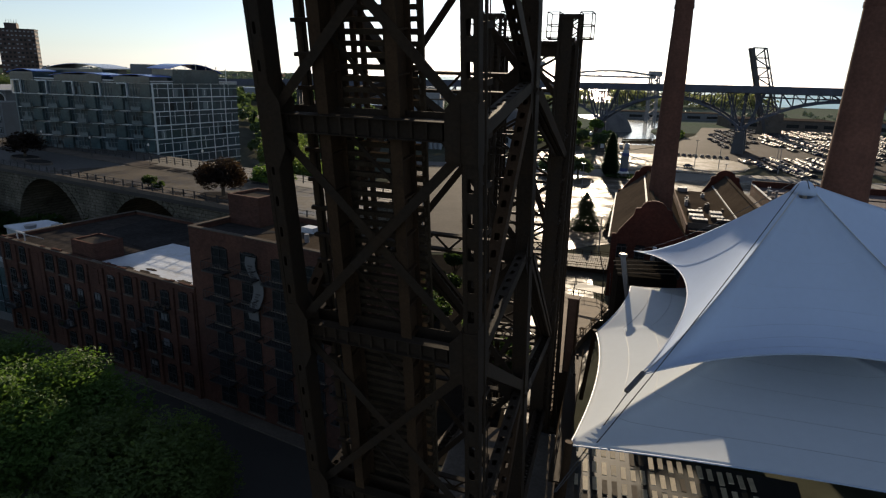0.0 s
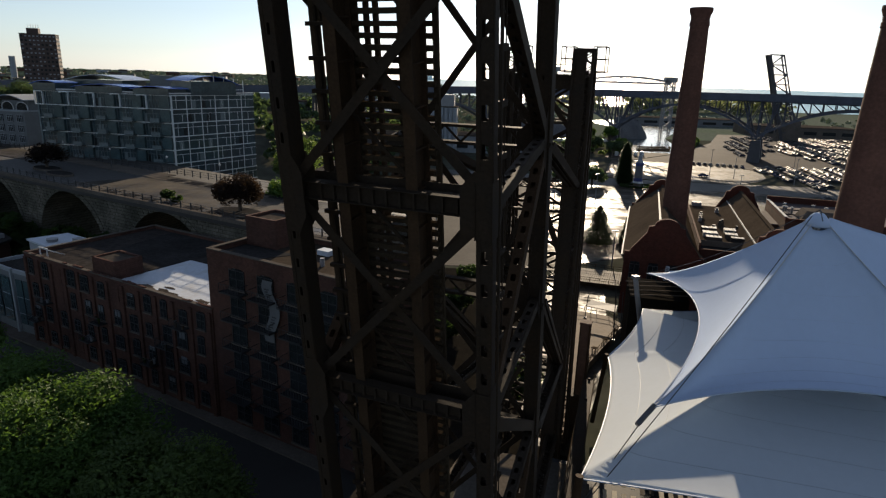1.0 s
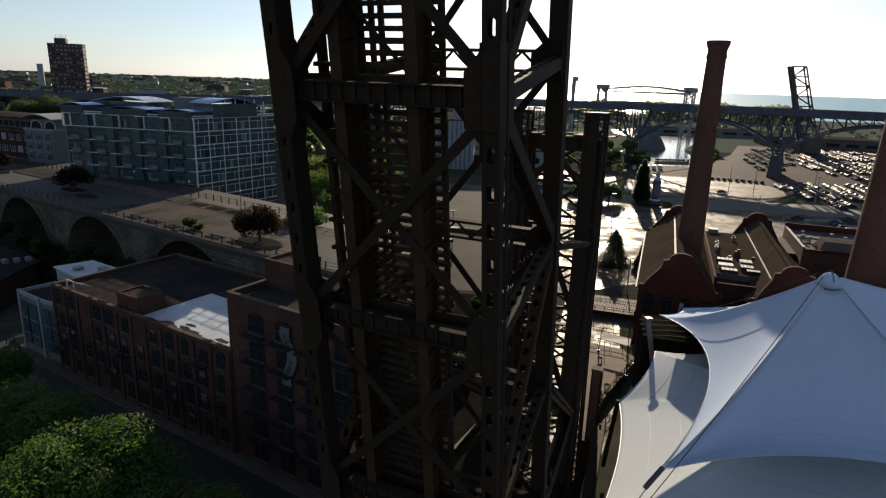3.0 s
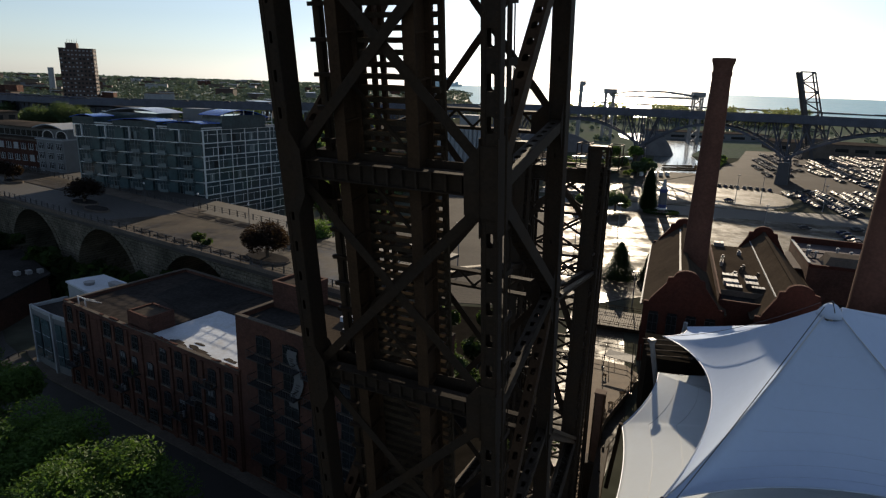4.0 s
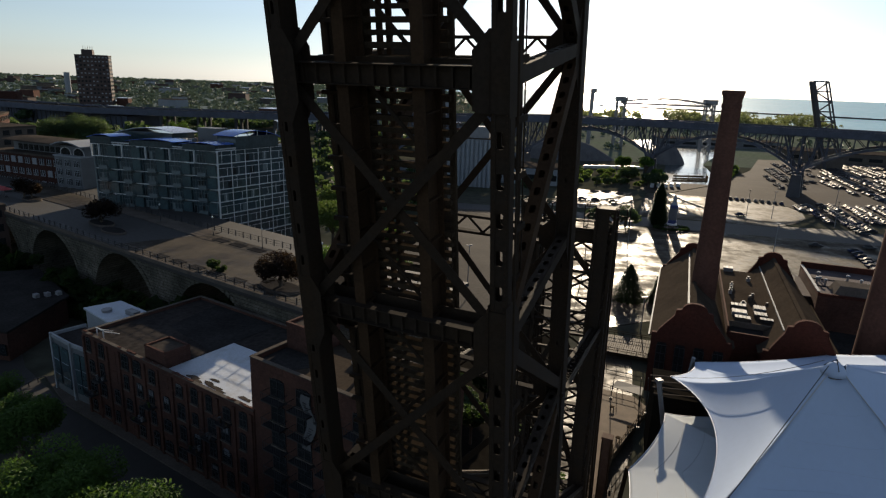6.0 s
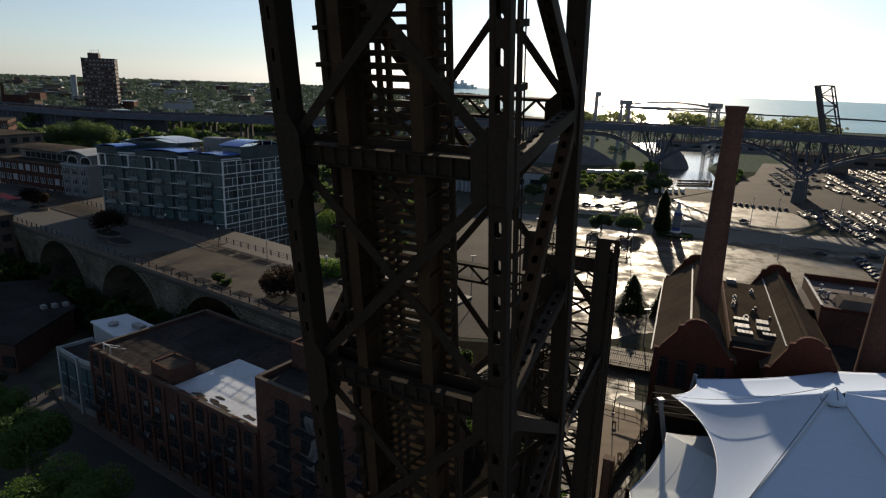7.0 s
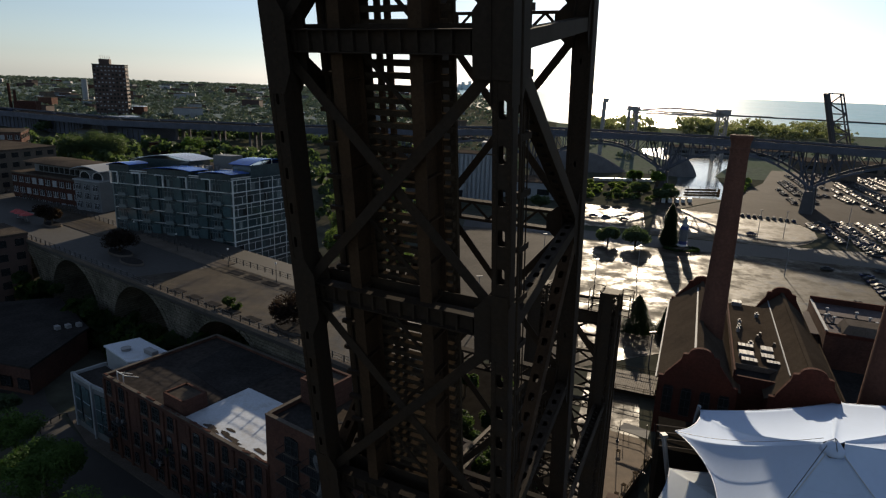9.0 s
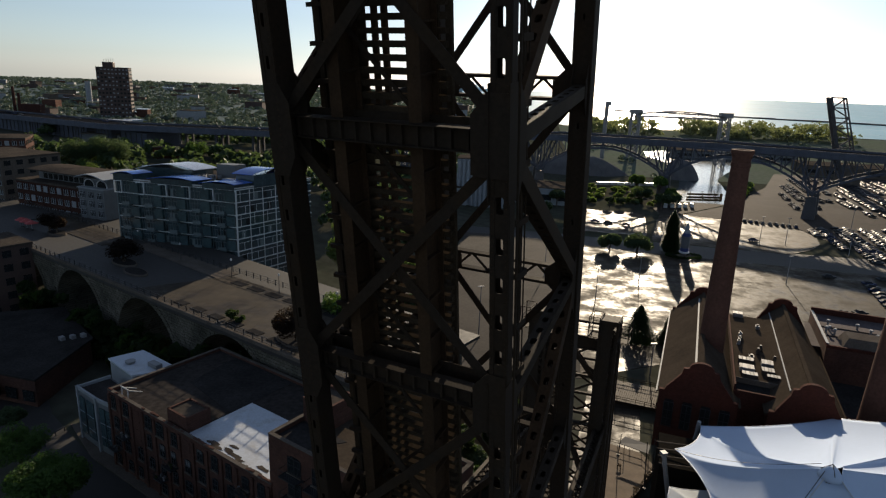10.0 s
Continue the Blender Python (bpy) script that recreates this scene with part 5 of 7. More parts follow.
for p, q in (((-70.6, 88.15), (-69.0, 87.2)), ((-68.4, 86.85), (-66.2, 85.55)), ((-64.6, 84.75), (-63.3, 84.2)), ((-63.0, 84.05), (-62.0, 83.6))):
    win = part("window", Build().beam((*p, 5.2), (*q, 5.2), 0.12, 7.0, UP), GLASS_TEAL, lift)
    for z in (3.4, 6.0):
        part("transom", Build().beam((p[0] - 0.03, p[1] - 0.06, z), (q[0] - 0.03, q[1] - 0.06, z), 0.1, 0.08, UP), PALEWALL, win)
for p in ((-71.0, 88.5), (-65.3, 85.05)):
    part("corner_post", Build().beam((*p, 0), (*p, 10.3), 0.45, 0.35, UX), PALEWALL, lift)
low = thing("lift_annex", (-66, 95, 0), "low white-roofed annex behind the lift tower", "building")
part("wall", Build().prism([(-70.3, 96.7), (-62.6, 91.6), (-56.5, 95.2), (-66.5, 100.8)], 0, 11.3), PALEWALL, low)
part("roof", Build().prism([(-70.7, 96.7), (-62.6, 91.2), (-56.1, 95.2), (-66.5, 101.2)], 11.3, 11.6), ROOF_WHITE, low)
part("roof_fan", Build().tube((-65.6, 95.6, 11.6), (-65.6, 95.6, 12.1), 0.8, 0.9, 14), GREY, low)
part("roof_duct", Build().box((-60.5, 95.0, 12.0), (2.6, 1.2, 0.8), -28), GREY, low)

# low dark-roofed shed across the street
shed = thing("low_shed", (-100, 112, 0), "low dark flat-roofed building beside the viaduct", "building")
part("wall", Build().prism([(-107, 100), (-86, 96.6), (-88, 115.6), (-106, 131), (-124, 122)], 0, 5.7), BRICK_OLD, shed)
part("roof", Build().prism([(-107.4, 99.6), (-85.5, 96.1), (-87.5, 115.8), (-106, 131.6), (-124.5, 122)], 5.7, 6.1), ROOF_DARK, shed)
for k in range(5):
    p = Vector((-104 + k * 4.1, 99.2 - k * 0.66, 1.0))
    part("window", Build().box(p + UP * 1.3, (2.6, 0.2, 2.2), -9), GLASS, shed)
for k in range(3):
    part("roof_vent", Build().box((-93 + k * 1.6, 113.5 + k * 1.2, 6.5), (1.2, 0.9, 0.8), -28), GREY, shed)

# ---- stone viaduct ----
VD, VN = Vector((0.868, -0.496, 0)), Vector((0.496, 0.868, 0))
VO = Vector((-120.5, 142.0, 0))
DECK = 16.5
VL = 97.0


def vp(s, d, z):
    return VO + VD * s + VN * d + UP * z


via = thing("viaduct", tuple(vp(30, 12, 0)), "old stone arch viaduct with a railing along its deck", "viaduct", kind="structure")
ARCH_R, PITCH, SPRING = 11.8, 30.0, 3.8
S0 = -83.0
b = Build()
s = S0
k = 0
N = 26
while s < VL:
    c = s + PITCH / 2
    pts = [(c - ARCH_R * math.cos(math.pi * i / N), SPRING + ARCH_R * 1.02 * math.sin(math.pi * i / N)) for i in range(N + 1)]
    for d, flip in ((0, False), (24, True)):
        ring = [(s, 0), (c - ARCH_R, 0)] + pts + [(c + ARCH_R, 0), (s + PITCH, 0)]
        tops = [(s, DECK)] + [(x, DECK) for x, _ in ring[1:-1]] + [(s + PITCH, DECK)]
        for i in range(len(ring) - 1):
            q = [vp(ring[i][0], d, ring[i][1]), vp(ring[i + 1][0], d, ring[i + 1][1]), vp(tops[i + 1][0], d, DECK), vp(tops[i][0], d, DECK)]
            if abs(ring[i][0] - ring[i + 1][0]) > 1e-6:
                b.quad(*(q[::-1] if flip else q))
    full = [(c - ARCH_R, 0)] + pts + [(c + ARCH_R, 0)]
    for (x0, z0), (x1, z1) in zip(full, full[1:]):
        b.quad(vp(x0, 0, z0), vp(x0, 24, z0), vp(x1, 24, z1), vp(x1, 0, z1))
    ar = Build()
    for i in range(N):
        t0, t1 = math.pi * (i + 0.06) / N, math.pi * (i + 0.94) / N
        r0, r1 = ARCH_R * 1.0, ARCH_R * 1.0 + 1.0
        q = [vp(c - r * math.cos(t), -0.06, SPRING + r * 1.02 * math.sin(t)) for r, t in ((r0, t0), (r1, t0), (r1, t1), (r0, t1))]
        ar.plate(q, VN, 0.25)
    part("voussoir_ring", ar, STONE, via)
    s += PITCH
    k += 1
b.prism(flat(vp(s, 0, 0), vp(s + 21.5, 0, 0), vp(s + 21.5, 24, 0), vp(s, 24, 0)), 0, DECK - 0.7)
s += 21.5
part("wall", b, STONE, via)
# rough-faced blocks standing a little proud of the spandrels
sb = Build()
srg = random.Random(17)
row, z, n_stone = 0, 1.2, 0
while z < DECK - 0.7:
    x = 4.0 + (row % 2) * 0.55
    while x < 96:
        L = srg.uniform(0.8, 1.5)
        u_ = (x + L / 2 - S0) % PITCH - PITCH / 2
        zc = z + 0.27 - SPRING
        inside = abs(u_) < ARCH_R + 1.2 and (zc < 0 or math.hypot(u_, zc / 1.02) < ARCH_R + 1.25)
        if not inside and srg.random() < 0.82:
            out_ = srg.uniform(0.03, 0.14)
            tgt = Build() if x > 52 and n_stone < 300 else sb
            tgt.hexa([vp(x, -out_, z), vp(x + L - 0.07, -out_, z), vp(x + L - 0.07, 0.02, z), vp(x, 0.02, z), vp(x, -out_ * 0.8, z + 0.5), vp(x + L - 0.07, -out_ * 0.8, z + 0.5), vp(x + L - 0.07, 0.02, z + 0.5), vp(x, 0.02, z + 0.5)])
            if tgt is not sb:
                part("stone", tgt, STONE, via)
                n_stone += 1
        x += L
    z += 0.56
    row += 1
blocks = part("stone_block", sb, STONE, via)
blocks["kind"] = "stuff"
part("deck", Build().prism(flat(vp(S0, -0.3, 0), vp(s, -0.3, 0), vp(s, 30, 0), vp(S0, 36, 0)), DECK - 0.6, DECK), ASPHALT, via)
part("coping", Build().beam(vp(S0, 0.2, DECK + 0.3), vp(s, 0.2, DECK + 0.3), 0.9, 0.6, UP), CONCRETE, via)
part("promenade", Build().prism(flat(vp(46, 0.8, 0), vp(s, 0.8, 0), vp(s, 21, 0), vp(54, 21, 0)), DECK - 0.1, DECK + 0.12), PROMENADE, via, "sunlit tan concrete promenade")
part("promenade", Build().prism(flat(vp(-40, 14, 0), vp(6, 14, 0), vp(10, 22, 0), vp(-40, 26, 0)), DECK - 0.1, DECK + 0.12), PROMENADE, via)
part("far_pavement", Build().prism(flat(vp(12, 19.5, 0), vp(53.8, 17.5, 0), vp(53.8, 23, 0), vp(12, 24, 0)), DECK - 0.1, DECK + 0.14), CONCRETE, via)
for dd in (0.35, 22.6):
    x = S0
    fence = thing("railing", tuple(vp(20, dd, DECK + 0.6)), "dark iron railing along the viaduct edge", "railing")
    while x < s:
        part("post", Build().box(vp(x, dd, DECK + 1.1), (0.16, 0.16, 1.4), -30), DARK, fence)
        x += 2.6
    for z in (0.75, 1.2, 1.7):
        part("bar", Build().beam(vp(S0, dd, DECK + z), vp(s, dd, DECK + z), 0.05, 0.06, UP), DARK, fence)
for x in (58, 64, 70, 76, 82, 88):
    part("planter", Build().prism(flat(vp(x, 17.6, 0), vp(x + 4.2, 17.6, 0), vp(x + 4.2, 19.6, 0), vp(x, 19.6, 0)), DECK + 0.1, DECK + 0.2), ROOF_DARK, via)
    part("planter", Build().prism(flat(vp(x + 2, 2.2, 0), vp(x + 5.4, 2.2, 0), vp(x + 5.4, 4.0, 0), vp(x + 2, 4.0, 0)), DECK + 0.1, DECK + 0.22), ROOF_DARK, via)


def lamp_post(p, h, label="slim dark street lamp with a globe head"):
    o = thing("street_lamp", tuple(p), label, "street lamp", "street lamps")
    part("pole", Build().tube(p, p + UP * h, 0.09, 0.05, 8), DARK, o)
    part("lamp_head", Build().lathe((p.x, p.y), [(0.05, p.z + h), (0.22, p.z + h + 0.15), (0.22, p.z + h + 0.4), (0.05, p.z + h + 0.6)], 10), WHITE, o)


for x in (14, 34, 55, 72, 90):
    lamp_post(vp(x, 20.2, DECK), 4.2)

# ---- glass apartment building ----
GA, GR, GL = Vector((-71.5, 155.5, 0)), Vector((-58.7, 180.1, 0)), Vector((-109, 161.5, 0))
GBACK = GL + (GR - GA)
GTOP, GBASE = 33.1, 3.0
glassb = thing("glass_apartments", (-90, 178, 0), "blue-grey glass apartment block with white frames and vaulted blue roofs", "building")
part("core", Build().prism(flat(GA, GR, GBACK, GL), GBASE, GTOP), GLASS_BLUE, glassb)
part("roof", Build().prism(flat(GA + (GBACK - GA) * 0.02, GR, GBACK, GL), GTOP + 0.02, GTOP + 0.4), ROOF_GREY, glassb)
FLH = 3.4


def curtain(p0, p1, bays, name, balc, seed):
    """Storey-high windows in white frames along one front, with slab edges and balconies."""
    d = (p1 - p0)
    L = d.length
    d.normalize()
    n = Vector((d.y, -d.x, 0))
    rg = random.Random(seed)
    floors = int((GTOP - GBASE) / FLH)
    for f in range(floors):
        z1 = GTOP - f * FLH
        z0 = z1 - FLH
        part("floor_band", Build().beam(p0 + n * 0.12 + UP * z1, p1 + n * 0.12 + UP * z1, 0.3, 0.22 if name == "end" else 0.16, UP), FRAME, glassb)
        for k in range(bays):
            a, c = p0 + d * (L * k / bays), p0 + d * (L * (k + 1) / bays)
            b = Build()
            b.beam(a + n * 0.08 + UP * z0, a + n * 0.08 + UP * z1, 0.15, 0.16, n)
            for q in ((0.33, 0.66) if balc else (0.5 + rg.choice((-0.17, 0, 0.17)),)):
                m = a.lerp(c, q)
                b.beam(m + n * 0.05 + UP * z0, m + n * 0.05 + UP * (z1 if q < 0.5 else z1 - 1.2), 0.07, 0.1, n)
            b.beam(a + n * 0.05 + UP * (z1 - 1.2), c + n * 0.05 + UP * (z1 - 1.2), 0.08, 0.1, UP)
            win = part("window", b, FRAME if name == "end" else GLASS_TRIM, glassb)
            if rg.random() < 0.7:
                q = rg.choice((0.0, 0.33, 0.66))
                m, m2 = a.lerp(c, q + 0.02), a.lerp(c, q + 0.31)
                part("pane", Build().beam(m + n * 0.03 + UP * (z0 + 1.2), m2 + n * 0.03 + UP * (z0 + 1.2), 0.05, 2.2, UP), rg.choice((GLASS, GLASS_TEAL, GLASS_TEAL, GLASS_TRIM)), win)
            if balc and k % 3 == 1 and f:
                s = Build().beam(a + n * 0.9 + UP * (z0 + 0.1), c + n * 0.9 + UP * (z0 + 0.1), 1.6, 0.2, UP)
                bl = part("balcony", s, GLASS_TRIM, glassb)
                r = Build()
                r.beam(a + n * 1.65 + UP * (z0 + 1.2), c + n * 1.65 + UP * (z0 + 1.2), 0.07, 0.07, UP)
                r.beam(a + n * 1.65 + UP * (z0 + 0.7), c + n * 1.65 + UP * (z0 + 0.7), 0.04, 0.8, UP)
                part("balcony_railing", r, GLASS_TRIM, bl)
            if balc and k % 3 == 2 and f < floors - 1:
                part("bay_panel", Build().beam(a + n * 0.5 + UP * (z0 + FLH / 2), c + n * 0.5 + UP * (z0 + FLH / 2), 0.9, FLH * 0.8, UP), GLASS_TEAL, glassb)
    part("corner_post", Build().beam(p0 + n * 0.1 + UP * GBASE, p0 + n * 0.1 + UP * GTOP, 0.4, 0.4, n), FRAME if name == "end" else GLASS_TRIM, glassb)
    part("parapet_frame", Build().beam(p0 + n * 0.12 + UP * (GTOP + 0.5), p1 + n * 0.12 + UP * (GTOP + 0.5), 0.3, 0.3, UP), WHITE, glassb)


curtain(GA, GR, 6, "end", False, 1)
curtain(GL, GA, 15, "long", True, 2)
e1, e2 = (GR - GA).normalized(), (GL - GA).normalized()


def vault(o, along_dir, length, across, width, z, h, mat, name="vault_roof", walls=True):
    """A shallow curved metal roof on a glazed attic."""
    b = Build()
    n = 12
    for i in range(n + 1):
        t = i / n
        zz = z + h * math.sin(math.pi * (0.15 + 0.85 * t))
        for e in (0, 1):
            p = o + across * (width * t) + along_dir * (length * e)
            b.v += [(p.x, p.y, zz), (p.x, p.y, zz + 0.14)]
    for i in range(n):
        k = 4 * i
        b.f += [(k + 1, k + 3, k + 7, k + 5), (k, k + 4, k + 6, k + 2), (k, k + 1, k + 5, k + 4), (k + 2, k + 6, k + 7, k + 3)]
    b.f += [(0, 2, 3, 1), (4 * n, 4 * n + 1, 4 * n + 3, 4 * n + 2)]
    r = part(name, b, mat, glassb)
    if walls:
        q = [o + across * (width * u) + along_dir * (length * v) for u, v in ((0.06, 0.06), (0.94, 0.06), (0.94, 0.94), (0.06, 0.94))]
        part("attic", Build().prism(flat(*q), GTOP, z + h * 0.42), GLASS_BLUE, r)


vault(GA + e1 * 5.0 + e2 * -0.8, e2, 6.4, e1, 17, GTOP + 2.6, 2.2, ROOF_BLUE)
vault(GA + e1 * -0.8 + e2 * -0.6, e1, 6, e2, 11, GTOP + 1.2, 0.8, ROOF_BLUE)
vault(GA + e1 * -0.8 + e2 * 12, e1, 6, e2, 15, GTOP + 1.2, 0.9, ROOF_BLUE)
vault(GA + e1 * -0.8 + e2 * 31.5, e1, 6, e2, 7.5, GTOP + 1.6, 0.9, ROOF_BLUE)
vault(GA + e1 * 8 + e2 * 20.5, e1, 8, e2, 20, GTOP + 2.2, 2.0, ROOF_SILVER)
part("lift_house", Build().prism(flat(GA + e1 * 14 + e2 * 13, GA + e1 * 18 + e2 * 13, GA + e1 * 18 + e2 * 19, GA + e1 * 14 + e2 * 19), GTOP, GTOP + 4.6), TRIM, glassb)
rg = random.Random(4)
for k in range(22):
    p = GA + e1 * rg.uniform(8, 13) + e2 * rg.uniform(3, 36)
    part("roof_machine", Build().box((p.x, p.y, GTOP + 1.0), (rg.uniform(0.8, 2), rg.uniform(0.8, 2), rg.uniform(1.0, 1.8)), rg.uniform(0, 20)), GREY, glassb)

nn = Vector((e1.y, -e1.x, 0))
for k in range(6):
    a = GA + e1 * (7 + k * 3.4)
    part("attic_window", Build().beam(a + nn * 0.1 + UP * GTOP, a + nn * 0.1 + UP * (GTOP + 3.6 + 1.2 * math.sin(math.pi * (k + 0.5) / 6)), 0.16, 0.16, nn), FRAME, glassb)
for z in (1.4, 2.9):
    part("attic_transom", Build().beam(GA + e1 * 7 + nn * 0.1 + UP * (GTOP + z), GA + e1 * 24 + nn * 0.1 + UP * (GTOP + z), 0.14, 0.14, UP), FRAME, glassb)
mm = Vector((-e2.y, e2.x, 0))
if mm.y > 0:
    mm = mm * -1
for k in range(5):
    a = GA + e2 * (6.5 + k * 7.4)
    fr = Build()
    for q in (0, 2.4):
        fr.beam(a + e2 * q + mm * 0.35 + UP * (GTOP - 3.4), a + e2 * q + mm * 0.35 + UP * (GTOP - 0.1), 0.2, 0.5, mm)
    for z in (-3.4, -0.1):
        fr.beam(a + mm * 0.35 + UP * (GTOP + z), a + e2 * 2.4 + mm * 0.35 + UP * (GTOP + z), 0.5, 0.2, UP)
    part("dormer_frame", fr, FRAME, glassb)

# ivy and self-sown shrubs against the viaduct
iv = Build()
rg = random.Random(77)
for k in range(150):
    p = vp(rg.choice((rg.uniform(0, 96), rg.uniform(38, 96))), -rg.uniform(0.3, 4.5), 0)
    r = rg.uniform(1.0, 2.4)
    clump(iv, (p.x, p.y, rg.uniform(0.5, 5.0) * (1 if rg.random() < 0.6 else 1.9)), r, rg, 60, 1.0)
solid("viaduct_ivy", iv, LEAF_DARK, tuple(vp(40, -2, 0)), "dark ivy and scrub growing against the stone viaduct", "shrubs", "stuff")

# oval planting beds under the promenade trees
for (x, y), (rx, ry) in (((-93, 137.5), (4.6, 2.2)), ((-86, 131.0), (4.2, 2.0)), ((-35.6, 99.5), (5.0, 2.6)), ((-128, 160), (4.0, 2.0))):
    o = Vector((x, y, 0))
    ring = [o + VD * (rx * math.cos(q * math.tau / 20)) + VN * (ry * math.sin(q * math.tau / 20)) for q in range(20)]
    inner = [o + VD * ((rx - 0.3) * math.cos(q * math.tau / 20)) + VN * ((ry - 0.3) * math.sin(q * math.tau / 20)) for q in range(20)]
    part("bed_kerb", Build().prism(flat(*ring), DECK - 0.05, DECK + 0.4), CONCRETE, via)
    part("bed_soil", Build().prism(flat(*inner), DECK + 0.4, DECK + 0.5), ROOF_DARK, via)

# bent kerb railing on the street corner
kr = thing("kerb_railing", (-73.5, 88, 0.1), "low bent dark railing on the street corner", "railing")
arc = [Vector((-74.5 + 1.6 * math.cos(q), 87.5 + 3.2 * math.sin(q), 0.9)) for q in [math.pi * (0.55 + 0.75 * i / 8) for i in range(9)]]
part("bar", Build().sweep(arc, 0.12, 0.12), DARK, kr)
for p in arc[::2]:
    part("post", Build().beam((p.x, p.y, 0.05), p, 0.12, 0.12, UX), DARK, kr)
sg = thing("road_sign", (-72.8, 91, 0.1), "small dark diamond road sign on a post", "road sign")
part("post", Build().tube((-72.8, 91, 0.1), (-72.8, 91, 3.0), 0.06, n=8), DARK, sg)
part("plate", Build().plate([Vector((-72.8, 90.9, 2.9)) + Vector((x, 0.1 * x, z)) for x, z in ((0, -0.6), (0.6, 0), (0, 0.6), (-0.6, 0))], Vector((0, 1, 0)), 0.05), DARK, sg)

# ---- high steel road bridge over the river ----
MB = [(-640, 590, 24), (-420, 470, 25), (-250, 385, 27.4), (-130, 372, 29.2), (38, 405, 33.0), (120, 383, 33.6), (170, 350, 34.2), (330, 262, 34.6), (560, 130, 34.6)]
mbridge = thing("road_bridge", (120, 385, 0), "long blue-grey steel arch truss bridge with a high road deck", "bridge")


def path_points(poly, step):
    out = []
    for a, b in zip(poly, poly[1:]):
        n = max(1, int((Vector(b) - Vector(a)).length / step))
        out += [Vector(a).lerp(Vector(b), i / n) for i in range(n)]
    return out + [Vector(poly[-1])]


pp = path_points(MB, 30)
dk = Build().sweep(pp, 27, 2.6)
part("deck", dk, BLUE_STEEL, mbridge)
part("roadway", Build().sweep([p + UP * 1.36 for p in pp], 25.8, 0.1), BRIDGE_ROAD, mbridge)
for sgn in (-1, 1):
    edge = []
    for i, a in enumerate(pp):
        d = pp[min(i + 1, len(pp) - 1)] - pp[max(i - 1, 0)]
        edge.append(a + Vector((d.y, -d.x, 0)).normalized() * (sgn * 13.2) + UP * 1.8)
    part("parapet", Build().sweep(edge, 0.4, 1.2), BLUE_STEEL, mbridge)
# truss spans: from pier to pier, arched lower chord
PIERS = [(-62, 381), (22, 402), (99, 388.6), (169, 350.6), (250, 306), (330, 262), (430, 205)]


def deck_z(x):
    return 29.0 + 4.0 * min(1, max(0, (x + 130) / 168)) + 1.2 * min(1, max(0, (x - 38) / 160))


for (x0, y0), (x1, y1) in zip(PIERS, PIERS[1:]):
    a, b = Vector((x0, y0, 0)), Vector((x1, y1, 0))
    nrm = Vector((b.y - a.y, a.x - b.x, 0)).normalized()
    n = max(8, int((b - a).length / 5.5))
    for sgn in (-1, 1):
        o = nrm * (sgn * 10)
        top, low, posts = Build(), Build(), []
        pt, pl_ = [], []
        for i in range(n + 1):
            t = i / n
            p = a.lerp(b, t) + o
            zt = deck_z(p.x) - 1.0
            dz = 3.5 + 15.5 * (2 * t - 1) ** 2
            pt.append(p + UP * zt)
            pl_.append(p + UP * (zt - dz))
        top.sweep(pt, 0.9, 1.0)
        low.sweep(pl_, 1.1, 1.2)
        part("top_chord", top, BLUE_STEEL, mbridge)
        part("arch_chord", low, BLUE_STEEL, mbridge)
        for i in range(n + 1):
            part("truss_post", Build().beam(pt[i], pl_[i], 0.55, 0.55, nrm), BLUE_STEEL, mbridge)
            if i < n:
                d = Build().beam(pt[i] if i < n / 2 else pl_[i], pl_[i + 1] if i < n / 2 else pt[i + 1], 0.4, 0.45, nrm)
                part("truss_diagonal", d, BLUE_STEEL, mbridge)
for k, (x, y) in enumerate(PIERS):
    nxt = Vector(PIERS[min(k + 1, len(PIERS) - 1)]) - Vector(PIERS[max(k - 1, 0)])
    dr = Vector((nxt.x, nxt.y, 0)).normalized()
    ac = Vector((dr.y, -dr.x, 0))
    o = Vector((x, y, 0))
    for e in (-8.5, 8.5):
        c = o + ac * e
        part("pier", Build().hexa([c + dr * (u * 3.2) + ac * (v * 3.2) for u, v in ((-1, -1), (1, -1), (1, 1), (-1, 1))] + [c + dr * (u * 2.4) + ac * (v * 2.4) + UP * 12 for u, v in ((-1, -1), (1, -1), (1, 1), (-1, 1))]), PIER, mbridge)
        for u in (-1, 0, 1):
            part("pier_leg", Build().beam(c + dr * (u * 1.6) + UP * 11.8, c + dr * (u * 9.0) + UP * (deck_z(x) - 1.2), 0.9, 1.1, ac), BLUE_STEEL, mbridge)
    for z in (13, 20, 27):
        part("pier_brace", Build().beam(o - ac * 8.5 + UP * z, o + ac * 8.5 + UP * z, 0.6, 0.6, UP), BLUE_STEEL, mbridge)
        part("pier_brace", Build().beam(o - ac * 8.5 + UP * z, o + ac * 8.5 + UP * (z + 7 if z < 27 else z), 0.4, 0.4, UP), BLUE_STEEL, mbridge)
for x, y in ((-205, 380.5), (-180, 378), (-155, 375.5), (-130, 373), (-105, 376), (-85, 380)):
    for e in (-8, 0, 8):
        part("column", Build().box((x, y + e, 13.6), (1.5, 1.5, 27), -5), PIER, mbridge)
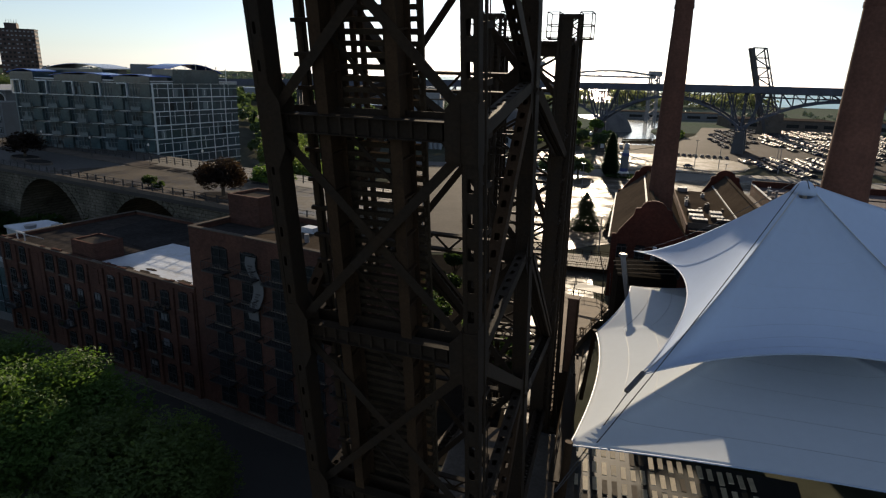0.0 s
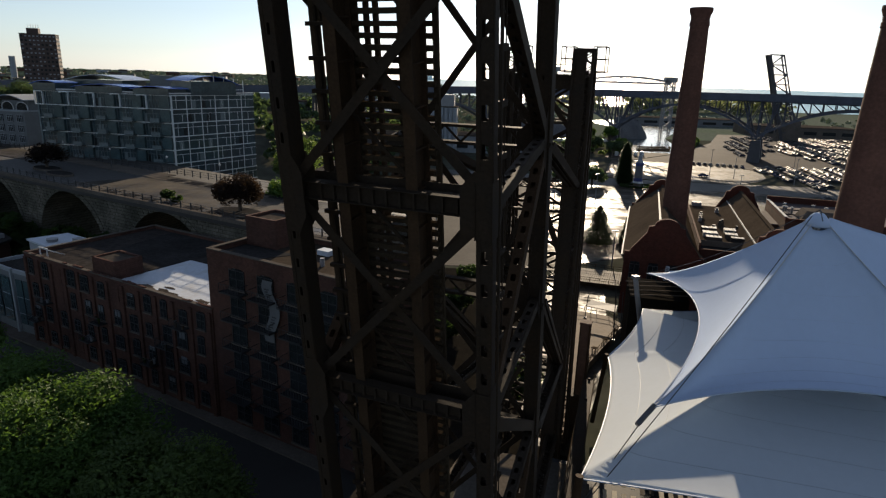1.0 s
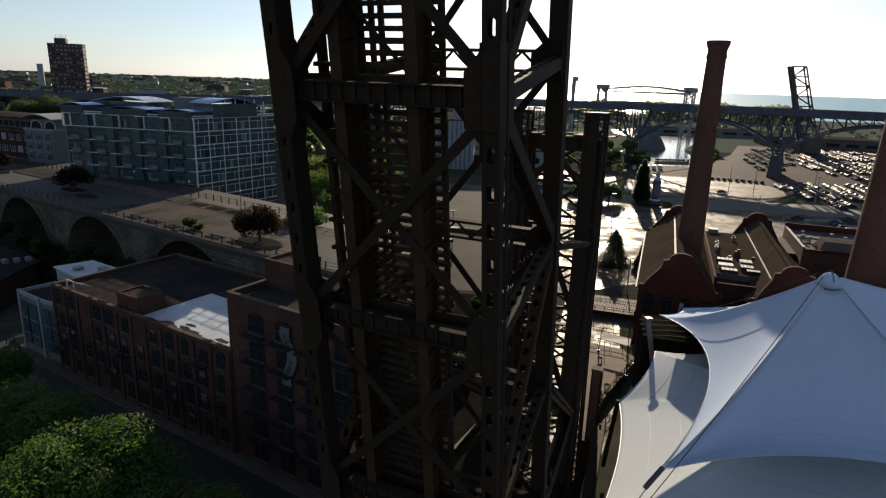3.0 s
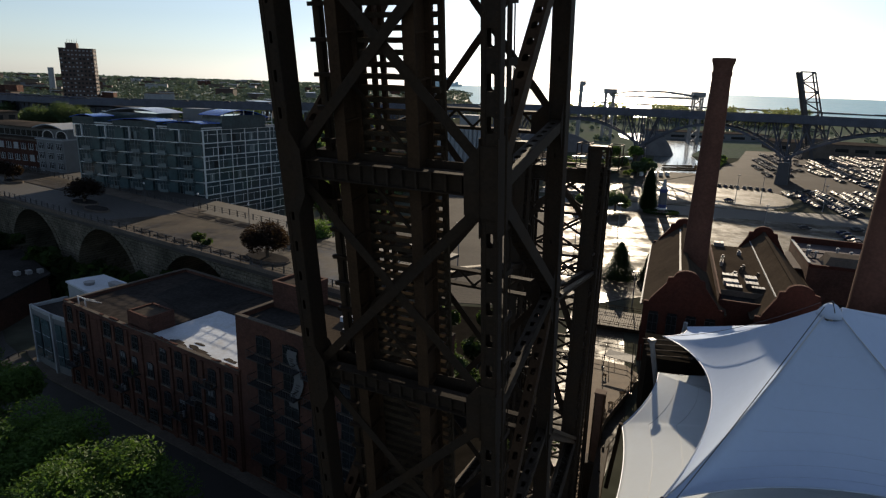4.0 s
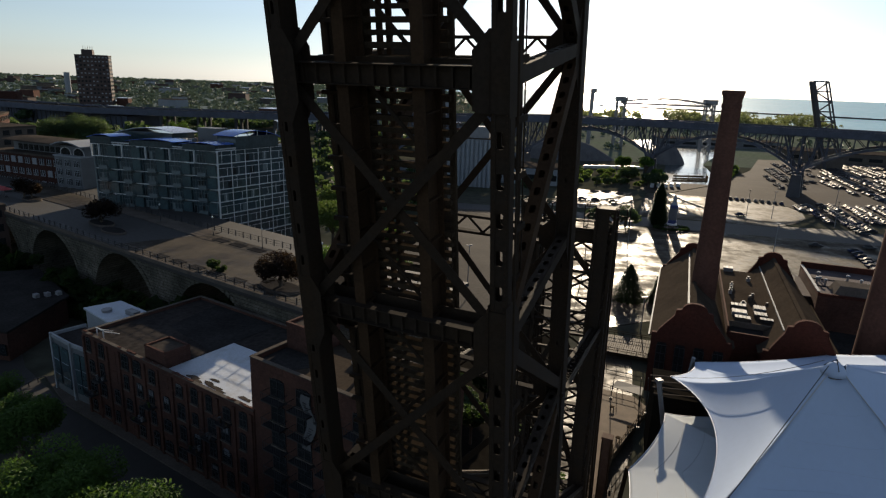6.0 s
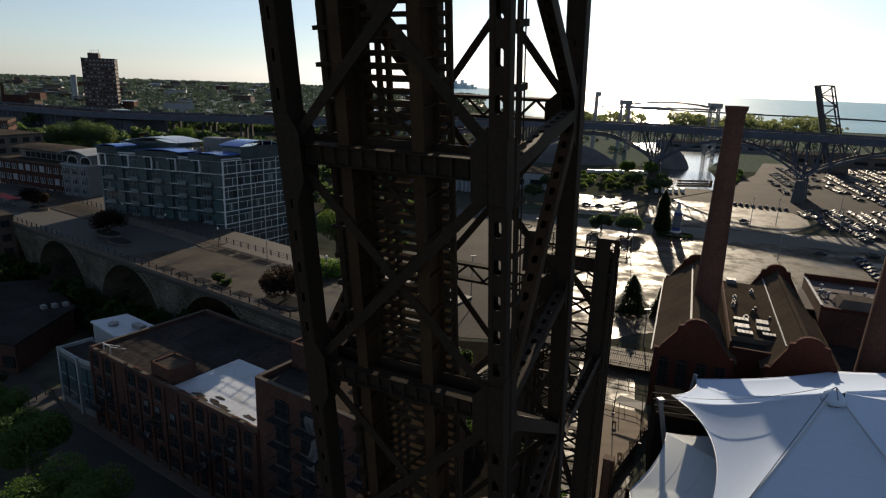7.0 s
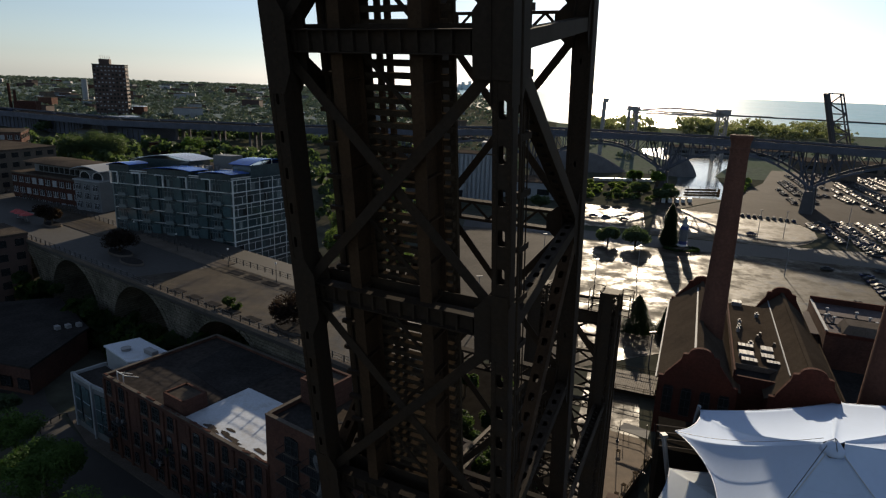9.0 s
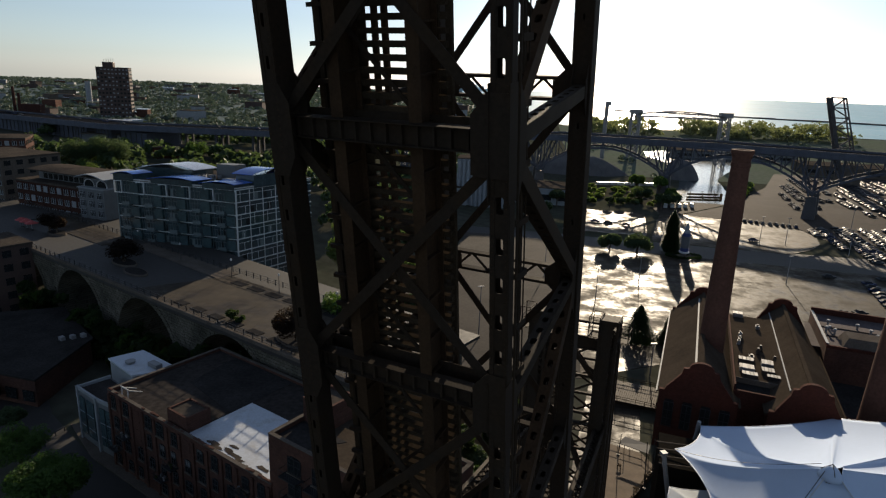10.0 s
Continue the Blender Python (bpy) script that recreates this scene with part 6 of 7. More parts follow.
# solid approach ramp with a few dark underpasses
for k in range(14):
    a = Vector((-640, 590, 0)).lerp(Vector((-420, 470, 0)), k / 6) if k < 6 else Vector((-420, 470, 0)).lerp(Vector((-222, 383, 0)), (k - 6) / 8)
    c = Vector((-640, 590, 0)).lerp(Vector((-420, 470, 0)), (k + 1) / 6) if k < 6 else Vector((-420, 470, 0)).lerp(Vector((-222, 383, 0)), (k - 5) / 8)
    d = (c - a).normalized()
    wide = 0.62 if k in (9, 11, 12) else 1.0
    part("approach_wall", Build().beam(a + UP * 12.6, a.lerp(c, wide) - d * 0.1 + UP * 12.6, 24, 25, UP), BLUE_STEEL, mbridge, "blue-grey panelled retaining wall")
    for j in range(5):
        e = a.lerp(c, wide * j / 5) + Vector((d.y, -d.x, 0)) * 12.1
        part("wall_rib", Build().beam(e, e + UP * 24.4, 0.7, 0.5, d), PIER, mbridge)

# ---- raised jack-knife span and lift bridge far down the river ----
jk = thing("jackknife_span", (150, 330, 0), "far raised black jack-knife railway bridge leaf", "bridge")
def far_truss(parent, p, q, side, wid, panels, mat):
    p, q, side = Vector(p), Vector(q), Vector(side)
    for e in (0, 1):
        for f in (0, 1):
            o = side * (e * wid) + Vector((0, f * 5.0, 0))
            part("chord", Build().beam(p + o, q + o * (0.85 if e else 1.0), 1.1 if e else 2.2, 1.1 if e else 2.2, UX), mat, parent)
    for i in range(panels + 1):
        t0, t1 = i / panels, min(1, (i + 1) / panels)
        s0, s1 = side * (wid * (1 - 0.15 * t0)), side * (wid * (1 - 0.15 * t1))
        part("post", Build().beam(p.lerp(q, t0), p.lerp(q, t0) + s0, 0.9, 0.9, UP), mat, parent)
        if i < panels:
            part("diagonal", Build().beam(p.lerp(q, t0) + (s0 if i % 2 else Vector((0, 0, 0))), p.lerp(q, t1) + (Vector((0, 0, 0)) if i % 2 else s1), 0.8, 0.8, UP), mat, parent)


far_truss(jk, (253.4, 486.3, 0), (232.5, 484, 64), (1, 0.1, 0), 13, 9, PIER)
part("counterweight", Build().box((258, 490, 8), (16, 8, 16), 0), CONCRETE, jk)
# GREY on this bridge and the signal tower puts distance haze into the colour
lb = thing("lift_bridge", (160, 590, 0), "hazy far railway lift bridge with two towers", "bridge")
for x in (119, 200):
    for dx in (-4, 4):
        for dy in (-3, 3):
            part("tower_leg", Build().beam((x + dx, 600 + dy, 0), (x + dx * 0.9, 600 + dy, 46), 1.5, 1.5, UX), GREY, lb)
    part("tower_head", Build().box((x, 600, 44.6), (11, 8, 4.6), 0), GREY, lb)
    for z in range(0, 42, 7):
        part("tower_brace", Build().beam((x - 4, 597, z), (x + 4, 597, z + 7), 0.8, 0.8, UP), GREY, lb)
        part("tower_brace", Build().beam((x + 4, 597, z), (x - 4, 597, z + 7), 0.8, 0.8, UP), GREY, lb)
for dy in (-3.5, 3.5):
    part("lower_chord", Build().beam((119, 600 + dy, 40.8), (200, 600 + dy, 40.8), 1.0, 1.6, UP), GREY, lb)
    for i in range(14):
        t0, t1 = i / 14, (i + 1) / 14
        z0, z1 = 42.0 + 4.2 * math.sin(math.pi * t0) ** 0.8, 42.0 + 4.2 * math.sin(math.pi * t1) ** 0.8
        part("top_chord", Build().beam((119 + 81 * t0, 600 + dy, z0), (119 + 81 * t1, 600 + dy, z1), 1.0, 1.5, UP), GREY, lb)
        part("hanger", Build().beam((119 + 81 * t1, 600 + dy, 40.8), (119 + 81 * t1, 600 + dy, z1), 0.5, 0.5, UX), GREY, lb)
        part("web", Build().beam((119 + 81 * t0, 600 + dy, 40.8 if i % 2 else z0), (119 + 81 * t1, 600 + dy, z1 if i % 2 else 40.8), 0.45, 0.45, UP), GREY, lb)
ct = thing("control_tower", (95, 600, 0), "small dark far signal tower on the skyline", "tower")
part("shaft", Build().beam((92, 600, 0), (92, 600, 50), 3.2, 3.2, UX), GREY, ct)
part("head", Build().box((93, 600, 51), (5, 4, 4), 0), GREY, ct)

# low shore across the lake
hl = Build()
for k, h in enumerate((44, 62, 78, 60, 84, 66, 50, 58, 40)):
    hl.box((-352 + k * 24, 4400 + (k % 3) * 20, h / 2), (22, 60, h), 0)
# near-white blue holds the distance haze across the headland
solid("far_headland", hl, material("hazy_blue_headland", (0.75, 0.85, 0.87), 0.9), (-300, 4300, 0), "hazy blue city headland across the lake", "headland", "structure")

# ---- distant city ----
def tower_block(x, y, z0, w, d, h, floors, bays, rz, wall, label, side_bays=4, name="apartment_tower"):
    o = thing(name, (x, y, z0), label, "building")
    m = pose(x, y, z0, 0, 0, rz)
    def q(a, b, c):
        return m @ Vector((a, b, c))
    part("wall", Build().prism([(q(-w / 2, -d / 2, 0).x, q(-w / 2, -d / 2, 0).y), (q(w / 2, -d / 2, 0).x, q(w / 2, -d / 2, 0).y), (q(w / 2, d / 2, 0).x, q(w / 2, d / 2, 0).y), (q(-w / 2, d / 2, 0).x, q(-w / 2, d / 2, 0).y)], z0, z0 + h), wall, o)
    part("roof", Build().box(q(0, 0, h + 0.3), (w + 0.4, d + 0.4, 0.6), rz), ROOF_GREY, o)
    ww, wh_ = w / bays * 0.55, h / floors * 0.5
    fw_ = Build().box((0, 0, 0), (ww, 0.3, wh_)).data("window", (0, 0, 0), (GLASS,))
    sw_ = Build().box((0, 0, 0), (0.3, d / side_bays * 0.5, wh_)).data("window", (0, 0, 0), (GLASS,))
    pl2 = Build().box((0, 0, 0), (ww * 0.9, 0.3, wh_ * (0.62 if name == "apartment_tower" else 1.0))).data("window", (0, 0, 0), (PALEWALL,))
    rg2 = random.Random(int(x * 7 + y))
    fr_ = Build()
    for s_ in (-1, 0, 1):
        fr_.box((s_ * ww * 0.5, -0.12, 0), (0.16 if s_ else 0.34, 0.2, wh_))
    fr_.box((0, -0.12, -wh_ * 0.5 - 0.1), (ww + 0.3, 0.26, 0.2))
    fr_ = fr_.data("window_frame", (0, 0, 0), (PALEWALL,))
    for f in range(floors):
        zc = h * (f + 0.55) / floors
        for k in range(bays):
            ob = new("window", pl2 if rg2.random() < (0.6 if name == "apartment_tower" else 0.06) else fw_)
            ob.parent = o
            ob.matrix_basis = Matrix.Translation(-Vector((x, y, z0))) @ Matrix.Translation(q(-w / 2 + w * (k + 0.5) / bays, -d / 2 - 0.05, zc)) @ pose(0, 0, 0, 0, 0, rz)
            if name != "apartment_tower":
                fo = new("window_frame", fr_)
                fo.parent, fo.matrix_basis = o, ob.matrix_basis
        for k in range(side_bays):
            for sgn in (1,):
                ob = new("window", sw_)
                ob.parent = o
                ob.matrix_basis = Matrix.Translation(-Vector((x, y, z0))) @ Matrix.Translation(q(sgn * (w / 2 + 0.05), -d / 2 + d * (k + 0.5) / side_bays, zc)) @ pose(0, 0, 0, 0, 0, rz)
    return o, q


ROWBRICK = masonry("red_brown_row_brick", (0.08, 0.041, 0.033), (0.056, 0.031, 0.026), (0.55, 0.5, 0.45), 0.42, 0.14, -18)
DARKBRICK = material("dark_tower_brick", (0.066, 0.044, 0.038), 0.9, 0, 0.25, 0.1)
hi, q = tower_block(-370.3, 562.8, 12, 27.6, 13, 53, 15, 9, 21, DARKBRICK, "dark slab high-rise apartment tower on the skyline")
part("penthouse", Build().box(q(-4, 0, 55.6), (9, 8, 5), 21), DARKBRICK, hi)
for k in range(5):
    part("antenna", Build().tube(q(-7.6 + k * 1.9, 0, 58), q(-7.6 + k * 1.9, 0, 61.5), 0.25, 0.1, 6), DARK, hi)
sl = thing("silo", (-523, 740, 14), "small pale round tower on the far skyline", "silo")
part("shaft", Build().tube((-523, 740, 13), (-523, 740, 48.4), 3.4, 3.4, 16), PALEWALL, sl)
# mid-rise flats beyond the viaduct
fl, q = tower_block(-150, 196, 14, 34, 14, 10.9, 3, 10, -18, ROWBRICK, "brick apartment row with a pale gabled end", 4, "apartment_row")
part("pavilion", Build().box(q(23.2, -1, 6.1), (11.6, 16, 12.2), -18), TRIM, fl, "pale grey corner pavilion")
part("cornice", Build().box(q(23.2, -1, 12.3), (12.2, 16.6, 0.4), -18), PALEWALL, fl)
part("attic", Build().box(q(23.2, -0.4, 13.8), (10.6, 13, 2.8), -18), TRIM, fl)
for f in range(4):
    for k in range(3):
        c = 19.3 + k * 3.9
        part("pavilion_window", Build().box(q(c, -9.1, 1.5 + f * 2.9), (2.0, 0.3, 1.9), -18), GLASS, fl)
        fr = Build()
        for z in (-1.0, 0.4, 1.0):
            fr.beam(q(c - 1.1, -9.25, 1.5 + f * 2.9 + z), q(c + 1.1, -9.25, 1.5 + f * 2.9 + z), 0.12, 0.12, UP)
        for s_ in (-1.05, -0.35, 0.35, 1.05):
            fr.beam(q(c + s_, -9.25, 0.5 + f * 2.9), q(c + s_, -9.25, 2.5 + f * 2.9), 0.12, 0.12, UX)
        part("pavilion_window_frame", fr, PALEWALL, fl)
for c in (20.3, 26.1):
    arc = [q(c + 2.3 * math.cos(math.pi * i / 10), -7.05, 13.1 + 1.7 * math.sin(math.pi * i / 10)) for i in range(11)]
    part("arched_window", Build().plate(arc + [q(c - 2.3, -7.05, 12.5), q(c + 2.3, -7.05, 12.5)], Vector(q(0, -1, 0)) - Vector(q(0, 0, 0)), 0.12), GLASS, fl)
    part("arch_frame", Build().sweep([q(c + 2.3, -7.2, 12.5)] + [Vector(p) + Vector(q(0, -0.15, 0)) - Vector(q(0, 0, 0)) for p in arc] + [q(c - 2.3, -7.2, 12.5)], 0.22, 0.22), WHITE, fl)
pv = Build()
for i in range(13):
    t = i / 12
    for e in (-9.5, 6):
        pv.v += [tuple(q(16.6 + 13.2 * t, e, 15.3 + 1.3 * math.sin(math.pi * t))), tuple(q(16.6 + 13.2 * t, e, 15.6 + 1.3 * math.sin(math.pi * t)))]
for i in range(12):
    k = 4 * i
    pv.f += [(k + 1, k + 3, k + 7, k + 5), (k, k + 4, k + 6, k + 2), (k, k + 1, k + 5, k + 4), (k + 2, k + 6, k + 7, k + 3)]
pv.f += [(0, 2, 3, 1), (48, 49, 51, 50)]
part("pavilion_roof", pv, PALEWALL, fl, "pale curved metal roof")
part("penthouse", Build().box(q(2, 2, 12.6), (28, 8, 3.4), -18), TRIM, fl)
for k in range(9):
    part("penthouse_window", Build().box(q(-8.4 + k * 2.6, -2.1, 12.7), (1.7, 0.3, 1.8), -18), GLASS, fl)
vr = Build()
for i in range(13):
    t = i / 12
    zz = 14.6 + 0.9 * math.sin(math.pi * (0.1 + 0.8 * t))
    for e in (-12, 16.4):
        vr.v += [tuple(q(e, -6 + 15 * t, zz)), tuple(q(e, -6 + 15 * t, zz + 0.35))]
for i in range(12):
    k = 4 * i
    vr.f += [(k + 1, k + 3, k + 7, k + 5), (k, k + 4, k + 6, k + 2), (k, k + 1, k + 5, k + 4), (k + 2, k + 6, k + 7, k + 3)]
vr.f += [(0, 2, 3, 1), (48, 49, 51, 50)]
part("vault_roof", vr, ROOF_GREY, fl)
tower_block(-188, 214, 14, 30, 22, 17, 5, 8, -18, CONCRETE, "pale stone apartment building", 5, "apartment_row")
tower_block(-226, 256, 14, 22, 20, 18, 5, 8, 30, BRICK_OLD, "brown brick apartment building on the hill", 5, "apartment_row")
tower_block(-131.5, 141.6, 0, 15, 12, 18.2, 5, 4, -30, DARKBRICK, "dark brick loft building beside the viaduct", 3, "loft_building")
rg = random.Random(21)
for k in range(190):
    a, d = radians(rg.uniform(-52, -3)), rg.uniform(430, 1900)
    x, y = d * math.sin(a), d * math.cos(a)
    if (y < 300 and x > -150) or 330 < y < 420:
        continue
    z = rise(x, y)
    w, dd, h = rg.uniform(9, 24), rg.uniform(9, 18), rg.uniform(5, 11)
    m = rg.choice((PALEWALL, BRICK_OLD, CONCRETE, DARKBRICK, TRIM))
    o = thing("far_building", (x, y, z), "small flat-roofed far building among trees", "building", "far buildings")
    rz = rg.uniform(-30, 30)
    part("wall", Build().box((x, y, z + h / 2), (w, dd, h), rz), m, o)
    part("roof", Build().box((x, y, z + h + 0.2), (w + 0.5, dd + 0.5, 0.4), rz), rg.choice((ROOF_GREY, ROOF_DARK, ROOF_GREY, ROOF_SILVER)), o)
slab("road_hill", [(-222, 272), (-209, 272), (-256, 336), (-338, 462), (-352, 458), (-268, 334)], 16.15, ASPHALT, "grey hill street lined with parked cars", "road")
rs = thing("brick_depot", (-188, 335, 16), "low red brick depot behind the glass apartments", "building")
part("wall", Build().box((-188, 338, 18.5), (26, 14, 7), 30), BRICK_RED, rs)
part("roof", Build().box((-188, 338, 22.2), (26.6, 14.6, 0.4), 30), ROOF_DARK, rs)
for k in range(5):
    c = pose(-188, 338, 0, 0, 0, 30) @ Vector((-10.4 + k * 5.2, -7.1, 18.6))
    part("window", Build().box(c, (2.2, 0.3, 2.4), 30), GLASS, rs)
ph_ = thing("market_hall", (-268, 394, 16), "low hall with a wide pale flat roof by the ramp", "building")
part("wall", Build().box((-268, 396, 18.6), (30, 14, 5.4), 12), TRIM, ph_)
part("roof", Build().box((-268, 396, 21.5), (33, 16, 0.5), 12), CONCRETE, ph_)
bw_ = thing("brick_works", (-398, 484, 16), "old brown brick works with twin chimneys", "building")
part("hall", Build().box((-396, 486, 22), (16, 12, 22), 20), ROWBRICK, bw_)
for dx, h in ((-8, 47), (-3.5, 42)):
    part("smokestack", Build().tube((-398 + dx, 480, 14), (-398 + dx, 480, h), 1.3, 1.0, 12), ROWBRICK, bw_)
# sheds on the far bank under the bridge
for x, y, w, d, h, rz, m in ((10, 355, 60, 26, 9, -6, PALEWALL), (-35, 330, 30, 22, 10, 5, PALEWALL), (-60, 300, 40, 18, 8, 10, CONCRETE), (300, 560, 90, 40, 8, -10, CONCRETE), (420, 520, 120, 40, 9, -20, TRIM), (230, 660, 120, 30, 7, 0, TRIM)):
    o = thing("dock_shed", (x, y, 0), "long low dockside shed under the road bridge", "shed", "dock sheds")
    part("wall", Build().box((x, y, h / 2), (w, d, h), rz), m, o)
    part("roof", Build().box((x, y, h + 0.25), (w + 1, d + 1, 0.5), rz), ROOF_GREY, o)
    for k in range(6):
        c = pose(x, y, 0, 0, 0, rz) @ Vector((-w / 2 + w * (k + 0.5) / 6, -d / 2 - 0.1, h * 0.45))
        part("window", Build().box(c, (w / 9, 0.3, h * 0.35), rz), GLASS, o)

gs = thing("grain_store", (-12, 330, 0), "tall ribbed grey grain store beside the river bridge", "grain store")
part("body", Build().box((-12, 331, 12.5), (25, 15, 25), -4), PALEWALL, gs)
part("roof", Build().box((-12, 331, 25.2), (25.8, 15.8, 0.5), -4), ROOF_GREY, gs)
for k in range(11):
    part("rib", Build().tube((-23.6 + k * 2.3, 324.0 - k * 0.16, 0), (-23.6 + k * 2.3, 324.0 - k * 0.16, 24.6), 1.0, 1.0, 10), PALEWALL, gs)
part("head_house", Build().box((-6, 331, 28.2), (10, 9, 6), -4), GREY, gs)

# ---- monument, lamps and small things on the lots ----
mon = thing("monument", (73, 243, 0), "white and navy banded pillar with a pale figure-like cap", "monument")
MX, MY = 73, 243
part("base", Build().lathe((MX, MY), [(2.4, 0.1), (2.4, 0.5), (1.3, 0.7), (1.3, 1.8)], 20), CONCRETE, mon)
part("collar", Build().lathe((MX, MY), [(1.9, 1.8), (1.9, 2.3), (1.7, 2.5)], 20), WHITE, mon)
part("lower_band", Build().lathe((MX, MY), [(1.6, 2.5), (1.6, 3.9)], 20), NAVY, mon)
part("shaft", Build().lathe((MX, MY), [(1.52, 3.9), (1.46, 8.6)], 20), CLOTH, mon, "pale blue painted shaft")
part("upper_band", Build().lathe((MX, MY), [(1.55, 8.6), (1.55, 9.6), (1.25, 9.9)], 20), NAVY, mon)
part("cap", Build().lathe((MX, MY), [(1.25, 9.9), (1.1, 10.5), (0.75, 10.9), (0.8, 12.3), (0.5, 12.9), (0.5, 13.4), (0.1, 13.8)], 16), PALEWALL, mon)
hb_ = thing("round_hedge", (MX, MY, 0), "low dark round hedge bed around the monument", "hedge")
hd = Build()
hrg = random.Random(55)
for k in range(26):
    a = k * math.tau / 26
    clump(hd, (MX + 6.2 * math.cos(a), MY + 3.6 * math.sin(a), 0.5), 0.8, hrg, 40, 0.8, (0.2, 0.35))
part("leaves", hd, LEAF_DARK, hb_)


def pole(x, y, h, z=0.0, arm=True):
    o = thing("light_pole", (x, y, z), "tall thin grey parking-lot light pole", "light pole", "light poles")
    part("shaft", Build().tube((x, y, z), (x, y, z + h), 0.16, 0.09, 8), GREY, o)
    if arm:
        part("lamp_head", Build().box((x, y, z + h + 0.1), (1.6, 0.4, 0.2), 20), GREY, o)


for x, y, h in ((-4, 146, 14), (30, 180, 11), (112, 270, 13), (125, 275, 12), (98, 268, 11), (48, 205, 10), (100, 214, 10), (145, 262, 11), (170, 310, 12), (205, 330, 12), (240, 300, 12), (16, 205, 12), (-12, 172, 12), (36, 132, 8), (190, 240, 10)):
    pole(x, y, h, 0.05)

# wooden riverside deck, steps, and planks beside the canopy
deck = thing("timber_deck", (27, 112, 0), "weathered timber terrace deck with railings", "deck")
for k in range(26):
    part("plank", Build().beam((22.5 + k * 0.42, 118 - k * 0.12, 1.1), (25.5 + k * 0.42, 127 - k * 0.12, 1.1), 0.36, 0.08, UP), PLANK, deck)
for j in range(4):
    part("joist", Build().beam((23, 118.6 + j * 2.6, 0.55), (34.5, 115.4 + j * 2.6, 0.55), 0.2, 0.9, UP), TIMBER, deck)
for j, (p, q) in enumerate((((22.4, 118), (33, 114.8)), ((25.4, 127.2), (36.2, 124)), ((22.4, 118), (25.4, 127.2)))):
    for z in (1.7, 2.15):
        part("rail", Build().beam((*p, z), (*q, z), 0.08, 0.08, UP), TIMBER, deck)
    for i in range(7):
        c = lerp(p, q, i / 6)
        part("rail_post", Build().box((c[0], c[1], 1.65), (0.1, 0.1, 1.1), 0), TIMBER, deck)
# bleacher benches under the canopy edge
seats = thing("bleacher", (18, 46, 0), "rows of pale bench seats under the canopy edge", "bleacher")
srg2 = random.Random(6)
for k in range(22):
    for r in range(6):
        a = Vector((11.2 + k * 0.78, 51.5 - k * 0.27, 0)) + Vector((-0.2, -0.95, 0)) * (r * 2.1 + srg2.uniform(0, 0.3))
        q = a + Vector((-0.2, -0.95, 0)) * srg2.uniform(1.2, 1.7)
        part("bench", Build().beam((a.x, a.y, 4.2 - r * 0.3), (q.x, q.y, 4.0 - r * 0.3), 0.42, 0.1, UP), SEAT if srg2.random() < 0.8 else PLANK, seats)
part("frame", Build().hexa([(9, 34, 0.5), (26, 28, 0.5), (32, 46, 0.5), (10.5, 53, 0.5), (9, 34, 1.6), (26, 28, 1.6), (32, 46, 3.6), (10.5, 53, 3.6)]), DARK, seats)
# slim catwalk with ladder rails beside the canopy
cw = thing("catwalk", (14, 52, 0), "narrow steel catwalk with brown railings beside the canopy", "catwalk")
part("walk", Build().beam((9.5, 40, 7.5), (16.0, 63, 7.0), 1.2, 0.15, UP), STEEL, cw)
for sgn in (-0.6, 0.6):
    for z in (0.5, 1.0):
        part("rail", Build().beam((9.5 + sgn, 40, 7.5 + z), (16 + sgn, 63, 7.0 + z), 0.07, 0.07, UP), TIMBER, cw)
    for i in range(12):
        c = lerp((9.5 + sgn, 40, 7.5), (16 + sgn, 63, 7.0), i / 11)
        part("rail_post", Build().box((c[0], c[1], c[2] + 0.5), (0.06, 0.06, 1.0), 0), TIMBER, cw)
for i in range(6):
    c = lerp((9.5, 40, 0), (16, 63, 0), i / 5)
    part("leg", Build().beam((c[0], c[1], 0), (c[0], c[1], 7.3), 0.25, 0.25, UX), STEEL, cw)
gt = thing("roof_louvre", (26, 80, 0), "dark louvred equipment roof behind the canopy", "louvre")
for k in range(4):
    part("slat", Build().beam((24.4 + k * 0.3, 78.9 + k * 1.9, 12.0), (31.7 + k * 0.4, 77.5 + k * 1.9, 12.5), 0.16, 0.1, UP), CONCRETE, gt)
part("body", Build().prism([(24.5, 79), (32, 77.5), (34, 86), (26.5, 88)], 0.2, 11.6), DARK_MATT, gt, "black weathered equipment housing")
EDGE = [(14.6, 66.0), (20.2, 80.0), (28.7, 94.4), (27.2, 98.2), (21.4, 100.6)]
ter = thing("terrace", (20, 84, 0), "sunlit tan boarded terrace with a dark railing along its edge", "terrace")
part("floor", Build().prism([(12.4, 60), (14, 62)] + EDGE + [(18.2, 98), (13, 70)], 0.1, 1.2), TERRACE, ter)
for p, q in zip(EDGE, EDGE[1:]):
    for z in (1.75, 2.25):
        part("rail", Build().beam((*p, z), (*q, z), 0.06, 0.06, UP), TIMBER, ter)
    n = max(2, int(math.dist(p, q) / 1.6))
    for i in range(n):
        c = lerp(p, q, i / n)
        part("rail_post", Build().box((c[0], c[1], 1.73), (0.08, 0.08, 1.06), 0), TIMBER, ter)
